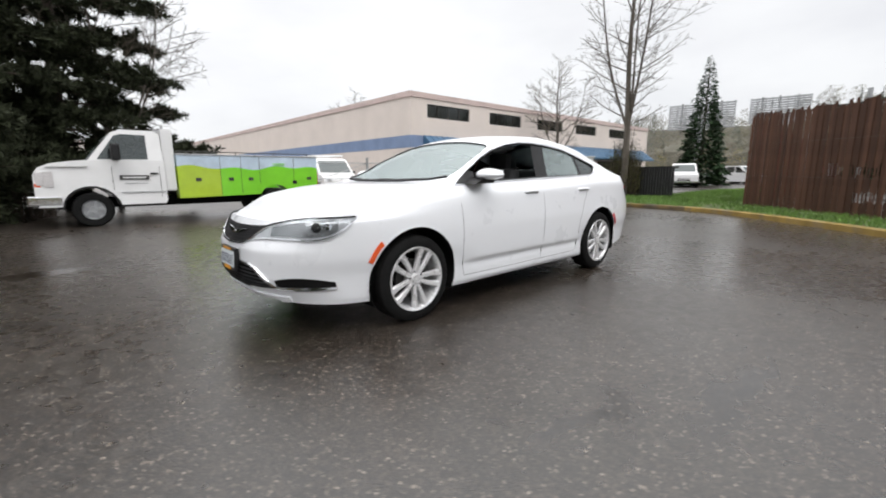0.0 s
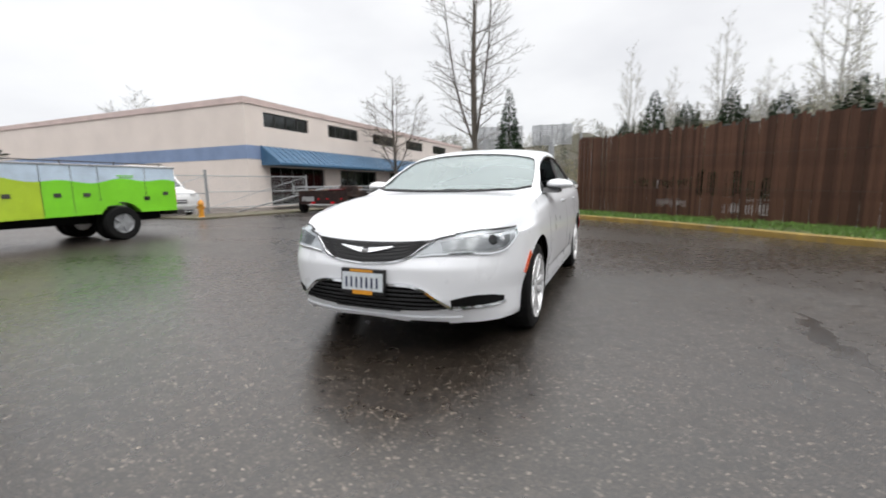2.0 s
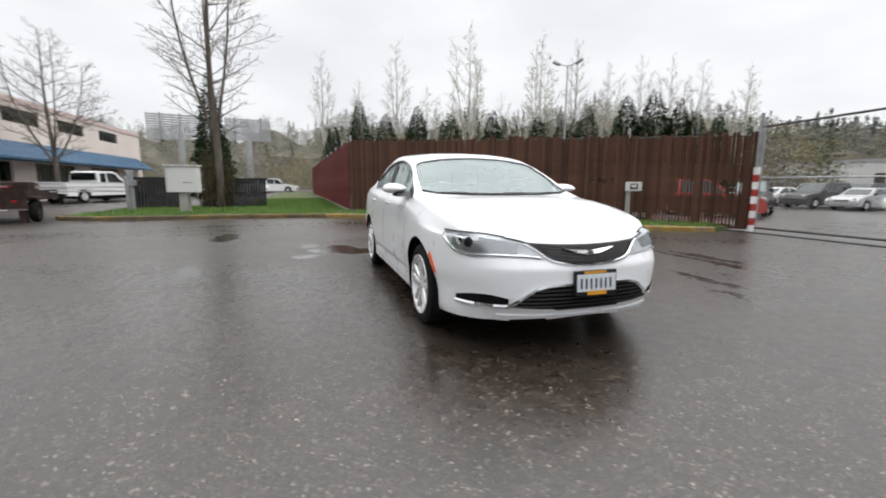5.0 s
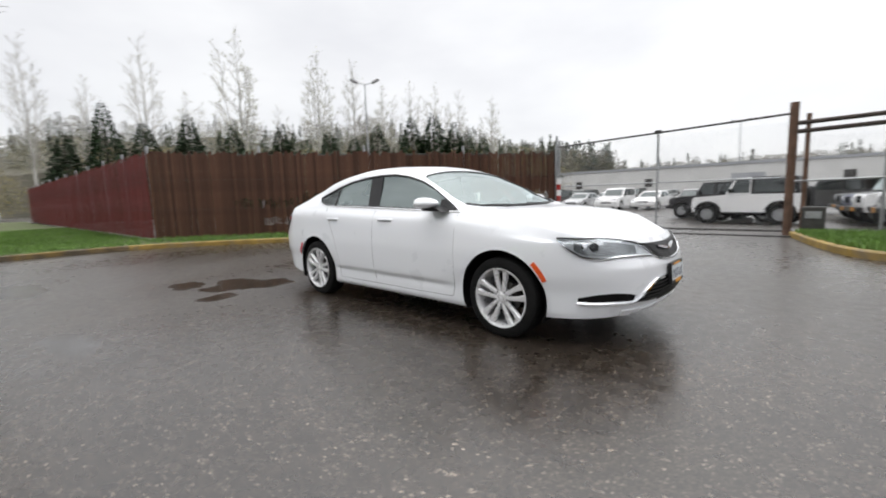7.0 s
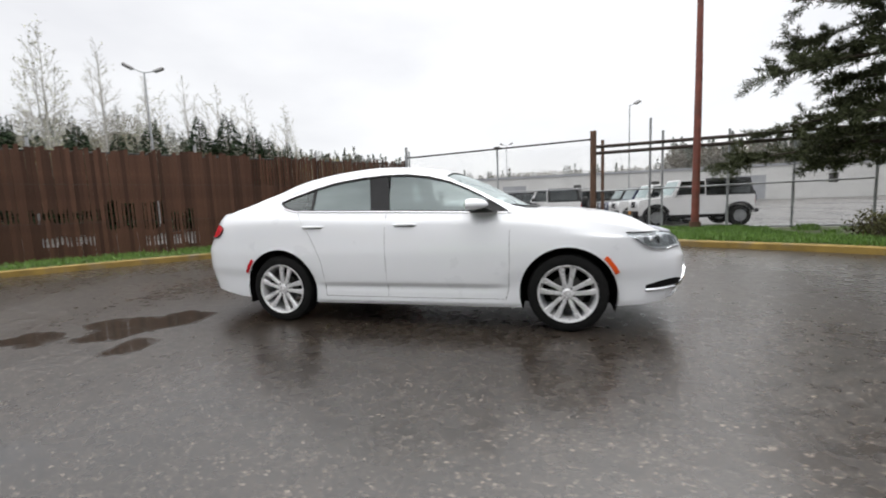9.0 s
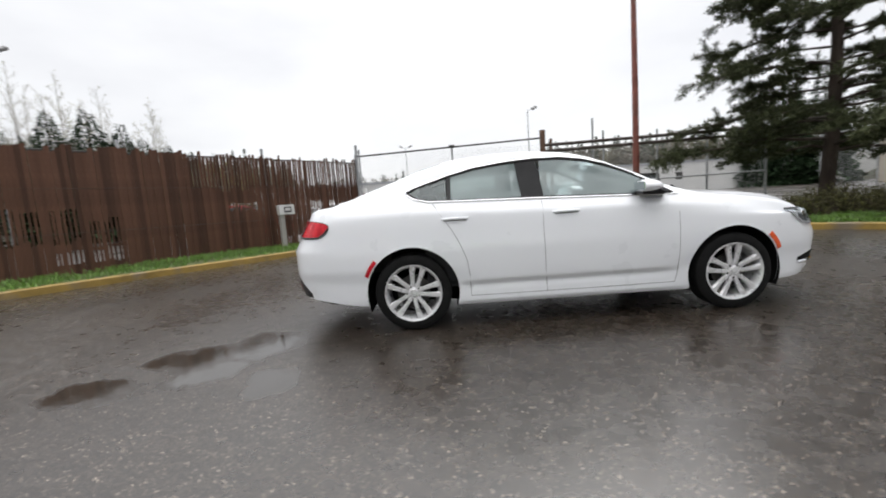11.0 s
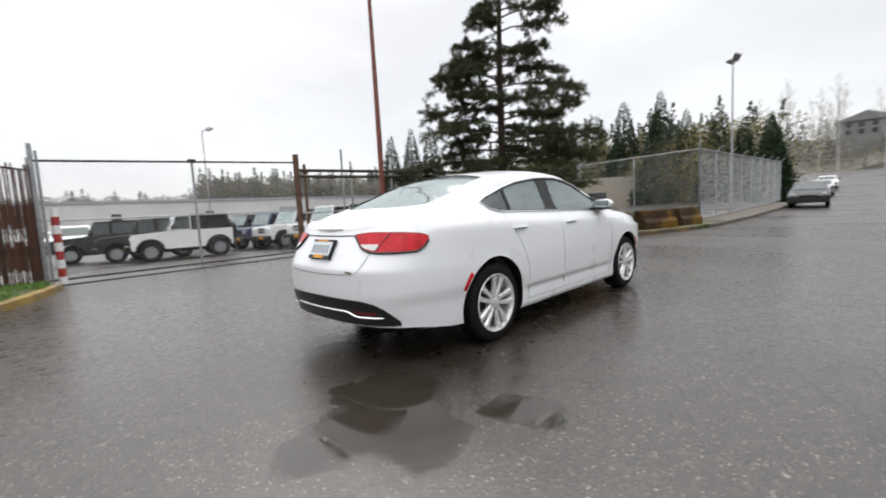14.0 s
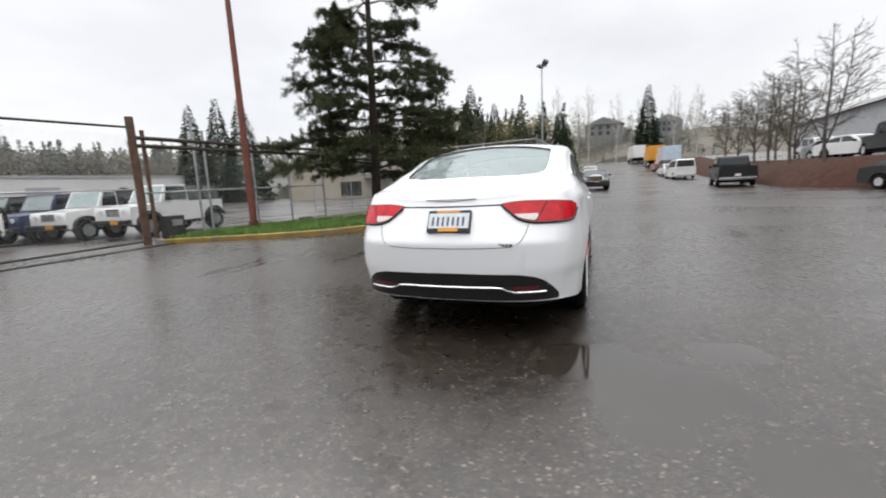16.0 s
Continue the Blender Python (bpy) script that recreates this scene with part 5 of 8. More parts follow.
    part("valance_chrome", strip([lay_b(a, 0.416 - 0.034 * ease(0.36, 0.46, abs(a)), 0.010) for a in (i * 0.04 - 0.66 for i in range(34))], 0.0075, 6), CHROME, car, "chrome strip in the rear valance", smooth=True)
    for s in (1, -1):
        part("rear_reflector", ruled(lay_b, s * 0.44, s * 0.62, lambda a: 0.396, lambda a: 0.424, 6, 2, 0.008, 0.008), DARK_RED, car)
    # plates with dealer frames; the characters stay plain bars
    up, low = rear_lay(0, 0.945, 0.0), rear_lay(0, 0.80, 0.0)
    tip = math.degrees(math.atan2(up.x - low.x, up.z - low.z))
    for name, m in (("front_plate", pose(on_skin(0, 0.515, "front").x + 0.03, 0.012, 0.515, 0, -4, 0)), ("rear_plate", pose((up.x + low.x) / 2 - 0.022, -0.012, 0.875, 0, 0, 180) @ pose(0, 0, 0, 0, -tip, 0))):
        plate = new("number_plate")
        plate.parent = car
        plate.matrix_basis = m
        part("plate_frame", boxes((-0.024, 0.004, -0.157, 0.157, -0.081, 0.081), bevel=0.004), BLACK_PLASTIC, plate, "black plate frame")
        part("plate_face", boxes((0.0045, 0.0065, -0.148, 0.148, -0.055, 0.058)), PLATE_WHITE, plate, "pale blue-white plate with plain bars")
        part("frame_band", boxes((0.0045, 0.0075, -0.09, 0.075, 0.061, 0.077)), ORANGE_PAINT, plate, "yellow band on the frame")
        part("frame_tab", boxes((0.0068, 0.0078, -0.07, 0.075, -0.079, -0.052)), ORANGE_PAINT, plate)
        for k in range(7):
            part("plate_bar", boxes((0.0068, 0.0078, -0.122 + k * 0.037, -0.108 + k * 0.037, -0.038, 0.030)), BLUE_PAINT, plate)
    cowl = [(x - 0.004, y) for x, y in WINDSCREEN if x > 0.9]
    cowl = sorted(cowl, key=lambda p: p[1])
    part("cowl_panel", strip([on_skin(x, y, "top", 0.004) for x, y in dense(cowl, 0.04)], 0.012, 6), BLACK_PLASTIC, car, "black cowl panel under the windscreen")
    # wipers and aerial fin, cabin
    for pts in ([(1.03, 0.62, 0), (1.085, 0.30, 0), (1.075, 0.0, 0)], [(1.10, 0.06, 0), (1.085, -0.28, 0), (1.02, -0.60, 0)]):
        part("wiper", strip([on_skin(x, y, "top", 0.012) for x, y in dense([(p[0], p[1]) for p in pts], 0.06)], 0.007, 5), BLACK_PLASTIC, car)
    seat(car, 0.05, 0.37, 0.50)
    seat(car, 0.05, -0.37, 0.50)
    seat(car, -0.98, 0.0, 1.24)
    bm = bmesh.new()
    box(bm, 0.60, 0.98, -0.72, 0.72, 0.70, 0.985, bevel=0.06)
    part("dashboard", bm, BLACK_PLASTIC, car, smooth=True)
    bm = bmesh.new()
    tube(bm, [(0.50 + 0.06 * math.sin(q), 0.37 + 0.185 * math.cos(q), 0.93 + 0.175 * math.sin(q)) for q in (2 * math.pi * k / 24 for k in range(25))], 0.016, 6)
    part("steering_wheel", bm, BLACK_PLASTIC, car, smooth=True)
    part("rear_view_mirror", boxes((0.30, 0.33, -0.11, 0.11, 1.30, 1.36), bevel=0.01), BLACK_PLASTIC, car)
    return car


make_sedan()


# ---- other vehicles ----
def arc(cx, cz, r, a0, a1, n=9):
    return [(cx + r * math.cos(a0 + (a1 - a0) * i / n), cz + r * math.sin(a0 + (a1 - a0) * i / n)) for i in range(n + 1)]


def side_body(outline_top, axles, sill, half, arch, hub, pinch=0.0, top=None):
    """A car body drawn out across y from its side outline, with wheel arches cut in and soft edges."""
    under = []
    for cx in sorted(axles, reverse=True):
        a = math.asin(min(0.99, max(-0.99, (sill - hub) / arch)))
        under += arc(cx, hub, arch, a, math.pi - a)
    front, rear = max(p[0] for p in outline_top), min(p[0] for p in outline_top)
    outline = outline_top + [(front - 0.04, sill)] + under + [(rear + 0.04, sill)]
    bm = bmesh.new()
    extruded(bm, outline, "y", -half, half)
    if pinch:
        top = top or max(p[1] for p in outline_top)
        for v in bm.verts:
            v.co.y *= 1 - pinch * max(0, (v.co.z - 0.7)) / (top - 0.7)
    edges = [e for e in bm.edges if all(abs(abs(v.co.y) - half) < 0.35 for v in e.verts) and not e.is_wire and len(e.link_faces) == 2 and e.calc_face_angle(0) > 1.0 and abs(e.verts[0].co.y - e.verts[1].co.y) < 0.1]
    bmesh.ops.bevel(bm, geom=edges, offset=0.035, segments=2, affect="EDGES", clamp_overlap=True)
    return bm


def cabin_body(outline, half, lean):
    """A cabin from its side outline, leaning in towards the roof."""
    bm = bmesh.new()
    extruded(bm, outline, "y", -half, half)
    lo, hi = min(p[1] for p in outline), max(p[1] for p in outline)
    for v in bm.verts:
        v.co.y *= 1 - lean * (v.co.z - lo) / (hi - lo)
    return bm


def cabin_pane(pts, half, lo, hi, lean, side, lift=0.006):
    """A side pane on a leaning cabin."""
    bm = bmesh.new()
    for extra in (0, lift):
        bm.faces.new([bm.verts.new((x, side * (half * (1 - lean * (z - lo) / (hi - lo)) + extra), z)) for x, z in pts])
    return bm


def road_wheel(parent, x, y, r, wide, rim_mat=None):
    w = new("wheel")
    w.parent = parent
    w.matrix_basis = pose(x, y, r, 0, 0, 0 if y < 0 else 180)
    h = wide / 2
    part("tyre", spun([(r * 0.56, -h * 0.9), (r * 0.70, -h), (r * 0.92, -h * 0.95), (r, -h * 0.6), (r, h * 0.6), (r * 0.92, h * 0.95), (r * 0.56, h * 0.9), (r * 0.56, -h * 0.9)], seg=24), RUBBER, w, smooth=True)
    bm = spun([(0.0, -h * 0.75), (r * 0.16, -h * 0.78), (r * 0.2, -h * 0.5), (r * 0.50, -h * 0.55), (r * 0.57, -h * 0.92), (r * 0.55, h * 0.4), (0, h * 0.4)], seg=20)
    part("rim", bm, rim_mat or ALLOY, w)
    bm = bmesh.new()
    for i in range(5):
        a = 2 * math.pi * i / 5
        c, s = Vector((math.cos(a), 0, math.sin(a))), Vector((-math.sin(a), 0, math.cos(a)))
        q = [c * (r * 0.15) + s * (r * 0.09), c * (r * 0.53) + s * (r * 0.07), c * (r * 0.53) - s * (r * 0.07), c * (r * 0.15) - s * (r * 0.09)]
        extr = [[bm.verts.new(p + Vector((0, yy, 0))) for p in q] for yy in (-h * 0.86, -h * 0.5)]
        bm.faces.new(extr[0])
        for j in range(4):
            bm.faces.new((extr[0][j], extr[0][(j + 1) % 4], extr[1][(j + 1) % 4], extr[1][j]))
    part("spokes", bm, rim_mat or ALLOY, w)
    return w


def lamps(car, x_front, x_rear, y, z_front, z_rear, size=(0.2, 0.12)):
    for s in (1, -1):
        part("headlamp", boxes((x_front - 0.06, x_front + 0.012, s * y - size[0] / 2, s * y + size[0] / 2, z_front - size[1] / 2, z_front + size[1] / 2), bevel=0.012), REFLECTOR, car)
        part("tail_lamp", boxes((x_rear - 0.012, x_rear + 0.06, s * y - size[0] / 2.4, s * y + size[0] / 2.4, z_rear - size[1] / 1.6, z_rear + size[1] / 1.6), bevel=0.012), RED_LENS, car)


def parked_car(name, paint, label, category, style, group=""):
    """A saloon, hatchback, van or pickup for the middle distance."""
    car = thing(name, label, category, group=group)
    if style == "saloon":
        L, half, ax, r, belt, roof = 2.30, 0.89, 1.36, 0.325, 0.92, 1.44
        top = [(-2.26, 0.36), (-2.30, 0.62), (-2.24, 0.93), (-1.65, 1.00), (0.95, 0.95), (1.60, 0.88), (2.10, 0.76), (2.28, 0.60), (2.25, 0.36)]
        cab = [(-1.95, 0.96), (-1.05, 1.38), (-0.70, 1.43), (0.05, 1.43), (0.35, 1.36), (1.10, 0.93)]
        wins = [[(-1.45, 1.03), (-0.98, 1.31), (-0.55, 1.36), (-0.45, 1.36), (-0.40, 1.01)], [(-0.33, 1.01), (-0.36, 1.36), (0.05, 1.36), (0.28, 1.29), (0.78, 0.99)]]
    elif style == "suv":
        L, half, ax, r, belt, roof = 2.35, 0.93, 1.38, 0.37, 1.05, 1.75
        top = [(-2.28, 0.40), (-2.33, 0.70), (-2.28, 1.08), (0.95, 1.05), (1.75, 0.99), (2.18, 0.88), (2.32, 0.65), (2.28, 0.40)]
        cab = [(-2.24, 1.05), (-2.05, 1.68), (-1.7, 1.75), (0.0, 1.75), (0.30, 1.66), (0.98, 1.04)]
        wins = [[(-2.05, 1.12), (-1.88, 1.62), (-1.15, 1.66), (-1.15, 1.12)], [(-1.05, 1.12), (-1.05, 1.66), (-0.25, 1.67), (-0.25, 1.12)], [(-0.16, 1.12), (-0.16, 1.67), (0.0, 1.66), (0.24, 1.58), (0.72, 1.10)]]
    elif style == "pickup":
        L, half, ax, r, belt, roof = 2.85, 0.98, 1.80, 0.39, 1.12, 1.86
        top = [(-2.83, 0.55), (-2.86, 1.18), (-0.72, 1.18), (-0.70, 1.13), (1.35, 1.13), (2.45, 1.08), (2.78, 0.98), (2.85, 0.60), (2.80, 0.50)]
        cab = [(-0.72, 1.11), (-0.66, 1.76), (-0.5, 1.84), (0.45, 1.85), (0.75, 1.77), (1.40, 1.12)]
        wins = [[(-0.52, 1.19), (-0.48, 1.70), (-0.10, 1.73), (-0.10, 1.19)], [(0.0, 1.19), (0.0, 1.73), (0.45, 1.73), (0.68, 1.68), (1.08, 1.17)]]
    else:
        L, half, ax, r, belt, roof = 2.45, 0.97, 1.5, 0.36, 1.12, 1.95
        top = [(-2.42, 0.42), (-2.46, 1.16), (1.10, 1.14), (1.9, 1.06), (2.32, 0.88), (2.44, 0.62), (2.40, 0.42)]
        cab = [(-2.44, 1.12), (-2.36, 1.86), (-2.1, 1.95), (0.1, 1.95), (0.5, 1.85), (1.35, 1.12)]
        wins = [[(-2.2, 1.2), (-2.15, 1.76), (-1.2, 1.80), (-1.2, 1.2)], [(-1.1, 1.2), (-1.1, 1.80), (-0.1, 1.80), (-0.1, 1.2)], [(0.0, 1.2), (0.0, 1.80), (0.15, 1.80), (0.42, 1.74), (1.02, 1.18)]]
    part("body", side_body(top, (ax, -ax), 0.26 if style != "pickup" else 0.42, half, r + 0.06, r, 0.05), paint, car, smooth=True)
    lo, hi, lean = min(p[1] for p in cab), max(p[1] for p in cab), 0.20 if style == "saloon" else 0.13
    ch = half * 0.93
    part("cabin", cabin_body(cab, ch, lean), paint, car)
    for w in wins:
        for s in (1, -1):
            part("side_window", cabin_pane(w, ch, lo, hi, lean, s), DARK_GLASS, car)
    for a, b, name in ((cab[-1], cab[-2], "windscreen"), (cab[0], cab[1], "rear_window")):
        if style == "pickup" and name == "rear_window":
            a, b = (-0.73, 1.25), (-0.66, 1.74)
        bm = bmesh.new()
        pts = []
        out = 0.008 if name == "windscreen" else -0.008
        for f in (0.12, 0.94):
            x, z = a[0] + (b[0] - a[0]) * f, a[1] + (b[1] - a[1]) * f
            hw = ch * (1 - lean * (z - lo) / (hi - lo)) - 0.09
            pts.append((x + out, hw, z + 0.008))
        q = [(pts[0][0], -pts[0][1], pts[0][2]), pts[0], pts[1], (pts[1][0], -pts[1][1], pts[1][2])]
        bm.faces.new([bm.verts.new(p) for p in q])
        part(name, bm, DARK_GLASS, car)
    front, rear = max(p[0] for p in top), min(p[0] for p in top)
    lamps(car, front - 0.06, rear + 0.03, half * 0.74, 0.74 if style == "saloon" else 0.88, 0.86 if style == "saloon" else 1.0)
    part("grille", boxes((front - 0.10, front - 0.005, -0.42, 0.42, 0.52, 0.68), bevel=0.01), BLACK_PLASTIC, car)
    part("front_bumper", boxes((front - 0.10, front + 0.03, -half * 0.95, half * 0.95, 0.36, 0.50), bevel=0.02), paint if style != "pickup" else CHROME, car)
    part("rear_bumper", boxes((rear - 0.05, rear + 0.10, -half * 0.95, half * 0.95, 0.40, 0.56), bevel=0.02), paint if style != "pickup" else CHROME, car)
    part("rear_plate", boxes((rear - 0.06, rear - 0.045, -0.15, 0.15, 0.62, 0.76)), ORANGE_PAINT if style == "saloon" else WHITE_PAINT, car)
    part("floor_pan", boxes((-ax + 0.5, ax - 0.5, -half * 0.9, half * 0.9, 0.22, 0.5)), DARK_VOID, car)
    for s in (1, -1):
        part("door_mirror", boxes((0.72, 0.86, s * (half + 0.09) - 0.08, s * (half + 0.09) + 0.08, belt + 0.04, belt + 0.18), bevel=0.02), BLACK_PLASTIC, car)
        for x in (ax, -ax):
            road_wheel(car, x, s * (half - 0.10), r, 0.22)
    if style == "pickup":
        part("bed_floor", boxes((-2.78, -0.78, -0.84, 0.84, 1.181, 1.19)), BLACK_PLASTIC, car)
    return car


def off_roader(paint, label, doors=4, group="off-roaders behind the gate"):
    """A boxy open-top style off-road car with flared wings, black hard top and a spare wheel."""
    car = thing("off_roader", label, "off-road car", group=group)
    ax = 1.47 if doors == 4 else 1.21
    r, half = 0.40, 0.78
    f, b = ax + 0.62, -ax - 0.55
    cowl = ax - 0.62
    top = [(b, 0.58), (b - 0.02, 1.18), (cowl, 1.18), (cowl + 0.1, 1.16), (f - 0.06, 1.08), (f, 0.98), (f, 0.60)]
    part("body", side_body(top, (ax, -ax), 0.48, half, r + 0.09, r + 0.02, 0.03), paint, car, smooth=True)
    wtop = cowl - 0.30
    cab = [(b + 0.02, 1.17), (b + 0.12, 1.80), (wtop, 1.82), (cowl + 0.02, 1.17)]
    part("hard_top", cabin_body([(b + 0.02, 1.17), (b + 0.12, 1.78), (b + 0.2, 1.82), (-0.35 if doors == 4 else -0.25, 1.83), (-0.35 if doors == 4 else -0.25, 1.17)], 0.74, 0.10), BLACK_PLASTIC, car)
    part("front_roof", cabin_body([(-0.34 if doors == 4 else -0.24, 1.19), (-0.34 if doors == 4 else -0.24, 1.82), (wtop, 1.81), (cowl + 0.02, 1.19)], 0.74, 0.10), paint, car)
    rows = [[(-0.30 if doors == 4 else -0.20, 1.23), (-0.30 if doors == 4 else -0.20, 1.74), (wtop - 0.02, 1.74), (cowl - 0.14, 1.23)]]
    if doors == 4:
        rows.append([(-1.02, 1.23), (-1.00, 1.74), (-0.40, 1.75), (-0.40, 1.23)])
    rows.append([(b + 0.15, 1.25), (b + 0.22, 1.72), (-1.12 if doors == 4 else -0.36, 1.74), (-1.12 if doors == 4 else -0.36, 1.25)])
    for s in (1, -1):
        for w in rows:
            part("side_window", cabin_pane(w, 0.74, 1.17, 1.83, 0.10, s), DARK_GLASS, car)
        for x in (ax, -ax):
            road_wheel(car, x, s * 0.78, r, 0.26, GALVANISED)
            bm = bmesh.new()
            pts = [(x + 0.50 * math.cos(a), 0.42 + 0.50 * math.sin(a)) for a in (math.radians(20 + 140 * i / 10) for i in range(11))]
            inner = [(x + 0.44 * math.cos(a), 0.42 + 0.44 * math.sin(a)) for a in (math.radians(160 - 140 * i / 10) for i in range(11))]
            extruded(bm, pts + inner, "y", s * 0.76, s * 0.93)
            part("wheel_flare", bm, BLACK_PLASTIC, car)
        part("headlamp", spun([(0.0, f + 0.02), (0.085, f + 0.015), (0.09, f - 0.02), (0, f - 0.02)], "x", 16), REFLECTOR, car).location = (0, s * 0.50, 0.92)
        part("side_step", boxes((-ax + 0.52, ax - 0.52, s * 0.82 - 0.06, s * 0.82 + 0.06, 0.42, 0.48), bevel=0.01), BLACK_PLASTIC, car)
        part("tail_lamp", boxes((b - 0.04, b, s * 0.68 - 0.06, s * 0.68 + 0.06, 0.88, 1.06), bevel=0.01), RED_LENS, car)
        part("door_mirror", boxes((cowl - 0.22, cowl - 0.12, s * 0.88 - 0.09, s * 0.88 + 0.09, 1.24, 1.40), bevel=0.02), BLACK_PLASTIC, car)
    bm = bmesh.new()
    q = [(cowl + 0.035, -0.66, 1.24), (cowl + 0.035, 0.66, 1.24), (wtop + 0.03, 0.61, 1.76), (wtop + 0.03, -0.61, 1.76)]
    bm.faces.new([bm.verts.new(p) for p in q])
    part("windscreen", bm, CAR_GLASS, car)
    for k in range(7):
        part("grille_slot", boxes((f - 0.02, f + 0.006, -0.27 + k * 0.082, -0.22 + k * 0.082, 0.78, 1.02)), DARK_VOID, car)
    part("front_bumper", boxes((f + 0.02, f + 0.20, -0.78, 0.78, 0.50, 0.66), bevel=0.03), BLACK_PLASTIC, car)
    part("front_plate", boxes((f + 0.20, f + 0.212, 0.10, 0.42, 0.52, 0.66)), ORANGE_PAINT, car)
    part("rear_bumper", boxes((b - 0.16, b, -0.76, 0.76, 0.50, 0.64), bevel=0.03), BLACK_PLASTIC, car)
    spare = spun([(0.0, b - 0.24), (0.24, b - 0.25), (0.36, b - 0.24), (0.39, b - 0.14), (0.36, b - 0.03), (0, b - 0.03)], "x", 24)
    part("spare_wheel", spare, RUBBER, car, smooth=True).location = (0, 0.05, 1.02)
    part("underbody", boxes((-ax + 0.4, ax - 0.4, -0.6, 0.6, 0.34, 0.6)), DARK_VOID, car)
    return car


def work_truck():
    """A cutaway-cab service truck with a printed tool body."""
    t = thing("service_truck", "white service truck with a lime green printed tool body", "truck", (0.73, -9.70, 0.0), 0.0)
    ax, r, half = 2.005, 0.375, 0.98
    top = [(0.60, 0.52), (0.60, 1.46), (1.90, 1.46), (2.30, 1.425), (2.62, 1.37), (2.82, 1.28), (2.90, 1.14), (2.91, 0.62), (2.87, 0.50)]
    part("cab_body", side_body(top, (ax,), 0.46, half, r + 0.12, r, 0.04), WHITE_PAINT, t, smooth=True)
    cab = [(0.60, 1.44), (0.62, 2.06), (0.72, 2.14), (1.36, 2.14), (1.54, 2.06), (2.00, 1.45)]
    part("cab_roof", cabin_body(cab, 0.93, 0.12), WHITE_PAINT, t)
    part("bulkhead", boxes((0.36, 0.60, -0.92, 0.92, 0.75, 2.20), bevel=0.04), WHITE_PAINT, t)
    win = [(0.90, 1.48), (0.90, 2.03), (1.36, 2.04), (1.49, 1.99), (1.84, 1.47)]
    for s in (1, -1):
        part("door_window", cabin_pane(win, 0.93, 1.44, 2.14, 0.12, s), TRUCK_GLASS, t)
        part("door_mirror", boxes((1.44, 1.60, s * 1.18 - 0.15, s * 1.18 + 0.15, 1.44, 1.80), bevel=0.04), BLACK_PLASTIC, t)
        part("mirror_arm", rod((1.56, s * 0.9, 1.52), (1.56, s * 1.10, 1.56), 0.018), BLACK_PLASTIC, t)
        part("door_handle", boxes((0.74, 0.90, s * 0.985 - 0.01, s * 0.985 + 0.01, 1.14, 1.18), bevel=0.004), BLACK_PLASTIC, t)
        part("door_seam", boxes((0.70, 0.708, s * 0.978 - 0.004, s * 0.978 + 0.004, 0.62, 1.32), (1.60, 1.608, s * 0.978 - 0.004, s * 0.978 + 0.004, 0.80, 1.32)), STEEL_DARK, t)
        part("door_sign", boxes((0.92, 1.48, s * 0.982 - 0.003, s * 0.982 + 0.003, 1.02, 1.12)), GREY_PAINT, t, "dark company sign drawn as a bar")
        part("door_sign_bar", boxes((0.98, 1.42, s * 0.986 - 0.002, s * 0.986 + 0.002, 1.055, 1.085)), WHITE_PAINT, t)
        part("door_sign_line", boxes((0.96, 1.40, s * 0.984 - 0.002, s * 0.984 + 0.002, 0.93, 0.945)), SILVER_PAINT, t)
        part("headlamp", boxes((2.74, 2.885, s * 0.76 - 0.17, s * 0.76 + 0.215, 0.90, 1.20), bevel=0.03), CLEAR_LENS, t)
        part("turn_lamp", boxes((2.80, 2.90, s * 0.93 - 0.03, s * 0.93 + 0.04, 0.88, 0.96), bevel=0.01), AMBER, t)
        part("bumper_end", boxes((2.50, 2.90, s * 0.975 - 0.02, s * 0.975 + 0.02, 0.50, 0.68), bevel=0.015), CHROME, t, "dull chrome bumper end")
        part("lamp_bezel", boxes((2.60, 2.745, s * 0.978 - 0.008, s * 0.978 + 0.008, 0.88, 1.20), bevel=0.006), CLEAR_LENS, t)
        part("arch_lip", tube(bmesh.new(), [(x, s * 0.975, z) for x, z in arc(ax, r, 0.50, math.pi * 0.98, math.pi * 0.02)], [0.022] * len(arc(ax, r, 0.50, math.pi * 0.98, math.pi * 0.02)), 6), BLACK_PLASTIC, t)
        part("body_moulding", boxes((0.62, 1.48, s * 0.981 - 0.006, s * 0.981 + 0.006, 0.72, 0.75), bevel=0.003), SILVER_PAINT, t)
        part("bonnet_seam", boxes((2.02, 2.70, s * 0.955 - 0.03, s * 0.955 + 0.026, 1.295, 1.302)), STEEL_DARK, t)
        road_wheel(t, ax, s * 0.86, r, 0.22, GALVANISED)
        road_wheel(t, -ax, s * 0.90, r, 0.22, GALVANISED)
        road_wheel(t, -ax, s * 0.62, r, 0.22)
        # tool body side: rear part green, front locker yellow-green, sky band on top
        low = [(0.34, 0.52), (0.34, 1.20)]
        hill = [(0.34 - 3.6 * i / 24, 1.30 + 0.035 * math.sin(i * 0.9) + 0.03 * math.sin(i * 0.37 + 1)) for i in range(25)]
        meet = 1.30 + 0.035 * math.sin(6.4 * 0.9) + 0.03 * math.sin(6.4 * 0.37 + 1)
        a = math.asin((0.60 - r) / 0.47)
        foot = [(-3.26, 0.60)] + arc(-ax, r, 0.47, math.pi - a, a)[0:] + [(0.34, 0.56)]
        bm = bmesh.new()
        extruded(bm, [(-0.62, meet)] + [p for p in hill if -3.2 < p[0] < -0.64] + [(-3.26, 1.29)] + foot[:-1] + [(-0.62, 0.58)], "y", s * 0.62, s * 0.99)
        green = part("tool_body_side", bm, GREEN_PAINT, t, "lime green printed tool lockers")
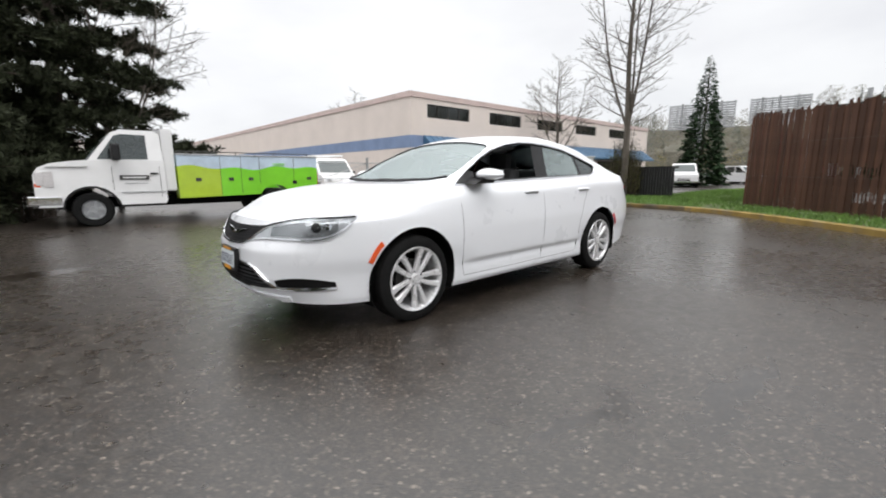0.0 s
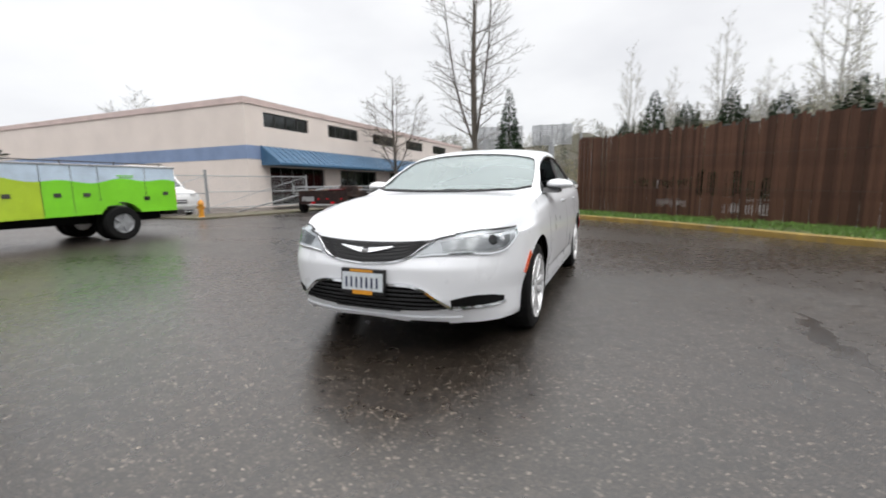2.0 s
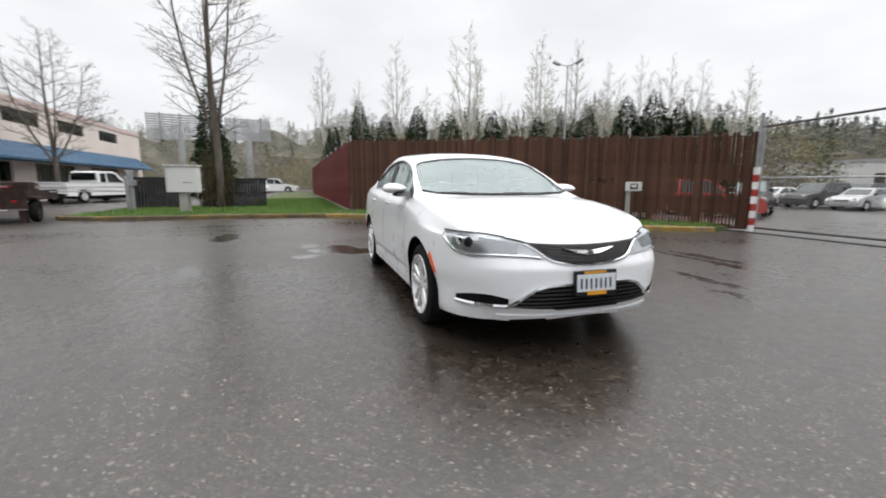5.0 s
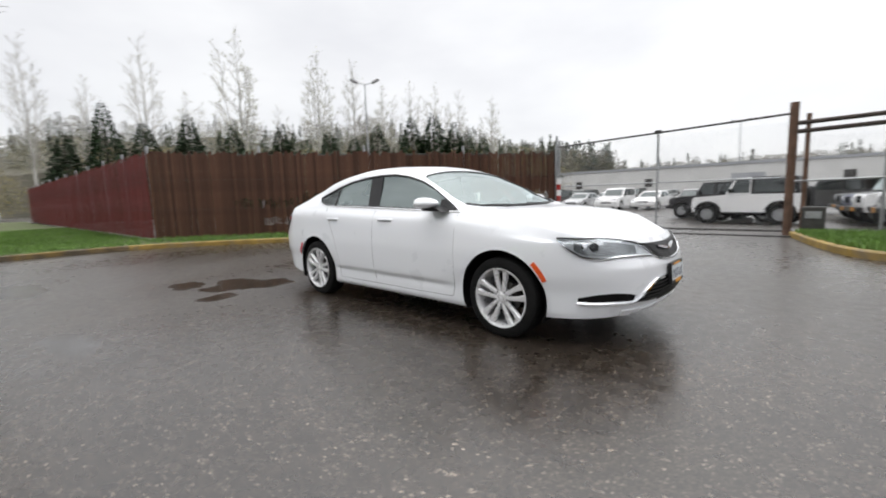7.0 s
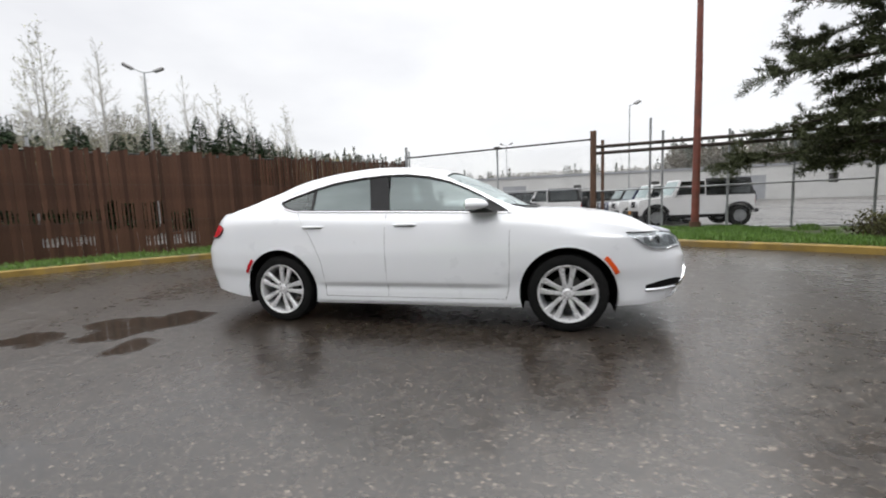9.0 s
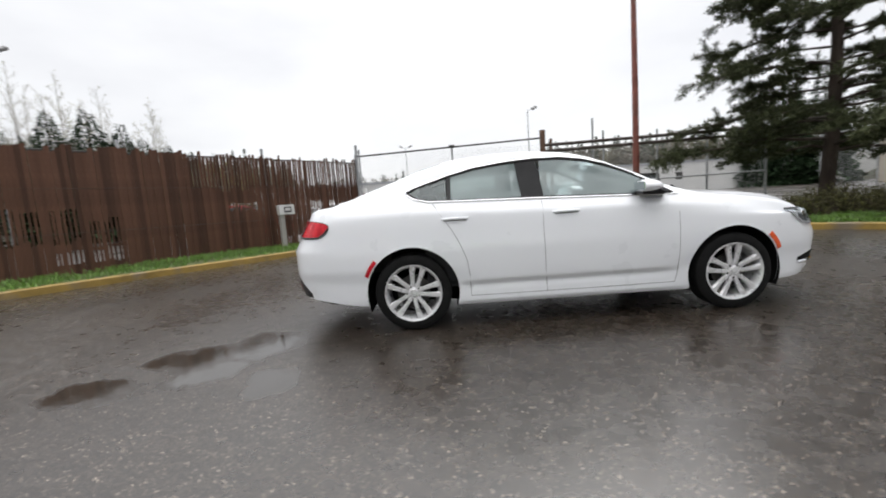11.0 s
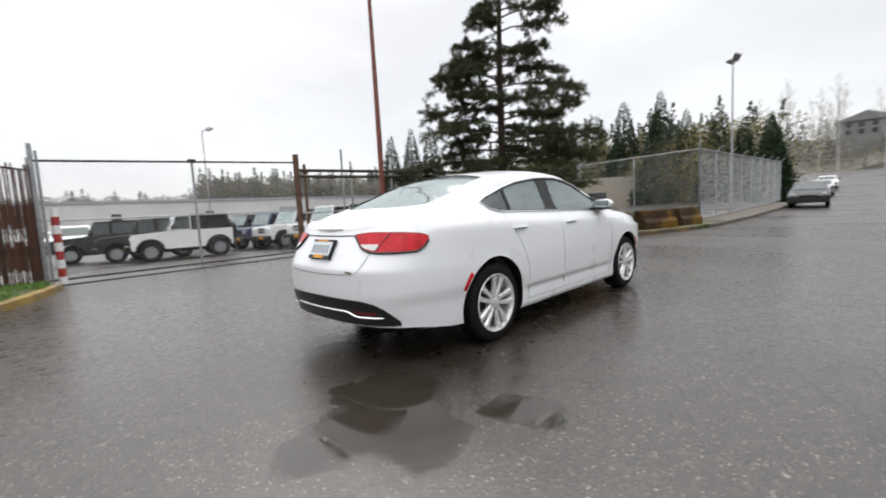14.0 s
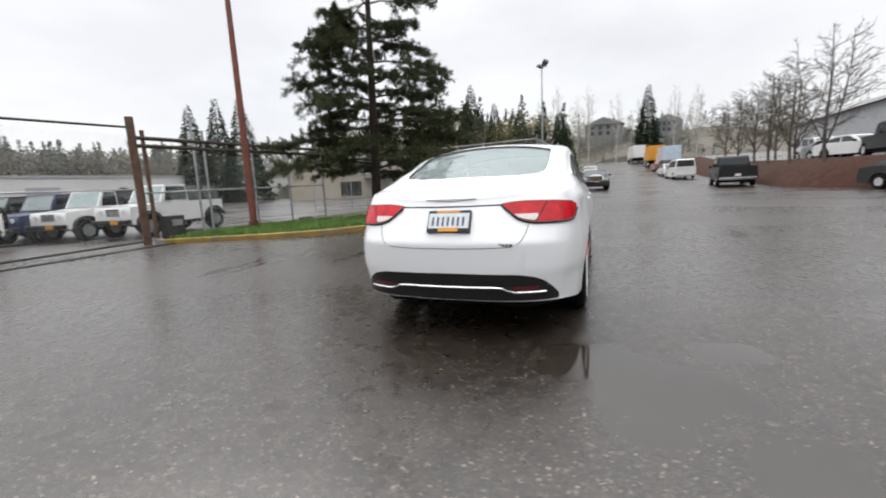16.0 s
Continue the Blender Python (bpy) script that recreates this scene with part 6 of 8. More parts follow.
        bm = bmesh.new()
        extruded(bm, [p for p in hill if p[0] > -0.60] + [(-0.615, meet), (-0.615, 0.58), (0.34, 0.56)], "y", s * 0.62, s * 0.988)
        part("front_locker", bm, YELLOW_GREEN, t, "yellow green locker")
        bm = bmesh.new()
        extruded(bm, [(0.34, 1.60), (-3.26, 1.60)] + [(x, z + 0.001) for x, z in hill[::-1]], "y", s * 0.62, s * 0.985)
        part("sky_band", bm, SKY_WRAP, t, "pale blue cloud print band")
        part("body_rail", boxes((-3.28, 0.36, s * 0.80 - 0.20, s * 0.80 + 0.20, 1.60, 1.635), bevel=0.01), SILVER_PAINT, t)
        for x in (-0.10, -0.86, -1.36, -3.0):
            part("paddle_latch", boxes((x - 0.06, x + 0.06, s * 0.995 - 0.008, s * 0.995 + 0.008, 0.97, 1.05), bevel=0.004), STEEL_DARK, t)
        for x in (-0.618, -1.12, -1.60, -2.55):
            part("locker_seam", boxes((x - 0.004, x + 0.004, s * 0.991 - 0.003, s * 0.991 + 0.003, 0.62 if x > -1.5 else 0.88, 1.59)), STEEL_DARK, t)
        part("fuel_flap", boxes((-2.62, -2.50, s * 0.995 - 0.005, s * 0.995 + 0.005, 0.86, 0.95)), BLACK_PLASTIC, t)
        part("dark_lettering_bar", boxes((-2.30, -1.95, s * 0.9935 - 0.003, s * 0.9935 + 0.003, 1.40, 1.42), (-2.30, -2.0, s * 0.9935 - 0.003, s * 0.9935 + 0.003, 1.365, 1.38)), GREEN_PAINT, t)
        part("tail_lamp", boxes((-3.30, -3.26, s * 0.90 - 0.05, s * 0.90 + 0.05, 0.75, 1.15), bevel=0.01), RED_LENS, t)
    bm = bmesh.new()
    q = [(1.96, -0.82, 1.52), (1.96, 0.82, 1.52), (1.57, 0.76, 2.04), (1.57, -0.76, 2.04)]
    bm.faces.new([bm.verts.new((p[0] + 0.02, p[1], p[2])) for p in q])
    part("windscreen", bm, TRUCK_GLASS, t)
    part("grille", boxes((2.86, 2.90, -0.56, 0.56, 0.78, 1.06), bevel=0.01), STEEL_DARK, t)
    for k in range(3):
        part("grille_bar", boxes((2.90, 2.915, -0.54, 0.54, 0.82 + k * 0.09, 0.85 + k * 0.09), bevel=0.004), CHROME, t)
    part("front_bumper", boxes((2.84, 3.04, -0.98, 0.98, 0.50, 0.70), bevel=0.03), CHROME, t, "dull chrome bumper")
    part("tailgate", boxes((-3.28, -3.22, -0.62, 0.62, 0.60, 1.30), bevel=0.01), GREEN_PAINT, t)
    part("bed_floor", boxes((-3.24, 0.34, -0.62, 0.62, 0.62, 0.72)), STEEL_DARK, t)
    part("chassis", boxes((-3.2, 2.6, -0.42, 0.42, 0.38, 0.60)), DARK_VOID, t)
    part("rear_bumper", boxes((-3.46, -3.28, -0.95, 0.95, 0.48, 0.60), bevel=0.01), STEEL_DARK, t)
    for k in range(4):
        part("ladder_rack_post", rod((-0.1 - k * 1.0, 0.7, 1.63), (-0.1 - k * 1.0, 0.7, 1.72), 0.015), STEEL_DARK, t)
    part("rack_rail", rod((0.3, 0.7, 1.70), (-3.2, 0.7, 1.70), 0.012), STEEL_DARK, t)
    part("tarp_load", boxes((-1.9, -1.1, -0.5, 0.1, 0.72, 1.62), bevel=0.1), BLACK_PLASTIC, t)
    return t


work_truck()


def put(ob, x, y, turn):
    """A first vehicle set down at its place."""
    ob.matrix_basis = pose(x, y, height(x, y), 0, 0, turn)
    return ob


def more(ob, *places):
    for x, y, turn in places:
        copy_thing(ob, pose(x, y, height(x, y), 0, 0, turn))


# off-roaders behind the gate
put(off_roader(WHITE_PAINT, "white four-door off-roader with a black hard top"), 6.4, 14.5, 186)
white2 = put(off_roader(WHITE_PAINT, "white two-door off-roader with a black soft top", 2), 0.75, 17.3, 172)
more(white2, (5.7, 17.3, 190))
put(off_roader(BLUE_PAINT, "dark blue off-roader with a black top"), 5.7, 19.7, 192)
black2 = put(off_roader(BLACK_PAINT, "black two-door off-roader on wet asphalt", 2), 0.0, 19.9, 172)
more(black2, (-1.35, 22.1, 174), (5.2, 22.2, 192))
grey4 = put(off_roader(GREY_PAINT, "dark grey four-door off-roader"), -12.3, 21.4, 300)
more(grey4, (3.2, 27.0, 180))
# rows of stock cars in the far lot
lot = "cars in the far lot"
w_sal = put(parked_car("parked_car", WHITE_PAINT, "white saloon car in the far lot", "car", "saloon", lot), -7.5, 33.0, 268)
s_sal = put(parked_car("parked_car", SILVER_PAINT, "silver saloon car in the far lot", "car", "saloon", lot), -13.4, 33.0, 270)
g_suv = put(parked_car("parked_suv", GREY_PAINT, "dark grey estate car in the far lot", "car", "suv", lot), -15.2, 36.0, 270)
w_suv = put(parked_car("parked_suv", WHITE_PAINT, "white estate car in the far lot", "car", "suv", lot), -10.4, 33.0, 270)
put(parked_car("parked_suv", RED_PAINT, "red estate car parked behind the slatted fence", "car", "suv", lot), -11.0, 16.6, 40)
b_sal = put(parked_car("parked_car", BLACK_PAINT, "black saloon car in the far lot", "car", "saloon", lot), -4.6, 33.0, 270)
more(w_sal, (-19.0, 33, 270), (-16.2, 46, 270), (-7.6, 46, 268), (1.2, 33, 272), (4.0, 46, 270), (-30, 46, 270), (-24.6, 60, 270), (-2, 60, 270))
more(s_sal, (-22.0, 33, 270), (-10.5, 46, 272), (-1.8, 46, 270), (-27.4, 46, 270), (-13, 60, 268), (9.5, 46, 270))
more(g_suv, (-16.2, 33, 268), (-13.4, 46, 270), (-4.8, 46, 270), (-19.0, 46, 270), (-8, 60, 272), (12.4, 46, 270))
more(w_suv, (-1.6, 33, 270), (-24.6, 46, 270), (6.8, 46, 270), (-19, 60, 270), (3.4, 60, 270))
more(b_sal, (-25.0, 33, 270), (-22, 46, 270), (1.1, 46, 270), (-29, 60, 270), (15, 46, 270))
# vehicles on and beside the road ahead
put(parked_car("parked_car", BLACK_PAINT, "black saloon car parked along the road fence", "car", "saloon"), 28.4, -0.75, 183)
more(s_sal, (47.0, -0.2, 183))
more(w_sal, (58.0, 0.0, 183), (52.5, -8.9, 2))
pick_black = put(parked_car("pickup_truck", BLACK_PAINT, "black pickup truck with a chrome rear bumper", "pickup", "pickup"), 27.0, -9.0, -7)
put(parked_car("white_van", WHITE_PAINT, "white van parked beside the road", "van", "van"), 45.5, -9.0, 3)
more(g_suv, (57.5, -9.4, 2))
more(b_sal, (17.4, -13.6, 203))
put(parked_car("parked_car", RED_PAINT, "small red car beside the road", "car", "saloon"), 63.0, -9.2, 2)
# vehicles by the cream building
pick = put(parked_car("pickup_truck", WHITE_PAINT, "white pickup truck beside the cream building", "pickup", "pickup"), -26.6, -14.0, 160)
more(pick, (-34.5, -9.4, 20))
work_van = put(parked_car("work_van", WHITE_PAINT, "white work van with a roof rack beside the cream building", "van", "van"), -7.5, -17.6, 80)
for s in (1, -1):
    part("rack_rail", rod((-2.1, s * 0.72, 2.10), (0.2, s * 0.72, 2.10), 0.03), WHITE_PAINT, work_van)
for x in (-2.0, -1.0, 0.0):
    part("rack_bar", rod((x, -0.78, 2.10), (x, 0.78, 2.10), 0.025), WHITE_PAINT, work_van)
    for s in (1, -1):
        part("rack_foot", rod((x, s * 0.70, 1.90), (x, s * 0.72, 2.10), 0.02), WHITE_PAINT, work_van)
more(w_suv, (-46, -8, 70), (-52, -5, 80))
more(s_sal, (-49, -10, 80))
for x, y, turn, paint, label in ((74, -9.6, 2, ORANGE_PAINT, "orange yellow box lorry beside the road"), (66, -10.6, 2, SKY_WRAP, "pale blue box lorry beside the road"), (88, -8.0, 6, WHITE_PAINT, "white box lorry up the road")):
    lorry = thing("box_lorry", label, "lorry", (x, y, height(x, y)), turn)
    part("cargo_box", boxes((-3.2, 1.4, -1.15, 1.15, 0.9, 3.2), bevel=0.04), paint, lorry)
    part("cab", boxes((1.5, 3.3, -1.05, 1.05, 0.6, 2.4), bevel=0.12), WHITE_PAINT, lorry)
    part("cab_window", boxes((3.28, 3.32, -0.85, 0.85, 1.5, 2.15)), DARK_GLASS, lorry)
    part("chassis", boxes((-3.2, 3.0, -0.5, 0.5, 0.5, 0.9)), DARK_VOID, lorry)
    part("rear_door", boxes((-3.23, -3.2, -1.05, 1.05, 1.0, 3.1)), paint, lorry)
    for wx in (-1.8, 2.4):
        for s in (1, -1):
            road_wheel(lorry, wx, s * 0.95, 0.45, 0.26)


def flat_trailer():
    t = thing("flatbed_trailer", "dark rusty flatbed trailer with junk on its deck", "trailer", (-10.3, -10.45, 0), 12.0)
    # local x points to the rear end that faces the lot
    part("deck", boxes((-3.2, 0.0, -1.12, 1.12, 0.62, 0.72)), TRAILER_DARK, t)
    part("rear_board", boxes((-0.02, 0.03, -1.12, 1.12, 0.40, 0.98)), TRAILER_DARK, t)
    for s in (1, -1):
        part("side_board", boxes((-3.2, -0.02, s * 1.10 - 0.02, s * 1.10 + 0.02, 0.72, 0.92)), TRAILER_DARK, t)
        part("tail_lamp", boxes((0.03, 0.05, s * 0.45 - 0.09, s * 0.45 + 0.09, 0.42, 0.50)), RED_LENS, t)
        road_wheel(t, -0.45, s * 1.16, 0.33, 0.2, TRAILER_DARK)
        part("mudguard", boxes((-0.85, -0.05, s * 1.18 - 0.14, s * 1.18 + 0.14, 0.70, 0.74), bevel=0.01), TRAILER_DARK, t)
    part("sign_board", boxes((0.035, 0.05, -0.95, -0.40, 0.52, 0.72)), SILVER_PAINT, t, "pale board without writing")
    for y in (-0.85, -0.2, 0.2, 0.85):
        part("marker_light", boxes((0.031, 0.046, y - 0.05, y + 0.05, 0.60, 0.64)), RED_LENS, t)
    for y in (-0.8, 0.75):
        part("spare_tyre", spun([(0.16, -0.09), (0.30, -0.10), (0.33, -0.05), (0.33, 0.05), (0.30, 0.10), (0.16, 0.09), (0.16, -0.09)], "z", 20), RUBBER, t, smooth=True).location = (-1.9, y * 0.6, 0.84)
    part("bumper_bar", rod((0.05, -0.7, 0.36), (0.05, 0.7, 0.36), 0.03), GALVANISED, t)
    part("drawbar", boxes((-4.6, -3.2, -0.06, 0.06, 0.52, 0.62)), TRAILER_DARK, t)
    for x, y, z, m in ((-0.9, 0.3, 0.25, DARK_RED), (-1.5, -0.4, 0.20, TRAILER_DARK), (-2.2, 0.5, 0.34, RUSTY), (-0.6, -0.5, 0.22, RUSTY), (-2.6, -0.5, 0.30, BLACK_PLASTIC), (-1.4, 0.6, 0.38, TRAILER_DARK)):
        part("scrap_piece", boxes((x - 0.4, x + 0.4, y - 0.3, y + 0.3, 0.72, 0.80 + z), bevel=0.05), m, t)
    part("wheel_chock", boxes((-0.2, 0.0, 0.9, 1.05, 0.0, 0.36)), TRAILER_DARK, t)
    return t


flat_trailer()


# ---- gate, poles and street furniture ----
def sliding_gate():
    g = thing("sliding_gate", "closed chain-link sliding gate on a low rail", "gate", kind="structure")
    a, b = GATE_LEFT, GATE_RIGHT
    za, zb = height(*a), height(*b)
    for s, tall, r in ((0.0, 3.15, 0.045), (0.015, 3.0, 0.03), (1.0, 3.25, 0.095), (1.045, 2.95, 0.05)):
        x, y = lerp(a, b, s)
        part("gate_post", rod((x, y, za - 0.2), (x, y, za + tall), r), RUSTY if s > 0.9 else GALVANISED, g)
    part("top_rail", rod((*a, za + 2.78), (*b, zb + 3.0), 0.028), STEEL_DARK, g)
    x, y = lerp(a, b, 0.51)
    part("middle_post", rod((x, y, za), (x, y, za + 2.9), 0.032), GALVANISED, g)
    part("roller", boxes((x - 0.10, x + 0.10, y - 0.05, y + 0.05, za + 2.86, za + 2.96), bevel=0.02), STEEL_DARK, g)
    part("bottom_rail", rod((*a, za + 0.10), (*b, zb + 0.10), 0.028), STEEL_DARK, g)
    part("middle_rail", rod((*a, za + 1.45), (*b, zb + 1.45), 0.02), GALVANISED, g)
    part("chain_link", chain_link(a, b, za + 0.10, zb + 0.10, 2.70, 0.085, 0.0014), GALVANISED, g)
    part("ground_track", boxes((-0.5, 0.5, -0.06, 0.06, 0.0, 0.03)), STEEL_DARK, g).matrix_basis = pose((a[0] + b[0]) / 2, a[1] - 0.55, za + 0.01) @ Matrix.Diagonal((8.5, 1, 1, 1))
    # cantilever arm past the gate post
    for z in (2.55, 2.75):
        part("cantilever_rail", rod((b[0], b[1], zb + z), (9.6, 9.6, zb + z + 0.05), 0.052), DARK_RUST, g)
    part("lower_rail", rod((b[0], b[1], zb + 1.35), (9.6, 9.6, zb + 1.4), 0.025), GALVANISED, g)
    part("foot_rail", rod((b[0], b[1], zb + 0.12), (9.6, 9.6, zb + 0.15), 0.025), GALVANISED, g)
    part("wing_link", chain_link((b[0], b[1]), (9.6, 9.6), zb + 0.1, zb + 0.1, 2.3, 0.085, 0.0014), GALVANISED, g)
    for x, y, tall in ((4.1, 10.0, 3.5), (4.45, 10.0, 3.1), (6.2, 9.9, 3.0), (7.8, 9.8, 3.0), (9.6, 9.6, 3.1)):
        part("wing_post", rod((x, y, height(x, y) - 0.1), (x, y, height(x, y) + tall), 0.035), GALVANISED, g)
    return g


sliding_gate()
bm = bmesh.new()
box(bm, -0.22, 0.22, -0.18, 0.18, 0.12, 0.72, bevel=0.02)
motor = single("gate_motor", bm, STEEL_DARK, "dark gate motor cabinet on a concrete pad", "gate motor", (2.95, 9.75, height(2.95, 9.75)))
part("pad", boxes((-0.35, 0.35, -0.3, 0.3, -0.1, 0.12)), CONCRETE, motor)
part("vent", boxes((-0.15, 0.15, -0.19, -0.18, 0.45, 0.62)), GALVANISED, motor)


def striped_post():
    p = thing("striped_post", "red and white striped bollard beside the gate", "bollard", (-3.55, 9.55, height(-3.5, 9.5)))
    for k in range(9):
        part("band", rod((0, 0, k * 0.19), (0, 0, k * 0.19 + 0.189), 0.075), RED_PAINT if k % 2 else WHITE_PAINT, p)
    return p


striped_post()


def keypad_post():
    p = thing("keypad_post", "white steel gate keypad post on the verge", "keypad post", (-5.46, 7.15, 0.05), -48.0)
    part("post", boxes((-0.06, 0.06, -0.06, 0.06, -0.05, 1.12), bevel=0.006), CONCRETE, p)
    part("hood", boxes((-0.08, 0.10, -0.08, 0.34, 0.92, 1.18), bevel=0.01), WHITE_WALL, p)
    part("keypad", boxes((0.10, 0.112, 0.05, 0.25, 0.97, 1.13)), BLACK_PLASTIC, p)
    part("sticker", boxes((0.113, 0.116, 0.08, 0.22, 1.02, 1.10)), CLEAR_LENS, p)
    return p


keypad_post()


def lamp_pole(x, y, tall, heads, material, label, turn=0.0, r=0.07):
    p = thing("lamp_pole", label, "lamp pole", (x, y, height(x, y)), turn, group="lot lamp poles")
    part("pole", tube(bmesh.new(), [(0, 0, -0.2), (0, 0, tall * 0.5), (0, 0, tall)], [r, r * 0.8, r * 0.55], 10), material, p)
    for k in heads:
        arm = part("arm", rod((0, 0, tall - 0.05), (k * 0.55, 0, tall + 0.12), 0.03, sides=6), material, p)
        bm = bmesh.new()
        box(bm, -0.26, 0.26, -0.19, 0.19, -0.07, 0.07, bevel=0.03)
        bm.transform(pose(k * 0.72, 0.06, tall + 0.22, 25, -28 * k, 0))
        part("floodlight", bm, ROOF_GREY, p)
    return p


lamp_pole(-20.9, 15.1, 9.2, (-1, 1), GALVANISED, "twin floodlight pole over the fenced lot", 50)
lamp_pole(7.5, 36.2, 9.1, (1,), GALVANISED, "floodlight pole in the off-roader lot", 20)
lamp_pole(27.6, 2.9, 8.8, (-1, 0.3), GALVANISED, "floodlight pole behind the road fence", 30)
lamp_pole(-6.0, 62.0, 9.5, (-1, 1), GALVANISED, "distant floodlight pole in the far lot", 10)
red_pole = thing("rusty_pole", "tall rust-red steel pole on the grass island", "pole", (5.13, 9.1, 0.0))
part("shaft", tube(bmesh.new(), [(0, 0, -0.1), (0.0, 0, 4), (-0.02, 0.02, 9.2)], [0.105, 0.09, 0.06], 12), surface("rust_red_paint", (0.19, 0.055, 0.038), 0.6, 0.0, 0.25, 4, 40, 0.2, dirt=(0.10, 0.05, 0.035)), red_pole, smooth=True)
part("base_collar", rod((0, 0, 0), (0, 0, 0.25), 0.15), RUSTY, red_pole)
part("luminaire", boxes((-0.2, 0.2, -0.12, 0.12, 9.15, 9.35), bevel=0.04), STEEL_DARK, red_pole)


def road_fence():
    """Galvanised chain-link fence that turns a corner and runs along the road."""
    f = thing("chain_link_fence", "tall galvanised chain-link fence along the road", "fence", kind="structure")
    corner, back, far = (15.66, 1.75), (16.2, 15.0), (36.0, 1.45)
    runs = ((corner, back, 5), (corner, far, 8))
    for a, b, n in runs:
        za, zb = height(*a) + 0.1, height(*b) + 0.1
        for i in range(n + 1):
            x, y = lerp(a, b, i / n)
            z = height(x, y) + 0.1
            part("post", rod((x, y, z - 0.3), (x, y, z + 2.92 + (0.18 if i == 0 else 0)), 0.045 if i == 0 else 0.032), GALVANISED, f)
            if a == corner and b == far and i:
                part("outrigger", rod((x, y, z + 2.9), (x - 0.05, y - 0.28, z + 3.15), 0.02, sides=5), GALVANISED, f)
        part("top_rail", rod((*a, za + 2.9), (*b, zb + 2.9), 0.024), GALVANISED, f)
        part("chain_link", chain_link(a, b, za, zb, 2.88, 0.07, 0.0019), GALVANISED, f)
        part("bottom_rail", rod((*a, za + 0.06), (*b, zb + 0.06), 0.018), GALVANISED, f)
    return f


road_fence()


def yellow_block(x, y, turn, wide=1.75, label="stained yellow concrete barrier block on the island", material=None):
    b = thing("concrete_barrier", label, "barrier", (x, y, 0.11), turn, group="yellow barrier blocks")
    bm = bmesh.new()
    extruded(bm, [(-0.30, 0), (-0.30, 0.22), (-0.20, 0.34), (-0.17, 0.60), (0.17, 0.60), (0.20, 0.34), (0.30, 0.22), (0.30, 0)], "x", -wide / 2, wide / 2)
    bmesh.ops.bevel(bm, geom=[e for e in bm.edges if e.calc_face_angle(0) > 0.5], offset=0.025, segments=2, affect="EDGES")
    part("block", bm, material or YELLOW_BLOCK, b)
    for s in (-1, 1):
        part("lifting_eye", rod((s * wide * 0.3, -0.04, 0.60), (s * wide * 0.3, 0.04, 0.64), 0.015, sides=6), RUSTY, b)
    return b


for x, y, turn, wide in ((8.85, 3.0, -38, 1.85), (10.85, 1.90, -22, 1.45), (12.70, 1.50, -12, 1.35)):
    if x < 9:
        yellow_block(x, y, turn, wide)
    else:
        yellow_block(x, y, turn, wide, "grimy brown concrete barrier block with yellow remnants", DARK_BLOCK)

# ---- west side: utility cabinet, screens, barrier gates, billboards ----
cab = thing("utility_cabinet", "white utility cabinet on a post", "cabinet", (-12.47, -5.84, 0.11), -8.0)
part("cabinet", boxes((-0.20, 0.20, -0.50, 0.50, 0.72, 1.62), bevel=0.02), WHITE_WALL, cab)
part("roof_lip", boxes((-0.24, 0.24, -0.54, 0.54, 1.62, 1.66), bevel=0.01), WHITE_WALL, cab)
part("pedestal", boxes((-0.14, 0.14, -0.14, 0.14, 0.0, 0.72)), CONCRETE, cab)
part("vent_slot", boxes((0.201, 0.206, 0.05, 0.35, 1.05, 1.07)), STEEL_DARK, cab)
part("door_seam", boxes((0.201, 0.205, -0.46, -0.455, 0.76, 1.58)), STEEL_DARK, cab)
for x, y, w in ((-15.4, -7.45, 1.9), (-15.7, -4.2, 1.75)):
    scr = thing("bin_screen", "dark green slatted bin screen on the verge", "screen", (x, y, 0.1), 98, group="bin screens")
    n = int(w / 0.11)
    for k in range(n):
        part("slat", boxes((-w / 2 + k * 0.11, -w / 2 + k * 0.11 + 0.10, -0.02, 0.02, 0.03, 1.28)), BLACK_PLASTIC, scr)
    part("top_rail", boxes((-w / 2 - 0.03, w / 2 + 0.03, 0.021, 0.06, 1.20, 1.28)), STEEL_DARK, scr)
    part("side_leaf", boxes((-w / 2, -w / 2 + 0.04, 0.06, 1.2, 0.03, 1.26)), BLACK_PLASTIC, scr)
post = thing("gate_pillar", "galvanised barrier pillar with a bracket", "pillar", (-13.9, -7.9, 0.1))
part("tube", rod((0, 0, -0.1), (0, 0, 1.45), 0.09), GALVANISED, post)
part("bracket", boxes((-0.12, 0.12, -0.16, 0.16, 0.95, 1.15), bevel=0.01), GALVANISED, post)
part("cap", boxes((-0.11, 0.11, -0.11, 0.11, 1.45, 1.50), bevel=0.02), GALVANISED, post)


def pipe_gate(a, b, z0, z1, label):
    g = thing("pipe_gate", label, "gate", (*a, 0), math.degrees(math.atan2(b[1] - a[1], b[0] - a[0])))
    L = math.dist(a, b)
    part("hinge_post", rod((0, 0, -0.1), (0, 0, z1 + 0.25), 0.06), GALVANISED, g)
    part("end_post", rod((L, 0, -0.1 if z0 < 0.6 else z0), (L, 0, z1 + 0.1), 0.045), GALVANISED, g)
    for z in (z0, (z0 + z1) / 2, z1):
        part("rail", rod((0, 0, z), (L, 0, z), 0.019), GALVANISED, g)
    part("brace", rod((0, 0, z0), (L, 0, z1), 0.014), GALVANISED, g)
    part("chain_link", chain_link((0, 0), (L, 0), z0, z0, z1 - z0, 0.09), GALVANISED, g)
    return g


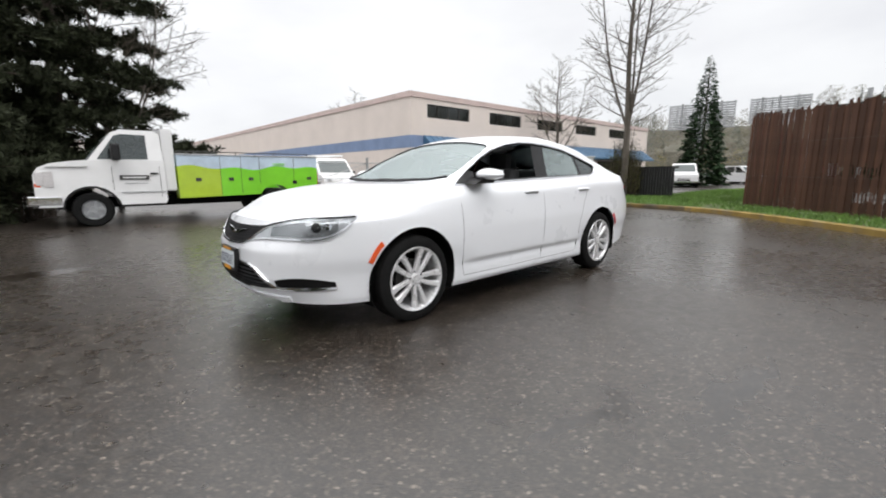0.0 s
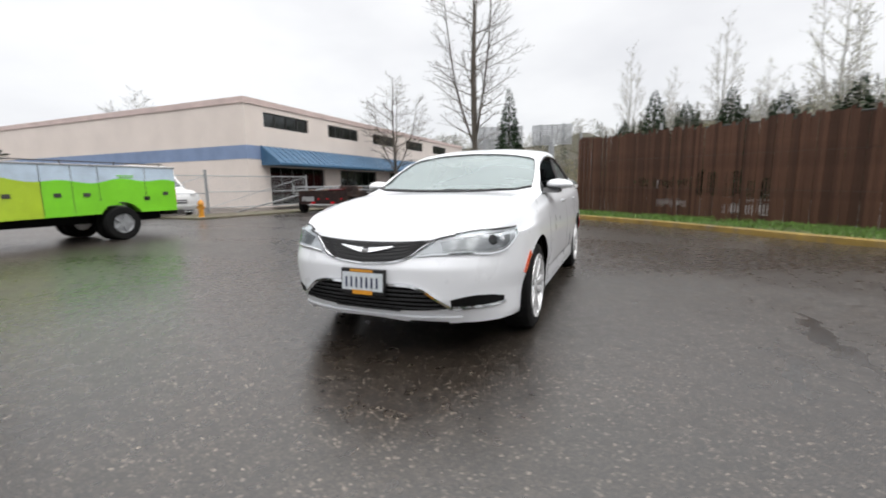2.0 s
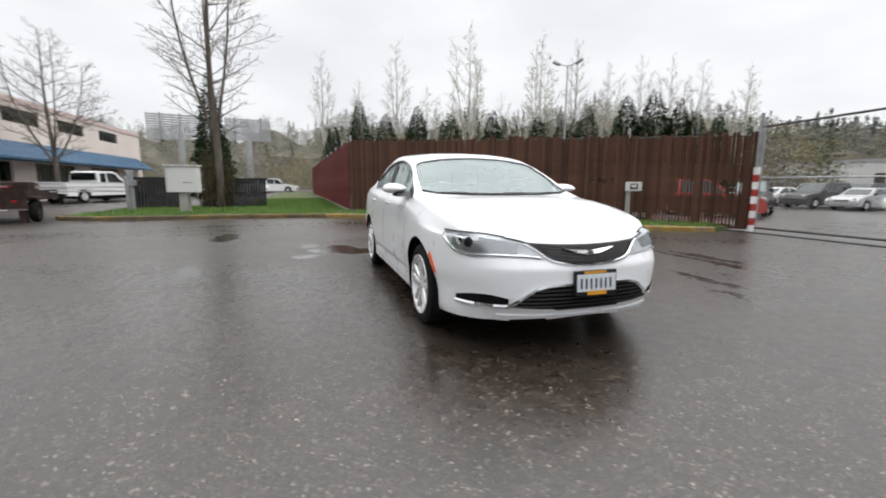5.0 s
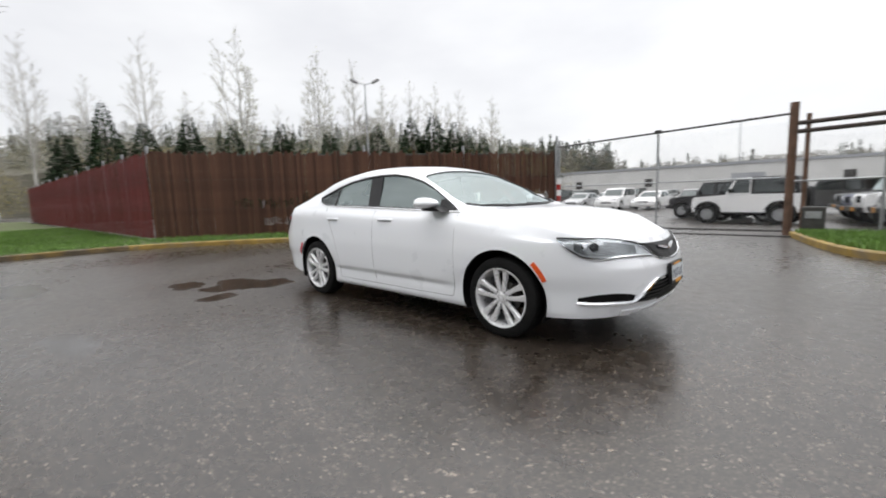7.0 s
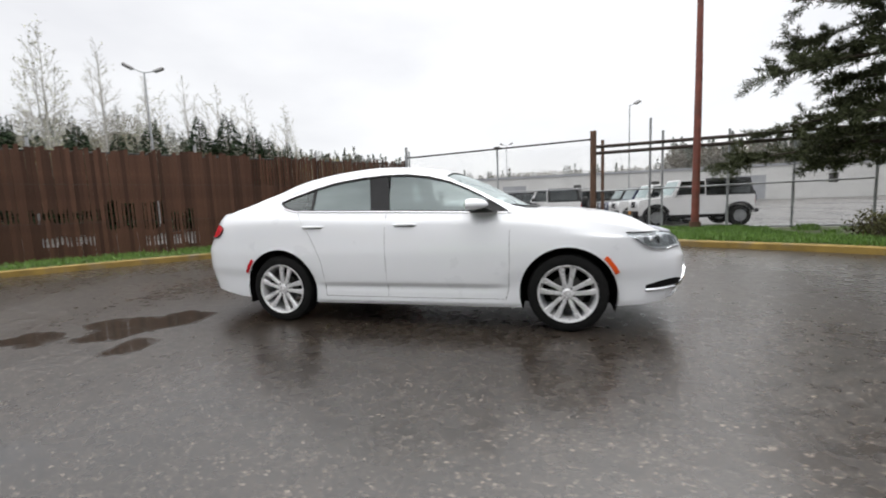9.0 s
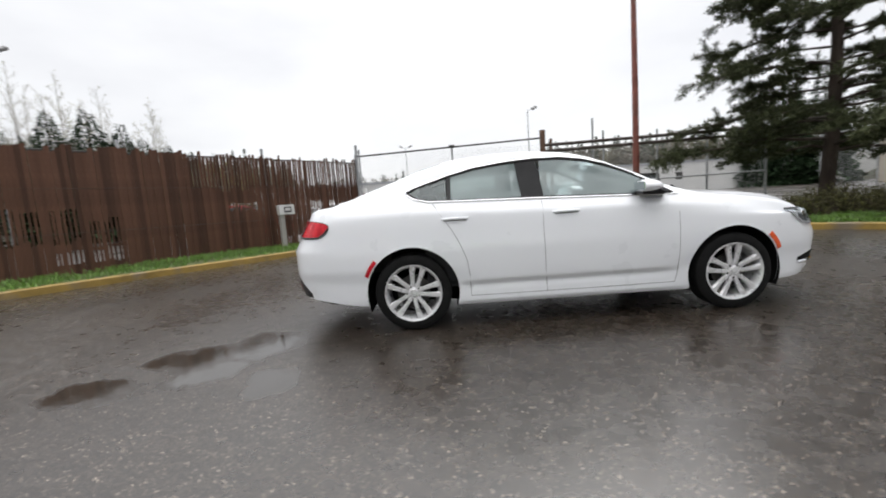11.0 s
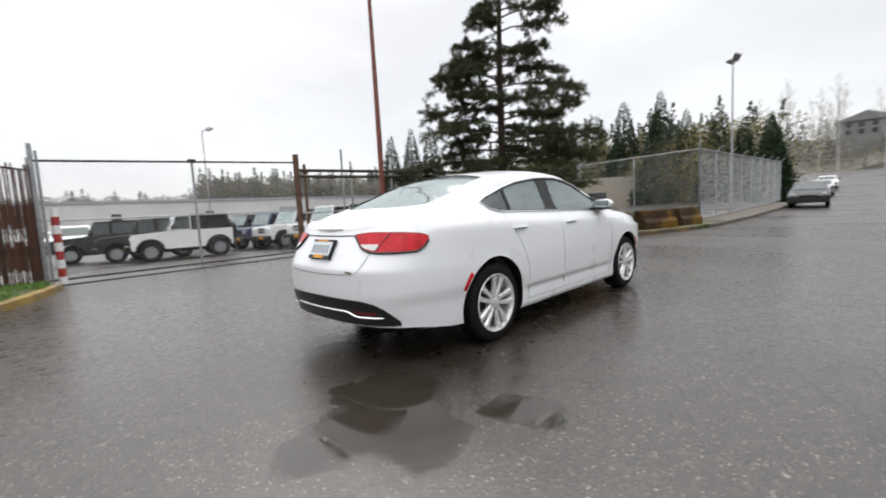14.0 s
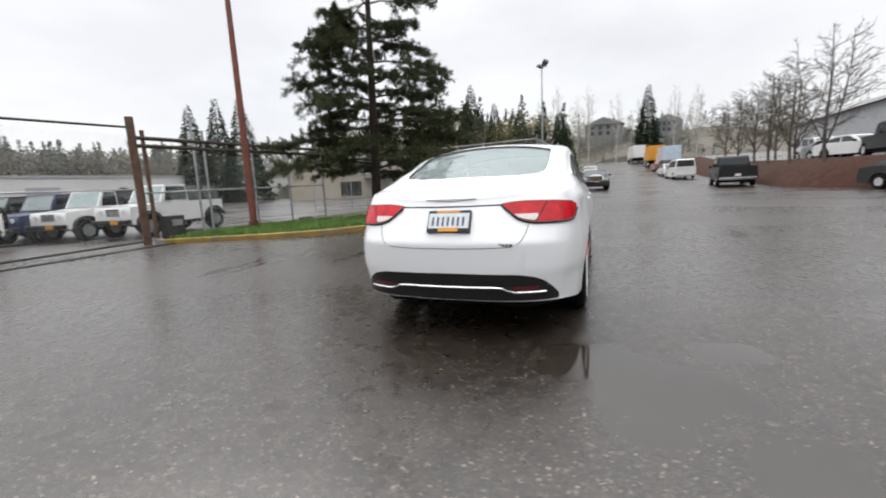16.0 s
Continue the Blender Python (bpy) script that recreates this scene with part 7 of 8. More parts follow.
pipe_gate((-8.0, -14.6), (-12.6, -13.3), 0.30, 1.65, "galvanised chain-link gate in front of the building")
pipe_gate((-3.4, -15.2), (-8.0, -14.6), 0.20, 1.65, "galvanised chain-link fence panel beside the truck")
pipe_gate((-13.8, -8.0), (-10.9, -12.6), 0.85, 1.15, "sloping galvanised pipe barrier")
ramp = thing("ramp_bar", "fallen galvanised pipe leaning on the trailer", "pipe", (-9.0, -13.4, 0))
part("pipe", rod((-0.4, -1.2, 0.05), (-1.6, 3.2, 1.15), 0.035), GALVANISED, ramp)
verge = [(-6.0, -12.6), (-12.5, -11.9), (-13.4, -13.6), (-6.0, -15.0)]
for (x0, y0, x1, y1, z0, z1) in ((-64.3, -22.0, -65.6, -14.2, 7.2, 10.7), (-66.2, -12.6, -67.0, -6.6, 7.5, 10.7)):
    bb = thing("billboard", "grey back of a lattice billboard", "billboard", (x0, y0, 0), math.degrees(math.atan2(y1 - y0, x1 - x0)), group="billboards")
    L = math.hypot(x1 - x0, y1 - y0)
    for k in range(11):
        part("slat", boxes((0, L, 0.0, 0.10, z0 + k * (z1 - z0) / 11, z0 + (k + 0.68) * (z1 - z0) / 11)), GALVANISED, bb)
    for k in range(9):
        part("rib", boxes((L * k / 8 - 0.06, L * k / 8 + 0.06, 0.10, 0.2, z0, z1)), GALVANISED, bb)
    for k in (0.2, 0.5, 0.8):
        part("strut", boxes((L * k - 0.1, L * k + 0.1, 0.12, 0.3, z0 - 0.4, z1 + 0.1)), STEEL_DARK, bb)
    part("column", rod((L * 0.5, 0.2, 0), (L * 0.5, 0.2, z0), 0.45), GALVANISED, bb)

hyd = thing("hydrant", "small yellow fire hydrant on the verge", "hydrant", (-6.6, -13.2, 0.0))
part("barrel", spun([(0.0, 0.0), (0.13, 0.0), (0.13, 0.06), (0.09, 0.08), (0.09, 0.5), (0.12, 0.52), (0.11, 0.60), (0.05, 0.68), (0, 0.70)], "z", 16), ORANGE_PAINT, hyd, smooth=True)
part("nozzle", rod((0, -0.17, 0.42), (0, 0.17, 0.42), 0.05), ORANGE_PAINT, hyd)
slab("gravel_verge", verge, 0.06, WEEDY_GRAVEL, "rough weedy verge by the building", "verge")

# ---- far buildings ----
wh = thing("white_warehouse", "long low white warehouse behind the lot", "building", (-45, 60, -0.45))
part("wall", boxes((0, 120, 0, 0.4, 0, 4.3)), WHITE_WALL, wh)
part("roof_edge", boxes((-0.2, 120.2, -0.12, 0.4, 4.3, 4.6)), GREY_WALL, wh)
part("roof", boxes((0, 120, 0.4, 30, 4.1, 4.3)), ROOF_GREY, wh)
part("end_wall", boxes((119.6, 120, 0.4, 30, 0, 4.1)), WHITE_WALL, wh)
part("west_end_wall", boxes((0.0, 0.4, 0.4, 30, 0, 4.1)), WHITE_WALL, wh)
for k in range(11):
    x = 8 + k * 10.2
    d = part("vent_window" if k % 3 else "loading_door", boxes((x, x + (1.0 if k % 3 else 3.4), -0.03, 0.02, 1.9 if k % 3 else 0.1, 3.0 if k % 3 else 3.2)), STEEL_DARK if k % 3 else GREY_WALL, wh)
tan = thing("tan_shop", "tan block shop building with dark shop windows", "building", (46, 37.5, -0.45), -62.0)
windowed_wall(tan, -3, 26, 0, 0, 4.6, [(4.0, 7.0, 0.3, 2.4), (13.0, 17.0, 0.3, 2.6), (20, 23, 0.6, 2.4)], 0.3, TAN_WALL)
for a, b, z1 in ((4.0, 7.0, 2.4), (13.0, 17.0, 2.6), (20, 23, 2.4)):
    window_unit(tan, a, b, 0.1, 0.3 if b < 19 else 0.6, z1, 3, "shop_window")
part("roof", boxes((-3, 26, 0.3, 14, 4.3, 4.5)), ROOF_GREY, tan)
part("back_wall", boxes((-3, 26, 13.7, 14, 0, 4.3)), TAN_WALL, tan)
part("side_wall", boxes((-3.0, -2.7, 0.3, 13.7, 0, 4.3)), TAN_WALL, tan)
part("other_side_wall", boxes((25.7, 26.0, 0.3, 13.7, 0, 4.3)), TAN_WALL, tan)
part("sign_board", boxes((3.0, 9.0, -0.12, -0.02, 3.3, 4.1)), WHITE_WALL, tan, "blank white sign board")
part("porch", boxes((7.5, 12.0, -1.6, 0.0, 2.6, 2.8)), STEEL_DARK, tan)
part("rooftop_unit", boxes((9, 11, 4, 6, 4.5, 5.3)), GREY_WALL, tan)
for x, y, w, d, h, turn in ((172, -3.0, 9, 13, 7.0, -4), (176, -24, 9, 9, 6.5, 5), (180, 26, 9, 11, 6.5, 12), (70, -40, 34, 16, 7.5, -4)):
    hs = thing("hillside_house", "dark grey building on the hill beyond the road", "house", (x, y, height(x, y) + (1.5 if x < 100 else 9.5)), turn, group="buildings up the hill")
    part("wall", boxes((-w / 2, w / 2, -d / 2, d / 2, -3 if x < 100 else -14, h * 0.62)), ROOF_GREY if x > 100 else GREY_WALL, hs)
    bm = bmesh.new()
    extruded(bm, [(-d / 2 - 0.6, h * 0.62), (0, h), (d / 2 + 0.6, h * 0.62)], "x", -w / 2 - 0.6, w / 2 + 0.6)
    part("roof", bm, ROOF_GREY, hs)
    for k in range(4):
        for f in (0.08, 0.36):
            part("window", boxes((-w / 2 - 0.05, -w / 2 + 0.01, -d / 2 + 1.5 + k * (d - 2) / 4, -d / 2 + 2.7 + k * (d - 2) / 4, h * f, h * f + 1.4)), DARK_GLASS, hs)

# ---- the mulch bank with the upper car park ----
bm = bmesh.new()
foot = rounded([(19.5, -13.6), (20.5, -10.6), (23.5, -10.0), (30.0, -10.6), (42.0, -11.2), (70, -12.5)])
crest = rounded([(21.5, -15.6), (22.5, -13.4), (25.0, -13.0), (31.0, -13.5), (43.0, -14.2), (70, -15.5)])
back_edge = [(x + 2, y - 40) for x, y in crest]
rows = [[bm.verts.new((x, y, height(x, y) + z + 0.05 * noise.noise(Vector((x, y, 3))))) for x, y in line] for line, z in ((foot, -0.2), ([lerp(p, q, 0.35) for p, q in zip(foot, crest)], 0.85), (crest, 1.45))]
for r0, r1 in zip(rows, rows[1:]):
    for i in range(len(r0) - 1):
        bm.faces.new((r0[i], r0[i + 1], r1[i + 1], r1[i]))
single("mulch_bank", bm, MULCH, "red-brown mulch bank below the upper car park", "bank", kind="structure", smooth=True)
bm = bmesh.new()
r0 = [bm.verts.new((x, y, height(x, y) + 1.45)) for x, y in crest]
r1 = [bm.verts.new((x, y, height(x, y) + 1.55)) for x, y in back_edge]
for i in range(len(r0) - 1):
    bm.faces.new((r0[i], r0[i + 1], r1[i + 1], r1[i]))
single("upper_car_park", bm, ASPHALT, "wet asphalt of the upper car park", "ground", kind="structure")
copy_thing(w_sal, pose(29.5, -16.4, 1.52, 0, 0, 200))
copy_thing(s_sal, pose(32.8, -16.8, 1.52, 0, 0, 195))
copy_thing(w_suv, pose(36.2, -17.2, 1.52, 0, 0, 190))
copy_thing(pick_black, pose(25.8, -16.6, 1.52, 0, 0, 172))


# ---- trees, woods and grass ----
class Soup:
    """Loose triangles and tubes gathered quickly into one mesh."""

    def __init__(self):
        self.v, self.f = [], []

    def tube(self, p0, p1, r0, r1, sides=5):
        d = (p1 - p0)
        if d.length < 1e-5:
            return
        d.normalize()
        a = d.orthogonal().normalized()
        b = d.cross(a)
        k = len(self.v)
        for p, r in ((p0, r0), (p1, r1)):
            for j in range(sides):
                q = 2 * math.pi * j / sides
                self.v.append(p + (a * math.cos(q) + b * math.sin(q)) * r)
        for j in range(sides):
            self.f.append((k + j, k + (j + 1) % sides, k + sides + (j + 1) % sides, k + sides + j))

    def leaf(self, p, d, n, long, wide):
        """A bent needle tuft or leaf: two triangles across a spine."""
        s = d.cross(n)
        if s.length < 1e-4:
            s = d.orthogonal()
        s = s.normalized() * wide
        k = len(self.v)
        self.v += [p - s * 0.3, p + d * long * 0.5 + s, p + d * long, p + d * long * 0.5 - s]
        self.f.append((k, k + 1, k + 2, k + 3))

    def mesh(self, name, material):
        me = bpy.data.meshes.new(name)
        me.from_pydata([tuple(v) for v in self.v], [], self.f)
        me.materials.append(material)
        return me


def rnd_dir(rng):
    z, a = rng.uniform(-1, 1), rng.uniform(0, 2 * math.pi)
    r = math.sqrt(1 - z * z)
    return Vector((r * math.cos(a), r * math.sin(a), z))


def tree_thing(name, label, x, y, base, parts, group=""):
    t = thing(name, label, "tree", (x, y, base), group=group)
    for pname, soup, material in parts:
        ob = new(pname, soup.mesh(pname, material))
        ob.parent = t
        if pname == "bloom":
            tagged(ob, kind="stuff")
    return t


def needles_along(soup, rng, a, b, n, long, wide, droop=0.0):
    """Tufts of needles round a twig."""
    d = (b - a)
    for _ in range(n):
        p = a + d * rng.random()
        way = (rnd_dir(rng) * 0.9 + d.normalized() * 0.7 + Vector((0, 0, 0.25 - droop))).normalized()
        soup.leaf(p, way, rnd_dir(rng), long * rng.uniform(0.7, 1.3), wide)


def pine(seed, tall, spread, first, n_limbs, trunk_r, keep=None, tuft=(0.20, 0.022), dens=1.0, lean=0.0, sprays=11):
    """A full-size conifer: trunk, limbs, sprays and needle tufts, in uneven pads with gaps between."""
    rng = random.Random(seed)
    wood, green = Soup(), Soup()
    pts = [Vector((lean * (z / tall) + 0.10 * math.sin(z * 0.7), 0.08 * math.sin(z * 0.5 + 1), z)) for z in np.linspace(-0.1, tall, 14)]
    for i in range(13):
        f = 1 - i / 13.5
        wood.tube(pts[i], pts[i + 1], trunk_r * f, trunk_r * (1 - (i + 1) / 13.5), 10)
    for k in range(n_limbs):
        u = (k + rng.random() * 0.8) / n_limbs
        z = first + (tall - first) * u ** 1.05
        az = k * 2.4 + rng.uniform(-0.5, 0.5)
        reach = spread * (1 - u) ** 0.75 * rng.uniform(0.38, 1.10) + 0.25
        if keep and not keep(z, az, rng):
            continue
        i = min(12, int(z / tall * 13))
        root = pts[i].lerp(pts[i + 1], z / tall * 13 - i)
        out = Vector((math.cos(az), math.sin(az), 0))
        prev = root
        limb = [root]
        for s in range(1, 6):
            f = s / 5
            limb.append(root + out * reach * f + Vector((0, 0, reach * (0.18 * f - 0.34 * f * f + 0.12 * f ** 3))) + rnd_dir(rng) * 0.05)
        for s in range(5):
            wood.tube(limb[s], limb[s + 1], 0.035 * (1 - s / 6) * (0.5 + reach / 4), 0.035 * (1 - (s + 1) / 6) * (0.5 + reach / 4), 5)
        for j in range(int(sprays * (0.5 + reach / spread))):
            f = 0.22 + 0.78 * rng.random() ** 0.8
            s = min(4, int(f * 5))
            a = limb[s].lerp(limb[s + 1], f * 5 - s)
            side = rng.choice((-1, 1)) * rng.uniform(0.5, 1.25)
            way = (Matrix.Rotation(side, 3, "Z") @ out + Vector((0, 0, rng.uniform(-0.18, 0.22)))).normalized()
            ln = reach * rng.uniform(0.16, 0.36) * (1.15 - f * 0.5) + 0.12
            b = a + way * ln - Vector((0, 0, ln * 0.12))
            wood.tube(a, b, 0.010, 0.004, 3)
            needles_along(green, rng, a, b, int((18 + 70 * ln) * dens), tuft[0], tuft[1])
            for _ in range(2):
                c = a.lerp(b, rng.uniform(0.3, 0.9))
                e = c + (way + rnd_dir(rng) * 0.9).normalized() * ln * 0.5
                needles_along(green, rng, c, e, int((12 + 34 * ln) * dens), tuft[0], tuft[1])
    return wood, green


def spruce(seed, tall, radius, n=6400, leaf=(0.46, 0.12)):
    """A pointed conifer: tiers of short drooping sprays round a straight stem."""
    rng = random.Random(seed)
    wood, green = Soup(), Soup()
    wood.tube(Vector((0, 0, -0.2)), Vector((0, 0, tall)), 0.017 * tall, 0.01, 6)
    tiers = int(tall * 2.2)
    lobes = [rng.uniform(0.72, 1.12) for _ in range(tiers * 9)]
    for _ in range(n):
        u = 1 - rng.random() ** 0.6
        az = rng.uniform(0, 2 * math.pi)
        k = min(tiers - 1, int(u * tiers))
        lobe = lobes[k * 9 + int((az + k * 0.7) / (2 * math.pi) * 9) % 9]
        part_way = u * tiers - k
        r = radius * ((1 - u) ** 0.85 * lobe * (1.04 - 0.24 * part_way) + 0.03) * rng.uniform(0.25, 1.0) ** 0.5
        out = Vector((math.cos(az), math.sin(az), 0))
        p = out * r + Vector((0, 0, 0.3 + (tall - 0.3) * u - 0.16 * r))
        way = (out + Vector((0, 0, rng.uniform(-0.5, 0.25))) + rnd_dir(rng) * 0.45).normalized()
        size = rng.uniform(0.6, 1.2) * (0.45 + 0.55 * (1 - u))
        green.leaf(p, way, Vector((0, 0, 1)) + rnd_dir(rng) * 0.7, leaf[0] * size, leaf[1] * size)
    return wood, green


def crown_tree(seed, trunk_r, leaders, low, spread, step=0.42, rise=0.75, twig=0.0045, belly=0.35, hair=0.22, flat=False, buds=None):
    """A leafless tree: leaders set with up-curving branches, branchlets along those and fine twigs along the branchlets.

    leaders: (start height, azimuth, outward reach, top height); the first is the trunk.
    """
    rng = random.Random(seed)
    wood, fine, bud = Soup(), Soup(), Soup()

    def shoot(p, d, ln, r, bits, lift, wander):
        """A curving shoot; returns its points."""
        pts = [p]
        for s in range(bits):
            d = (d + rnd_dir(rng) * wander + Vector((0, 0, lift / bits))).normalized()
            pts.append(pts[-1] + d * ln / bits)
        return pts

    def along(pts, f):
        k = min(len(pts) - 2, int(f * (len(pts) - 1)))
        return pts[k].lerp(pts[k + 1], f * (len(pts) - 1) - k), (pts[k + 1] - pts[k]).normalized()

    def skin(soup, pts, r0, r1, sides):
        n = len(pts) - 1
        for s in range(n):
            soup.tube(pts[s], pts[s + 1], r0 + (r1 - r0) * s / n, r0 + (r1 - r0) * (s + 1) / n, sides)

    def branch(p, d, ln, r):
        pts = shoot(p, d, ln, r, 6, 0.55 * rise, 0.10)
        skin(wood, pts, r, twig * 1.3, 5)
        n = max(3, int(ln / (step * 0.62)))
        for j in range(n):
            f = 0.16 + 0.84 * (j + rng.random() * 0.7) / n
            q, way = along(pts, min(0.999, f))
            side = way.orthogonal().normalized()
            out = (Matrix.Rotation(j * 2.6 + rng.uniform(-0.6, 0.6), 3, way) @ side) * rng.uniform(0.6, 1.1)
            w = (way + out + Vector((0, 0, 0.18 * rise))).normalized()
            l2 = (ln * (1 - f) * 0.5 + 0.28 * min(1.0, ln)) * rng.uniform(0.6, 1.15)
            sub = shoot(q, w, l2, twig, 3, 0.35 * rise, 0.16)
            skin(wood if l2 > 0.9 else fine, sub, max(twig, r * 0.30 * (1 - f)), twig * 0.8, 3)
            m = max(2, int(l2 / hair))
            for i in range(m):
                a, ww = along(sub, min(0.999, (i + rng.random()) / m))
                t = (ww + rnd_dir(rng) * 0.75 + Vector((0, 0, 0.2 * rise))).normalized()
                l3 = hair * rng.uniform(0.7, 1.7)
                if flat:
                    fine.leaf(a, t, rnd_dir(rng), l3, twig)
                else:
                    fine.tube(a, a + t * l3, twig * 0.75, twig * 0.45, 3)
                if buds and rng.random() < buds[0]:
                    bud.leaf(a + t * l3 * rng.random(), rnd_dir(rng), rnd_dir(rng), buds[1] * rng.uniform(0.6, 1.3), buds[1] * 0.4)

    for k, (start, az, reach, top) in enumerate(leaders):
        bits = 14
        pts = []
        for i in range(bits + 1):
            f = i / bits
            rr = reach * (1 - (1 - f) ** 1.8)
            z = start + (top - start) * f
            pts.append(Vector((rr * math.cos(az) + 0.05 * math.sin(z * 1.1 + k), rr * math.sin(az) + 0.05 * math.sin(z * 0.9 + 2 * k), z)))
        r0 = trunk_r if k == 0 else trunk_r * 0.40
        skin(wood, pts, r0, twig * 1.5, 8)
        z0 = max(start + 0.4, low)
        n = int((top - z0) / step)
        for j in range(n):
            u = (j + rng.random() * 0.8) / n
            p, way = along(pts, min(0.999, (z0 + (top - z0) * u - start) / (top - start)))
            shape = (u / belly) ** 0.6 if u < belly else ((1 - u) / (1 - belly)) ** 0.8
            ln = spread * (0.25 + 0.75 * shape) * rng.uniform(0.6, 1.1) * (1.0 if k == 0 else 0.75)
            a = j * 2.4 + k * 1.3 + rng.uniform(-0.5, 0.5)
            if k and math.cos(a - az) < -0.3:
                a += math.pi
            d = (Vector((math.cos(a), math.sin(a), 0)) + Vector((0, 0, rise * rng.uniform(0.55, 1.15))) + way * 0.2).normalized()
            branch(p, d, ln, max(twig * 1.6, min(r0 * 0.30 * (1 - u) + 0.006, 0.032)))
    return wood, fine, bud


# the pine on the island
def pads(z, az, rng):
    if 3.4 < z < 4.6:
        return rng.random() < 0.72
    return rng.random() < (0.92 if z < 4 else 0.78)


wood, green = pine(11, 14.0, 3.4, 1.6, 132, 0.19, pads, (0.14, 0.0105), 1.55, 0.35, 14)
tree_thing("pine_tree", "tall dark green pine with drooping lower limbs on the island", 9.2, 6.9, 0.1, (("trunk", wood, BARK_DARK), ("crown", green, NEEDLE)))
# dark conifers behind the truck
for seed, x, y, tall, spread in ((21, 2.9, -15.6, 13.5, 4.2), (22, 6.6, -14.0, 12.0, 4.6), (23, 10.5, -15.0, 12.5, 4.4)):
    wood, green = pine(seed, tall, spread, 0.7, 76, 0.25, None, (0.22, 0.020), 1.7, 0.0, 13)
    tree_thing("dark_conifer", "large dark conifer behind the service truck", x, y, 0, (("trunk", wood, BARK_DARK), ("crown", green, NEEDLE_DARK)), "conifers behind the truck")
# leafless trees on the western verge
wood, fine, _ = crown_tree(31, 0.155, ((-0.1, 0, 0.25, 13.5), (2.6, 1.2, 1.1, 12.2), (2.9, 3.4, 1.3, 11.6), (2.7, 5.2, 1.5, 10.8)), 2.4, 3.0, 0.36, 0.36, 0.0062, 0.25, 0.14)
tree_thing("bare_maple", "tall leafless tree with several rising leaders on the verge", -14.86, -5.11, 0.1, (("trunk", wood, BARK), ("branchwork", fine, TWIG)))
wood, fine, bud = crown_tree(32, 0.15, ((-0.1, 0, 0.2, 9.2), (2.0, 0.6, 1.9, 8.3), (2.1, 2.6, 2.1, 8.0), (1.9, 4.6, 2.0, 8.2)), 1.9, 2.9, 0.30, 0.30, 0.0080, 0.35, 0.15, buds=(0.10, 0.07))
spreading = tree_thing("bare_tree", "spreading leafless tree before the cream building", -24.9, -15.0, 0.1, (("trunk", wood, BARK), ("branchwork", fine, TWIG), ("bloom", bud, BUDS)))
wood, fine, _ = crown_tree(33, 0.10, ((-0.1, 0, 0.2, 7.6), (1.6, 2.6, 1.8, 6.6), (1.9, 3.6, 2.0, 7.0)), 1.8, 3.1, 0.32, 0.30, 0.0075, 0.4, 0.20)
tree_thing("bare_tree", "leafless tree beside the dark conifers", 1.7, -14.9, 0.0, (("trunk", wood, BARK), ("branchwork", fine, TWIG)))
for seed, x, y, tall in ((41, 24.0, -12.6, 7.4), (42, 28.5, -12.6, 6.4), (43, 33.5, -13.0, 6.8), (44, 38.0, -13.4, 6.6), (45, 44.0, -13.8, 6.8), (46, 50.0, -14.2, 6.8), (47, 36.0, -15.5, 7.2), (48, 41.5, -16.0, 7.0)):
    wood, fine, _ = crown_tree(seed, 0.11, ((-0.1, 0, 0.2, tall), (1.2, seed, 1.5, tall * 0.9), (1.3, seed + 2.1, 1.7, tall * 0.85), (1.1, seed + 4.0, 1.6, tall * 0.9)), 1.1, 2.5, 0.32, 0.32, 0.0095, 0.4, 0.17)
    tree_thing("bare_tree", "small leafless tree on the mulch bank", x, y, height(x, y) + 1.0, (("trunk", wood, BARK), ("branchwork", fine, TWIG)), "trees on the mulch bank")
beyond = copy_thing(spreading, pose(-48.5, -82.8, 0, 0, 0, 40))
beyond.scale = (2.1, 2.1, 2.1)
tagged(beyond, "leafless tree showing over the warehouse roof", "tree")
# conifers and poplars beyond the fence
con_w, con_g = spruce(51, 9.6, 2.5)
con_w2, con_g2 = spruce(52, 9.8, 2.1)
first = [tree_thing("conifer", "dark green conifer beyond the slatted fence", -40.0, 3.7, 0, (("trunk", con_w, BARK_DARK), ("crown", con_g, NEEDLE_FAR)), "conifers beyond the fence"),
         tree_thing("conifer", "slim dark conifer beyond the fence", -39.4, -9.7, 0, (("trunk", con_w2, BARK_DARK), ("crown", con_g2, NEEDLE_FAR)), "conifers beyond the fence")]
FAR_CONIFERS = [(-39.7, 6.3, 0.93), (-39.1, 9.5, 1.02), (-37.9, 12.8, 0.95), (-36.5, 16.8, 1.0), (-34.8, 21.0, 0.95), (-33.1, 22.8, 0.9), (-31.8, 24.8, 1.03), (-29.5, 27.5, 1.1), (-27.9, 29.2, 1.15), (-26.5, 30.7, 1.03), (-25.5, 31.6, 0.92), (-24.2, 32.7, 0.86), (-28.7, 28.6, 0.9), (-41, 1.2, 0.8)]
for k, (x, y, s) in enumerate(FAR_CONIFERS):
    c = copy_thing(first[k % 2], pose(x, y, height(x, y), 0, 0, 47 * k))
    c.scale = (s * 1.25, s * 1.25, s * 0.92)
first[1].scale = (1.0, 1.0, 1.12)
pop_w, pop_f, pop_b = crown_tree(61, 0.20, ((-0.1, 0, 0.4, 22.0), (6.0, 1.0, 1.2, 19.0), (8.0, 3.6, 1.4, 20.0)), 6.0, 3.6, 0.62, 0.75, 0.015, 0.30, 0.50, True, (0.22, 0.20))
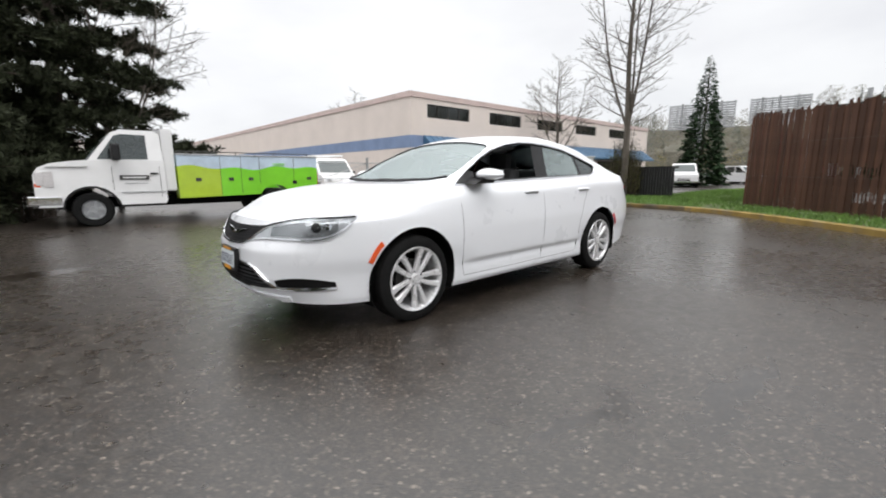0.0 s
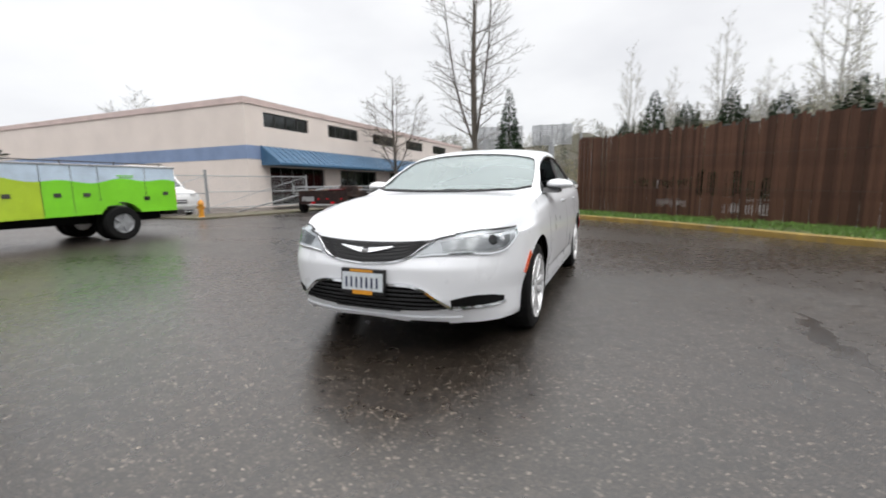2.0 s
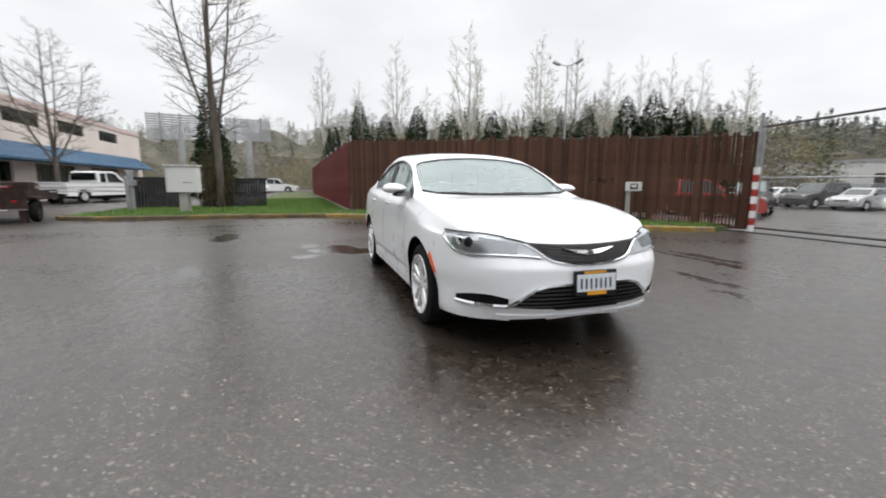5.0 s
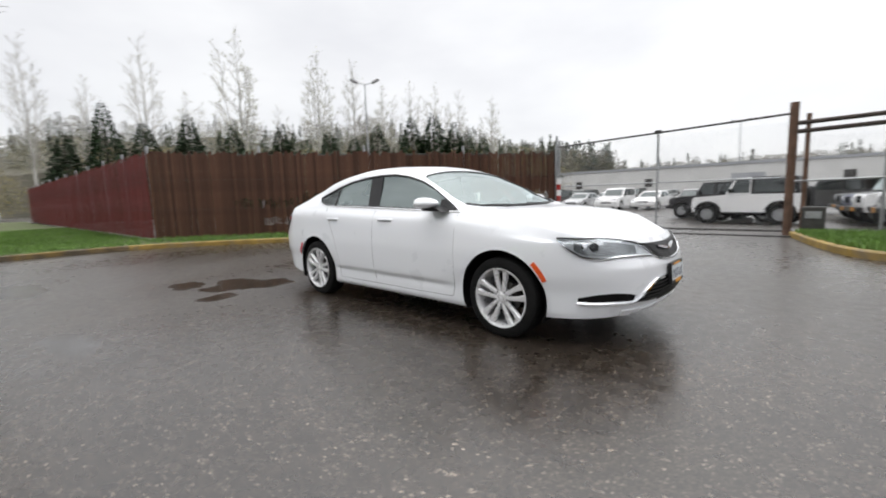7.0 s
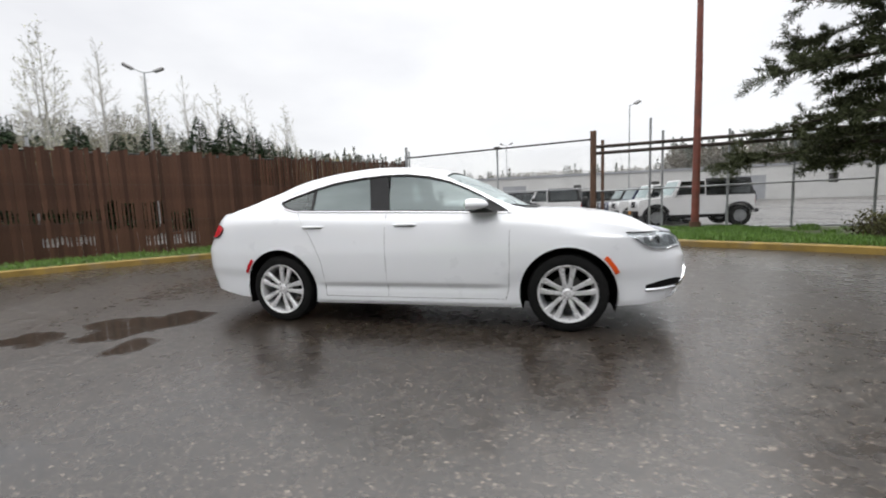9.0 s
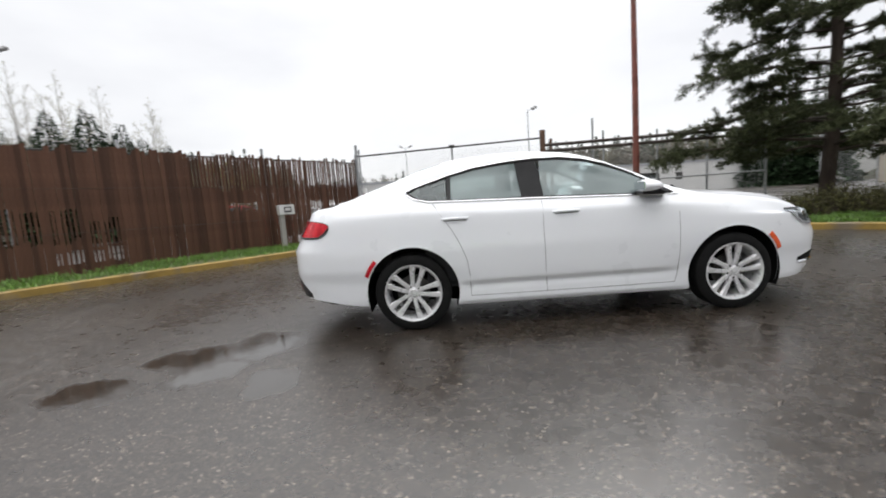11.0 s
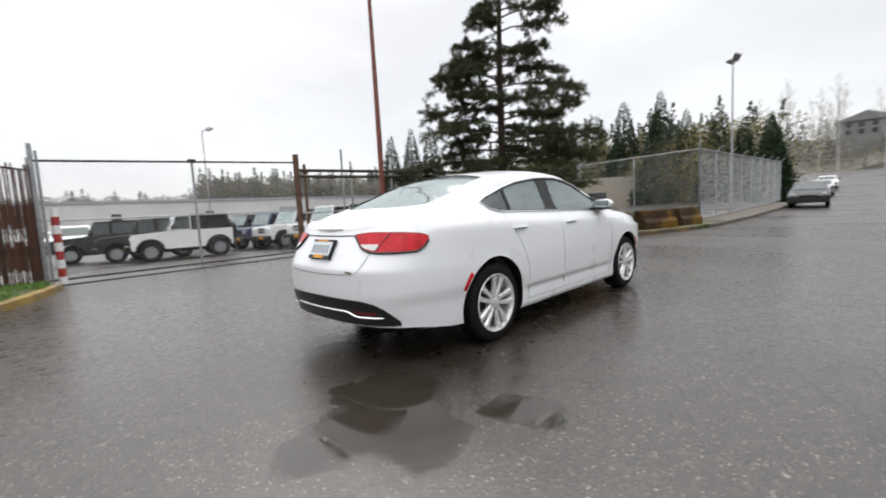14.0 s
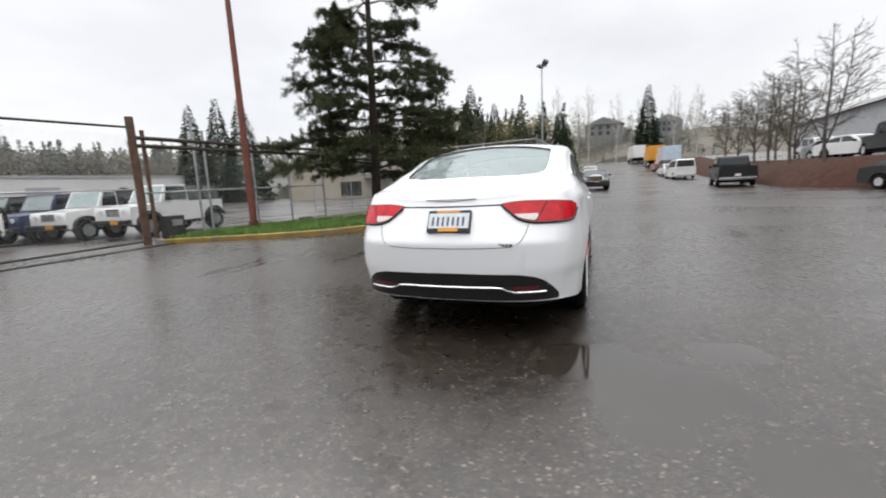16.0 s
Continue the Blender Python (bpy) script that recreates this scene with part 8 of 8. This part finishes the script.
pop_w2, pop_f2, pop_b2 = crown_tree(62, 0.20, ((-0.1, 0, 0.6, 22.0), (4.0, 2.0, 2.0, 18.5), (5.0, 4.6, 1.8, 20.0), (6.0, 0.3, 1.6, 17.5)), 5.0, 4.3, 0.62, 0.75, 0.015, 0.30, 0.50, True, (0.8, 0.22))
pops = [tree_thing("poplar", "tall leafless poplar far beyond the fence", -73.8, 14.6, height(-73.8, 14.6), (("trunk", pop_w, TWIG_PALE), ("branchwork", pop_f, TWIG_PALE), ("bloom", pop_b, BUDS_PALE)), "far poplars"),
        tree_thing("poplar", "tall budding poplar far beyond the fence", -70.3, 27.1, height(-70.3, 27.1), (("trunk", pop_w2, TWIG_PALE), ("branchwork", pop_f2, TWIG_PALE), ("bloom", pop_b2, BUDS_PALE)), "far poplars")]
pops[0].scale, pops[1].scale = (1.17, 1.17, 1.17), (1.3, 1.3, 1.3)
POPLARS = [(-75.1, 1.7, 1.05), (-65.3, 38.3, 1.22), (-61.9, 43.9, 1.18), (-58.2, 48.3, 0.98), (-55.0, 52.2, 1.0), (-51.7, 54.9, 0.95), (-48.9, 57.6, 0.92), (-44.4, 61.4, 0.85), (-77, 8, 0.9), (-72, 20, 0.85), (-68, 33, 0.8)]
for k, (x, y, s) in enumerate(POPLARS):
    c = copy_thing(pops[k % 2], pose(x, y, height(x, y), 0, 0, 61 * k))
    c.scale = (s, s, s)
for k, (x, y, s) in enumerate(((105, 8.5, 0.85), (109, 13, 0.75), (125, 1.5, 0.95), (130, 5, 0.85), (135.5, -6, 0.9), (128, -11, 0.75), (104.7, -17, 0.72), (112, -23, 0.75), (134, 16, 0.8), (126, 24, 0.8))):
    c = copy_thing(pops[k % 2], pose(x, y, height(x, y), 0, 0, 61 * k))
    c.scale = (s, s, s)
for k, (x, y, s) in enumerate(((37.3, 1.9, 0.64), (39.2, 2.4, 0.72), (41.5, 2.8, 0.78), (43.5, 5.0, 0.8), (48, 8, 0.95), (52, 12, 1.1), (56, 17, 1.15), (49, 57, 1.7), (52, 55, 1.75), (46.5, 60, 1.6), (66, 36, 1.75), (68, 30, 1.65), (64, 24, 1.7), (62, 18, 1.6), (60, 10, 1.1), (115, -12.5, 1.9))):
    c = copy_thing(first[k % 2], pose(x, y, height(x, y), 0, 0, 47 * k))
    c.scale = (s, s, s)


def woods(name, label, rows, seed, mix, coarse=1.0):
    """A far wooded slope: many small crowns of loose tufts, one object."""
    rng = random.Random(seed)
    me = bpy.data.meshes.new(name)
    v, f, which = [], [], []
    for x, y, z, h, w, kind in rows:
        n = int((230 if kind else 260) / coarse ** 1.2)
        for _ in range(n):
            u = rng.random()
            wide = w * (1 - u) * 0.9 if kind == 0 else w * (0.35 + 0.65 * math.sin(min(1, u * 1.15) * math.pi))
            a, q = rng.uniform(0, 2 * math.pi), wide * math.sqrt(rng.random())
            p = Vector((x + q * math.cos(a), y + q * math.sin(a), z + h * (0.05 + 0.95 * u)))
            s = h * 0.030 * coarse
            d, e = rnd_dir(rng) * s * (1.2 if kind == 0 else 1.0), (rnd_dir(rng) + Vector((0, 0, 0 if kind == 0 else 0.7))).normalized() * s * (0.9 if kind == 0 else 1.25)
            k = len(v)
            v += [p - d * 0.5, p + d * 0.5, p + e]
            f.append((k, k + 1, k + 2))
            which.append(kind)
    me.from_pydata([tuple(p) for p in v], [], f)
    for m in mix:
        me.materials.append(m)
    me.polygons.foreach_set("material_index", which)
    return tagged(new(name, me), label, "woods", kind="stuff")


WOODS_GREEN = surface("conifer_woods", (0.055, 0.068, 0.042), 0.9, 0.0, 0.3, 0.1, 2, 0.0, islands=0.35)
# Paler copies of the woods colours, with distance haze mixed into them.
HAZE_GREEN = surface("haze_tinted_conifer_woods", (0.13, 0.145, 0.125), 0.9, 0.0, 0.2, 0.1, 2, 0.0, islands=0.2)
HAZE_BROWN = surface("haze_tinted_bare_woods", (0.21, 0.195, 0.17), 0.9, 0.0, 0.2, 0.1, 2, 0.0, islands=0.2)
HAZE_OLIVE = surface("haze_tinted_budding_woods", (0.20, 0.19, 0.125), 0.9, 0.0, 0.2, 0.1, 2, 0.0, islands=0.2)
WOODS_BROWN = surface("bare_woods", (0.20, 0.18, 0.145), 0.9, 0.0, 0.25, 0.1, 2, 0.0, islands=0.35)
WOODS_OLIVE = surface("far_budding_woods", (0.22, 0.19, 0.07), 0.9, 0.0, 0.25, 0.1, 2, 0.0, islands=0.35)


BANK_FLOOR = surface("dark_wooded_bank", (0.075, 0.072, 0.048), 0.95, 0.0, 0.35, 0.3, 2, 0.0)
# The far ridge's brown carries its distance haze as colour.
RIDGE_FLOOR = surface("haze_tinted_brown_hillside", (0.12, 0.11, 0.09), 0.95, 0.0, 0.3, 0.15, 2, 0.0)
HILL_FLOOR = surface("shaded_forest_floor", (0.085, 0.08, 0.058), 0.95, 0.0, 0.35, 0.15, 2, 0.0)


def swell(s, t, rise, seed):
    """The height of a long slope: s along it, t up it."""
    up = curve(t, (-0.15, -0.5), (0.0, 0.35), (0.35, 0.55), (0.7, 0.85), (1.0, 1.0), (1.4, -0.2))
    return up * rise * (0.85 + 0.3 * noise.noise(Vector((s * 9.6, t, seed)))) * min(1, s * 10, (1 - s) * 10)


def belt(rng, a, b, n, depth, h0, h1, shares, rise=0.0, seed=None):
    """Tree rows scattered along a line on plan, a back row standing higher."""
    out = []
    nx, ny = b[1] - a[1], a[0] - b[0]
    k = math.hypot(nx, ny)
    for _ in range(n):
        s, t = rng.random(), rng.random()
        x, y = a[0] + (b[0] - a[0]) * s + nx / k * depth * t, a[1] + (b[1] - a[1]) * s + ny / k * depth * t
        kind = rng.choices((0, 1, 2), shares)[0]
        h = rng.uniform(h0, h1) * (1.1 if kind == 0 else 0.9)
        out.append((x, y, rise * t if seed is None else swell(s, t, rise, seed) - 0.3, h, h * (0.27 if kind == 0 else 0.42), kind))
    return out


def mound(name, label, a, b, depth, rise, seed, material):
    """A long low slope under the far woods."""
    bm = bmesh.new()
    nx, ny = b[1] - a[1], a[0] - b[0]
    k = math.hypot(nx, ny)
    rows = []
    for t in (-0.15, 0.0, 0.2, 0.4, 0.6, 0.8, 1.0, 1.2, 1.4):
        rows.append([bm.verts.new((a[0] + (b[0] - a[0]) * i / 60 + nx / k * depth * t, a[1] + (b[1] - a[1]) * i / 60 + ny / k * depth * t, swell(i / 60, t, rise, seed))) for i in range(61)])
    for r0, r1 in zip(rows, rows[1:]):
        for i in range(60):
            bm.faces.new((r0[i], r0[i + 1], r1[i + 1], r1[i]))
    return single(name, bm, material, label, "hill", kind="structure", smooth=True)


rng = random.Random(5)
mix = (WOODS_GREEN, WOODS_BROWN, WOODS_OLIVE)
# the far palette: its haze is in the colours alone
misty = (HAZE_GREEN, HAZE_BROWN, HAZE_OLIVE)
woods("hill_woods", "wooded hill in haze-paled brown and green behind the fence", belt(rng, (-34, 95), (-100, -20), 900, 50, 4.0, 6.0, (0.22, 0.40, 0.38), 21, 1) + belt(rng, (-98, 10), (-112, -90), 460, 40, 4.0, 6.0, (0.15, 0.45, 0.40), 17, 6), 1, misty, 1.5)
mound("hillside", "dim wooded hillside behind the fence", (-34, 95), (-100, -20), 50, 21.0, 1, HILL_FLOOR)
mound("hillside", "dim wooded hillside beyond the building", (-98, 10), (-112, -90), 40, 17.0, 6, HILL_FLOOR)
woods("lot_woods", "woods in haze-paled grey-green behind the storage lot", belt(rng, (-36, 101), (-66, 80), 420, 16, 8, 12.5, (0.45, 0.35, 0.2), 1.5), 9, misty, 1.3)
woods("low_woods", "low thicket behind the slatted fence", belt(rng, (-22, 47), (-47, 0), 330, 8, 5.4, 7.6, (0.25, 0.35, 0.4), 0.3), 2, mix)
woods("north_woods", "wooded ridge beyond the warehouse", belt(rng, (28, 104), (-70, 110), 420, 20, 6.0, 8.0, (0.2, 0.7, 0.1), 1.5) + belt(rng, (72, 90), (26, 104), 400, 18, 9, 12, (0.2, 0.65, 0.15), 2) + belt(rng, (150, 75), (72, 90), 170, 18, 10, 15, (0.2, 0.65, 0.15), 2), 3, misty, 1.4)
mound("ridge", "wooded ridge beyond the warehouse", (170, 98), (-90, 108), 24, 5.0, 2, HILL_FLOOR)
woods("road_woods", "tall conifers and budding trees behind the tan shop", belt(rng, (66, 16), (60, 50), 190, 12, 9, 13.5, (0.4, 0.3, 0.3), 1.0), 4, mix)
woods("fence_thicket", "olive budding thicket behind the road fence", belt(rng, (44, 7), (60, 22), 130, 8, 6.0, 10.0, (0.3, 0.15, 0.55), 0.5), 7, mix)
woods("verge_thicket", "mixed trees along the road fence", belt(rng, (128, 16), (52, 6), 150, 12, 5.5, 9.5, (0.45, 0.3, 0.25), 1.5), 10, mix)
mound("thicket_bank", "wooded bank behind the road fence", (63, 8), (60, 58), 14, 8.0, 3, BANK_FLOOR)
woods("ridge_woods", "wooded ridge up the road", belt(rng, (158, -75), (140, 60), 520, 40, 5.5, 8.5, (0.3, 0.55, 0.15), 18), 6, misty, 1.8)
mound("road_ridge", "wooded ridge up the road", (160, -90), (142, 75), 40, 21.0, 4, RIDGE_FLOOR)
woods("west_woods", "thicket between the billboards and the lot", belt(rng, (-52, -3), (-60, -26), 90, 14, 3, 5.5, (0.2, 0.5, 0.3), 1), 8, mix)


def thicket(name, label, x, y, rx, ry, tall, n, seed, material, base=0.1):
    """A low shrub of many small leaves on short stems."""
    rng = random.Random(seed)
    wood, leaves = Soup(), Soup()
    for _ in range(n // 24):
        a, q = rng.uniform(0, 6.283), math.sqrt(rng.random())
        root = Vector((rx * 0.8 * q * math.cos(a), ry * 0.8 * q * math.sin(a), 0))
        tip = root + Vector((rng.uniform(-0.3, 0.3), rng.uniform(-0.3, 0.3), tall * rng.uniform(0.5, 1.0) * (1.1 - q * 0.5)))
        wood.tube(root, tip, 0.012, 0.004, 3)
        for _ in range(24):
            p = root.lerp(tip, rng.uniform(0.15, 1)) + rnd_dir(rng) * 0.13
            leaves.leaf(p, (rnd_dir(rng) + Vector((0, 0, 0.5))).normalized(), rnd_dir(rng), rng.uniform(0.04, 0.08), 0.016)
    t = thing(name, label, "shrub", (x, y, base))
    for pn, s, m in (("stemwork", wood, BARK_DARK), ("foliage", leaves, material)):
        ob = new(pn, s.mesh(pn, m))
        ob.parent = t
    return t


thicket("shrub", "low brown-green shrub bed beneath the pine", 8.6, 5.6, 2.0, 1.1, 0.75, 9000, 1, SHRUB)
thicket("shrub", "brown heather shrub beside the yellow blocks", 11.2, 5.0, 1.8, 1.2, 0.55, 6000, 2, SHRUB)
thicket("shrub", "dry shrubs beyond the yellow blocks", 13.6, 4.4, 1.5, 1.6, 0.6, 5000, 3, SHRUB)
thicket("dark_shrub", "dark laurel undergrowth beneath the conifers", 5.6, -12.4, 2.8, 1.0, 3.0, 20000, 4, NEEDLE_DARK, 0)
thicket("dark_shrub", "dark laurel undergrowth behind the truck", 9.0, -11.6, 2.6, 1.5, 3.2, 22000, 5, NEEDLE_DARK, 0)
thicket("ivy_clump", "olive ivy clump round the leafless tree", -15.2, -5.3, 0.75, 0.75, 3.2, 7000, 6, SHRUB)


def grass(name, label, outline_test, box_, n, seed, long=0.11):
    """Grass blades over a patch."""
    rng = random.Random(seed)
    s = Soup()
    x0, x1, y0, y1 = box_
    made = 0
    while made < n:
        x, y = rng.uniform(x0, x1), rng.uniform(y0, y1)
        if not outline_test(x, y):
            continue
        made += 1
        if noise.noise(Vector((x * 0.8, y * 0.8, 4.0))) < -0.28 and rng.random() < 0.8:
            continue
        d = (Vector((0, 0, 1)) + rnd_dir(rng) * 0.55).normalized()
        s.leaf(Vector((x, y, height(x, y) + 0.105)), d, rnd_dir(rng), long * rng.uniform(0.5, 1.4), 0.009)
    return tagged(new(name, s.mesh(name, GRASS)), label, "grass", kind="stuff")


VERGE = WEST_KERB[2:] + [(-4.1, 9.4), (-12.1, -0.3), (-26.0, -0.7), (-26.0, -4.3), (-17.0, -4.2), (-16.0, -8.6)]
ISLAND = EAST_KERB[:30] + [(15.5, 1.7), (14.5, 6.0), (9.5, 9.4), (3.0, 9.9)]


def near_kerb(poly, path, x, y, gap=0.10):
    return inside(poly, x, y) and min(math.hypot(x - px, y - py) for px, py in path) > gap


grass("grass", "fresh green grass along the slatted fence", lambda x, y: near_kerb(VERGE, WEST_KERB, x, y), (-26.0, -3.5, -8.6, 9.4), 40000, 9)
grass("grass", "fresh green grass on the gate island", lambda x, y: near_kerb(ISLAND, EAST_KERB, x, y) and (x < 6.4 or (x < 8.2 and noise.noise(Vector((x, y, 1))) > 0.1)), (2.6, 15.5, 0.4, 10), 20000, 10)
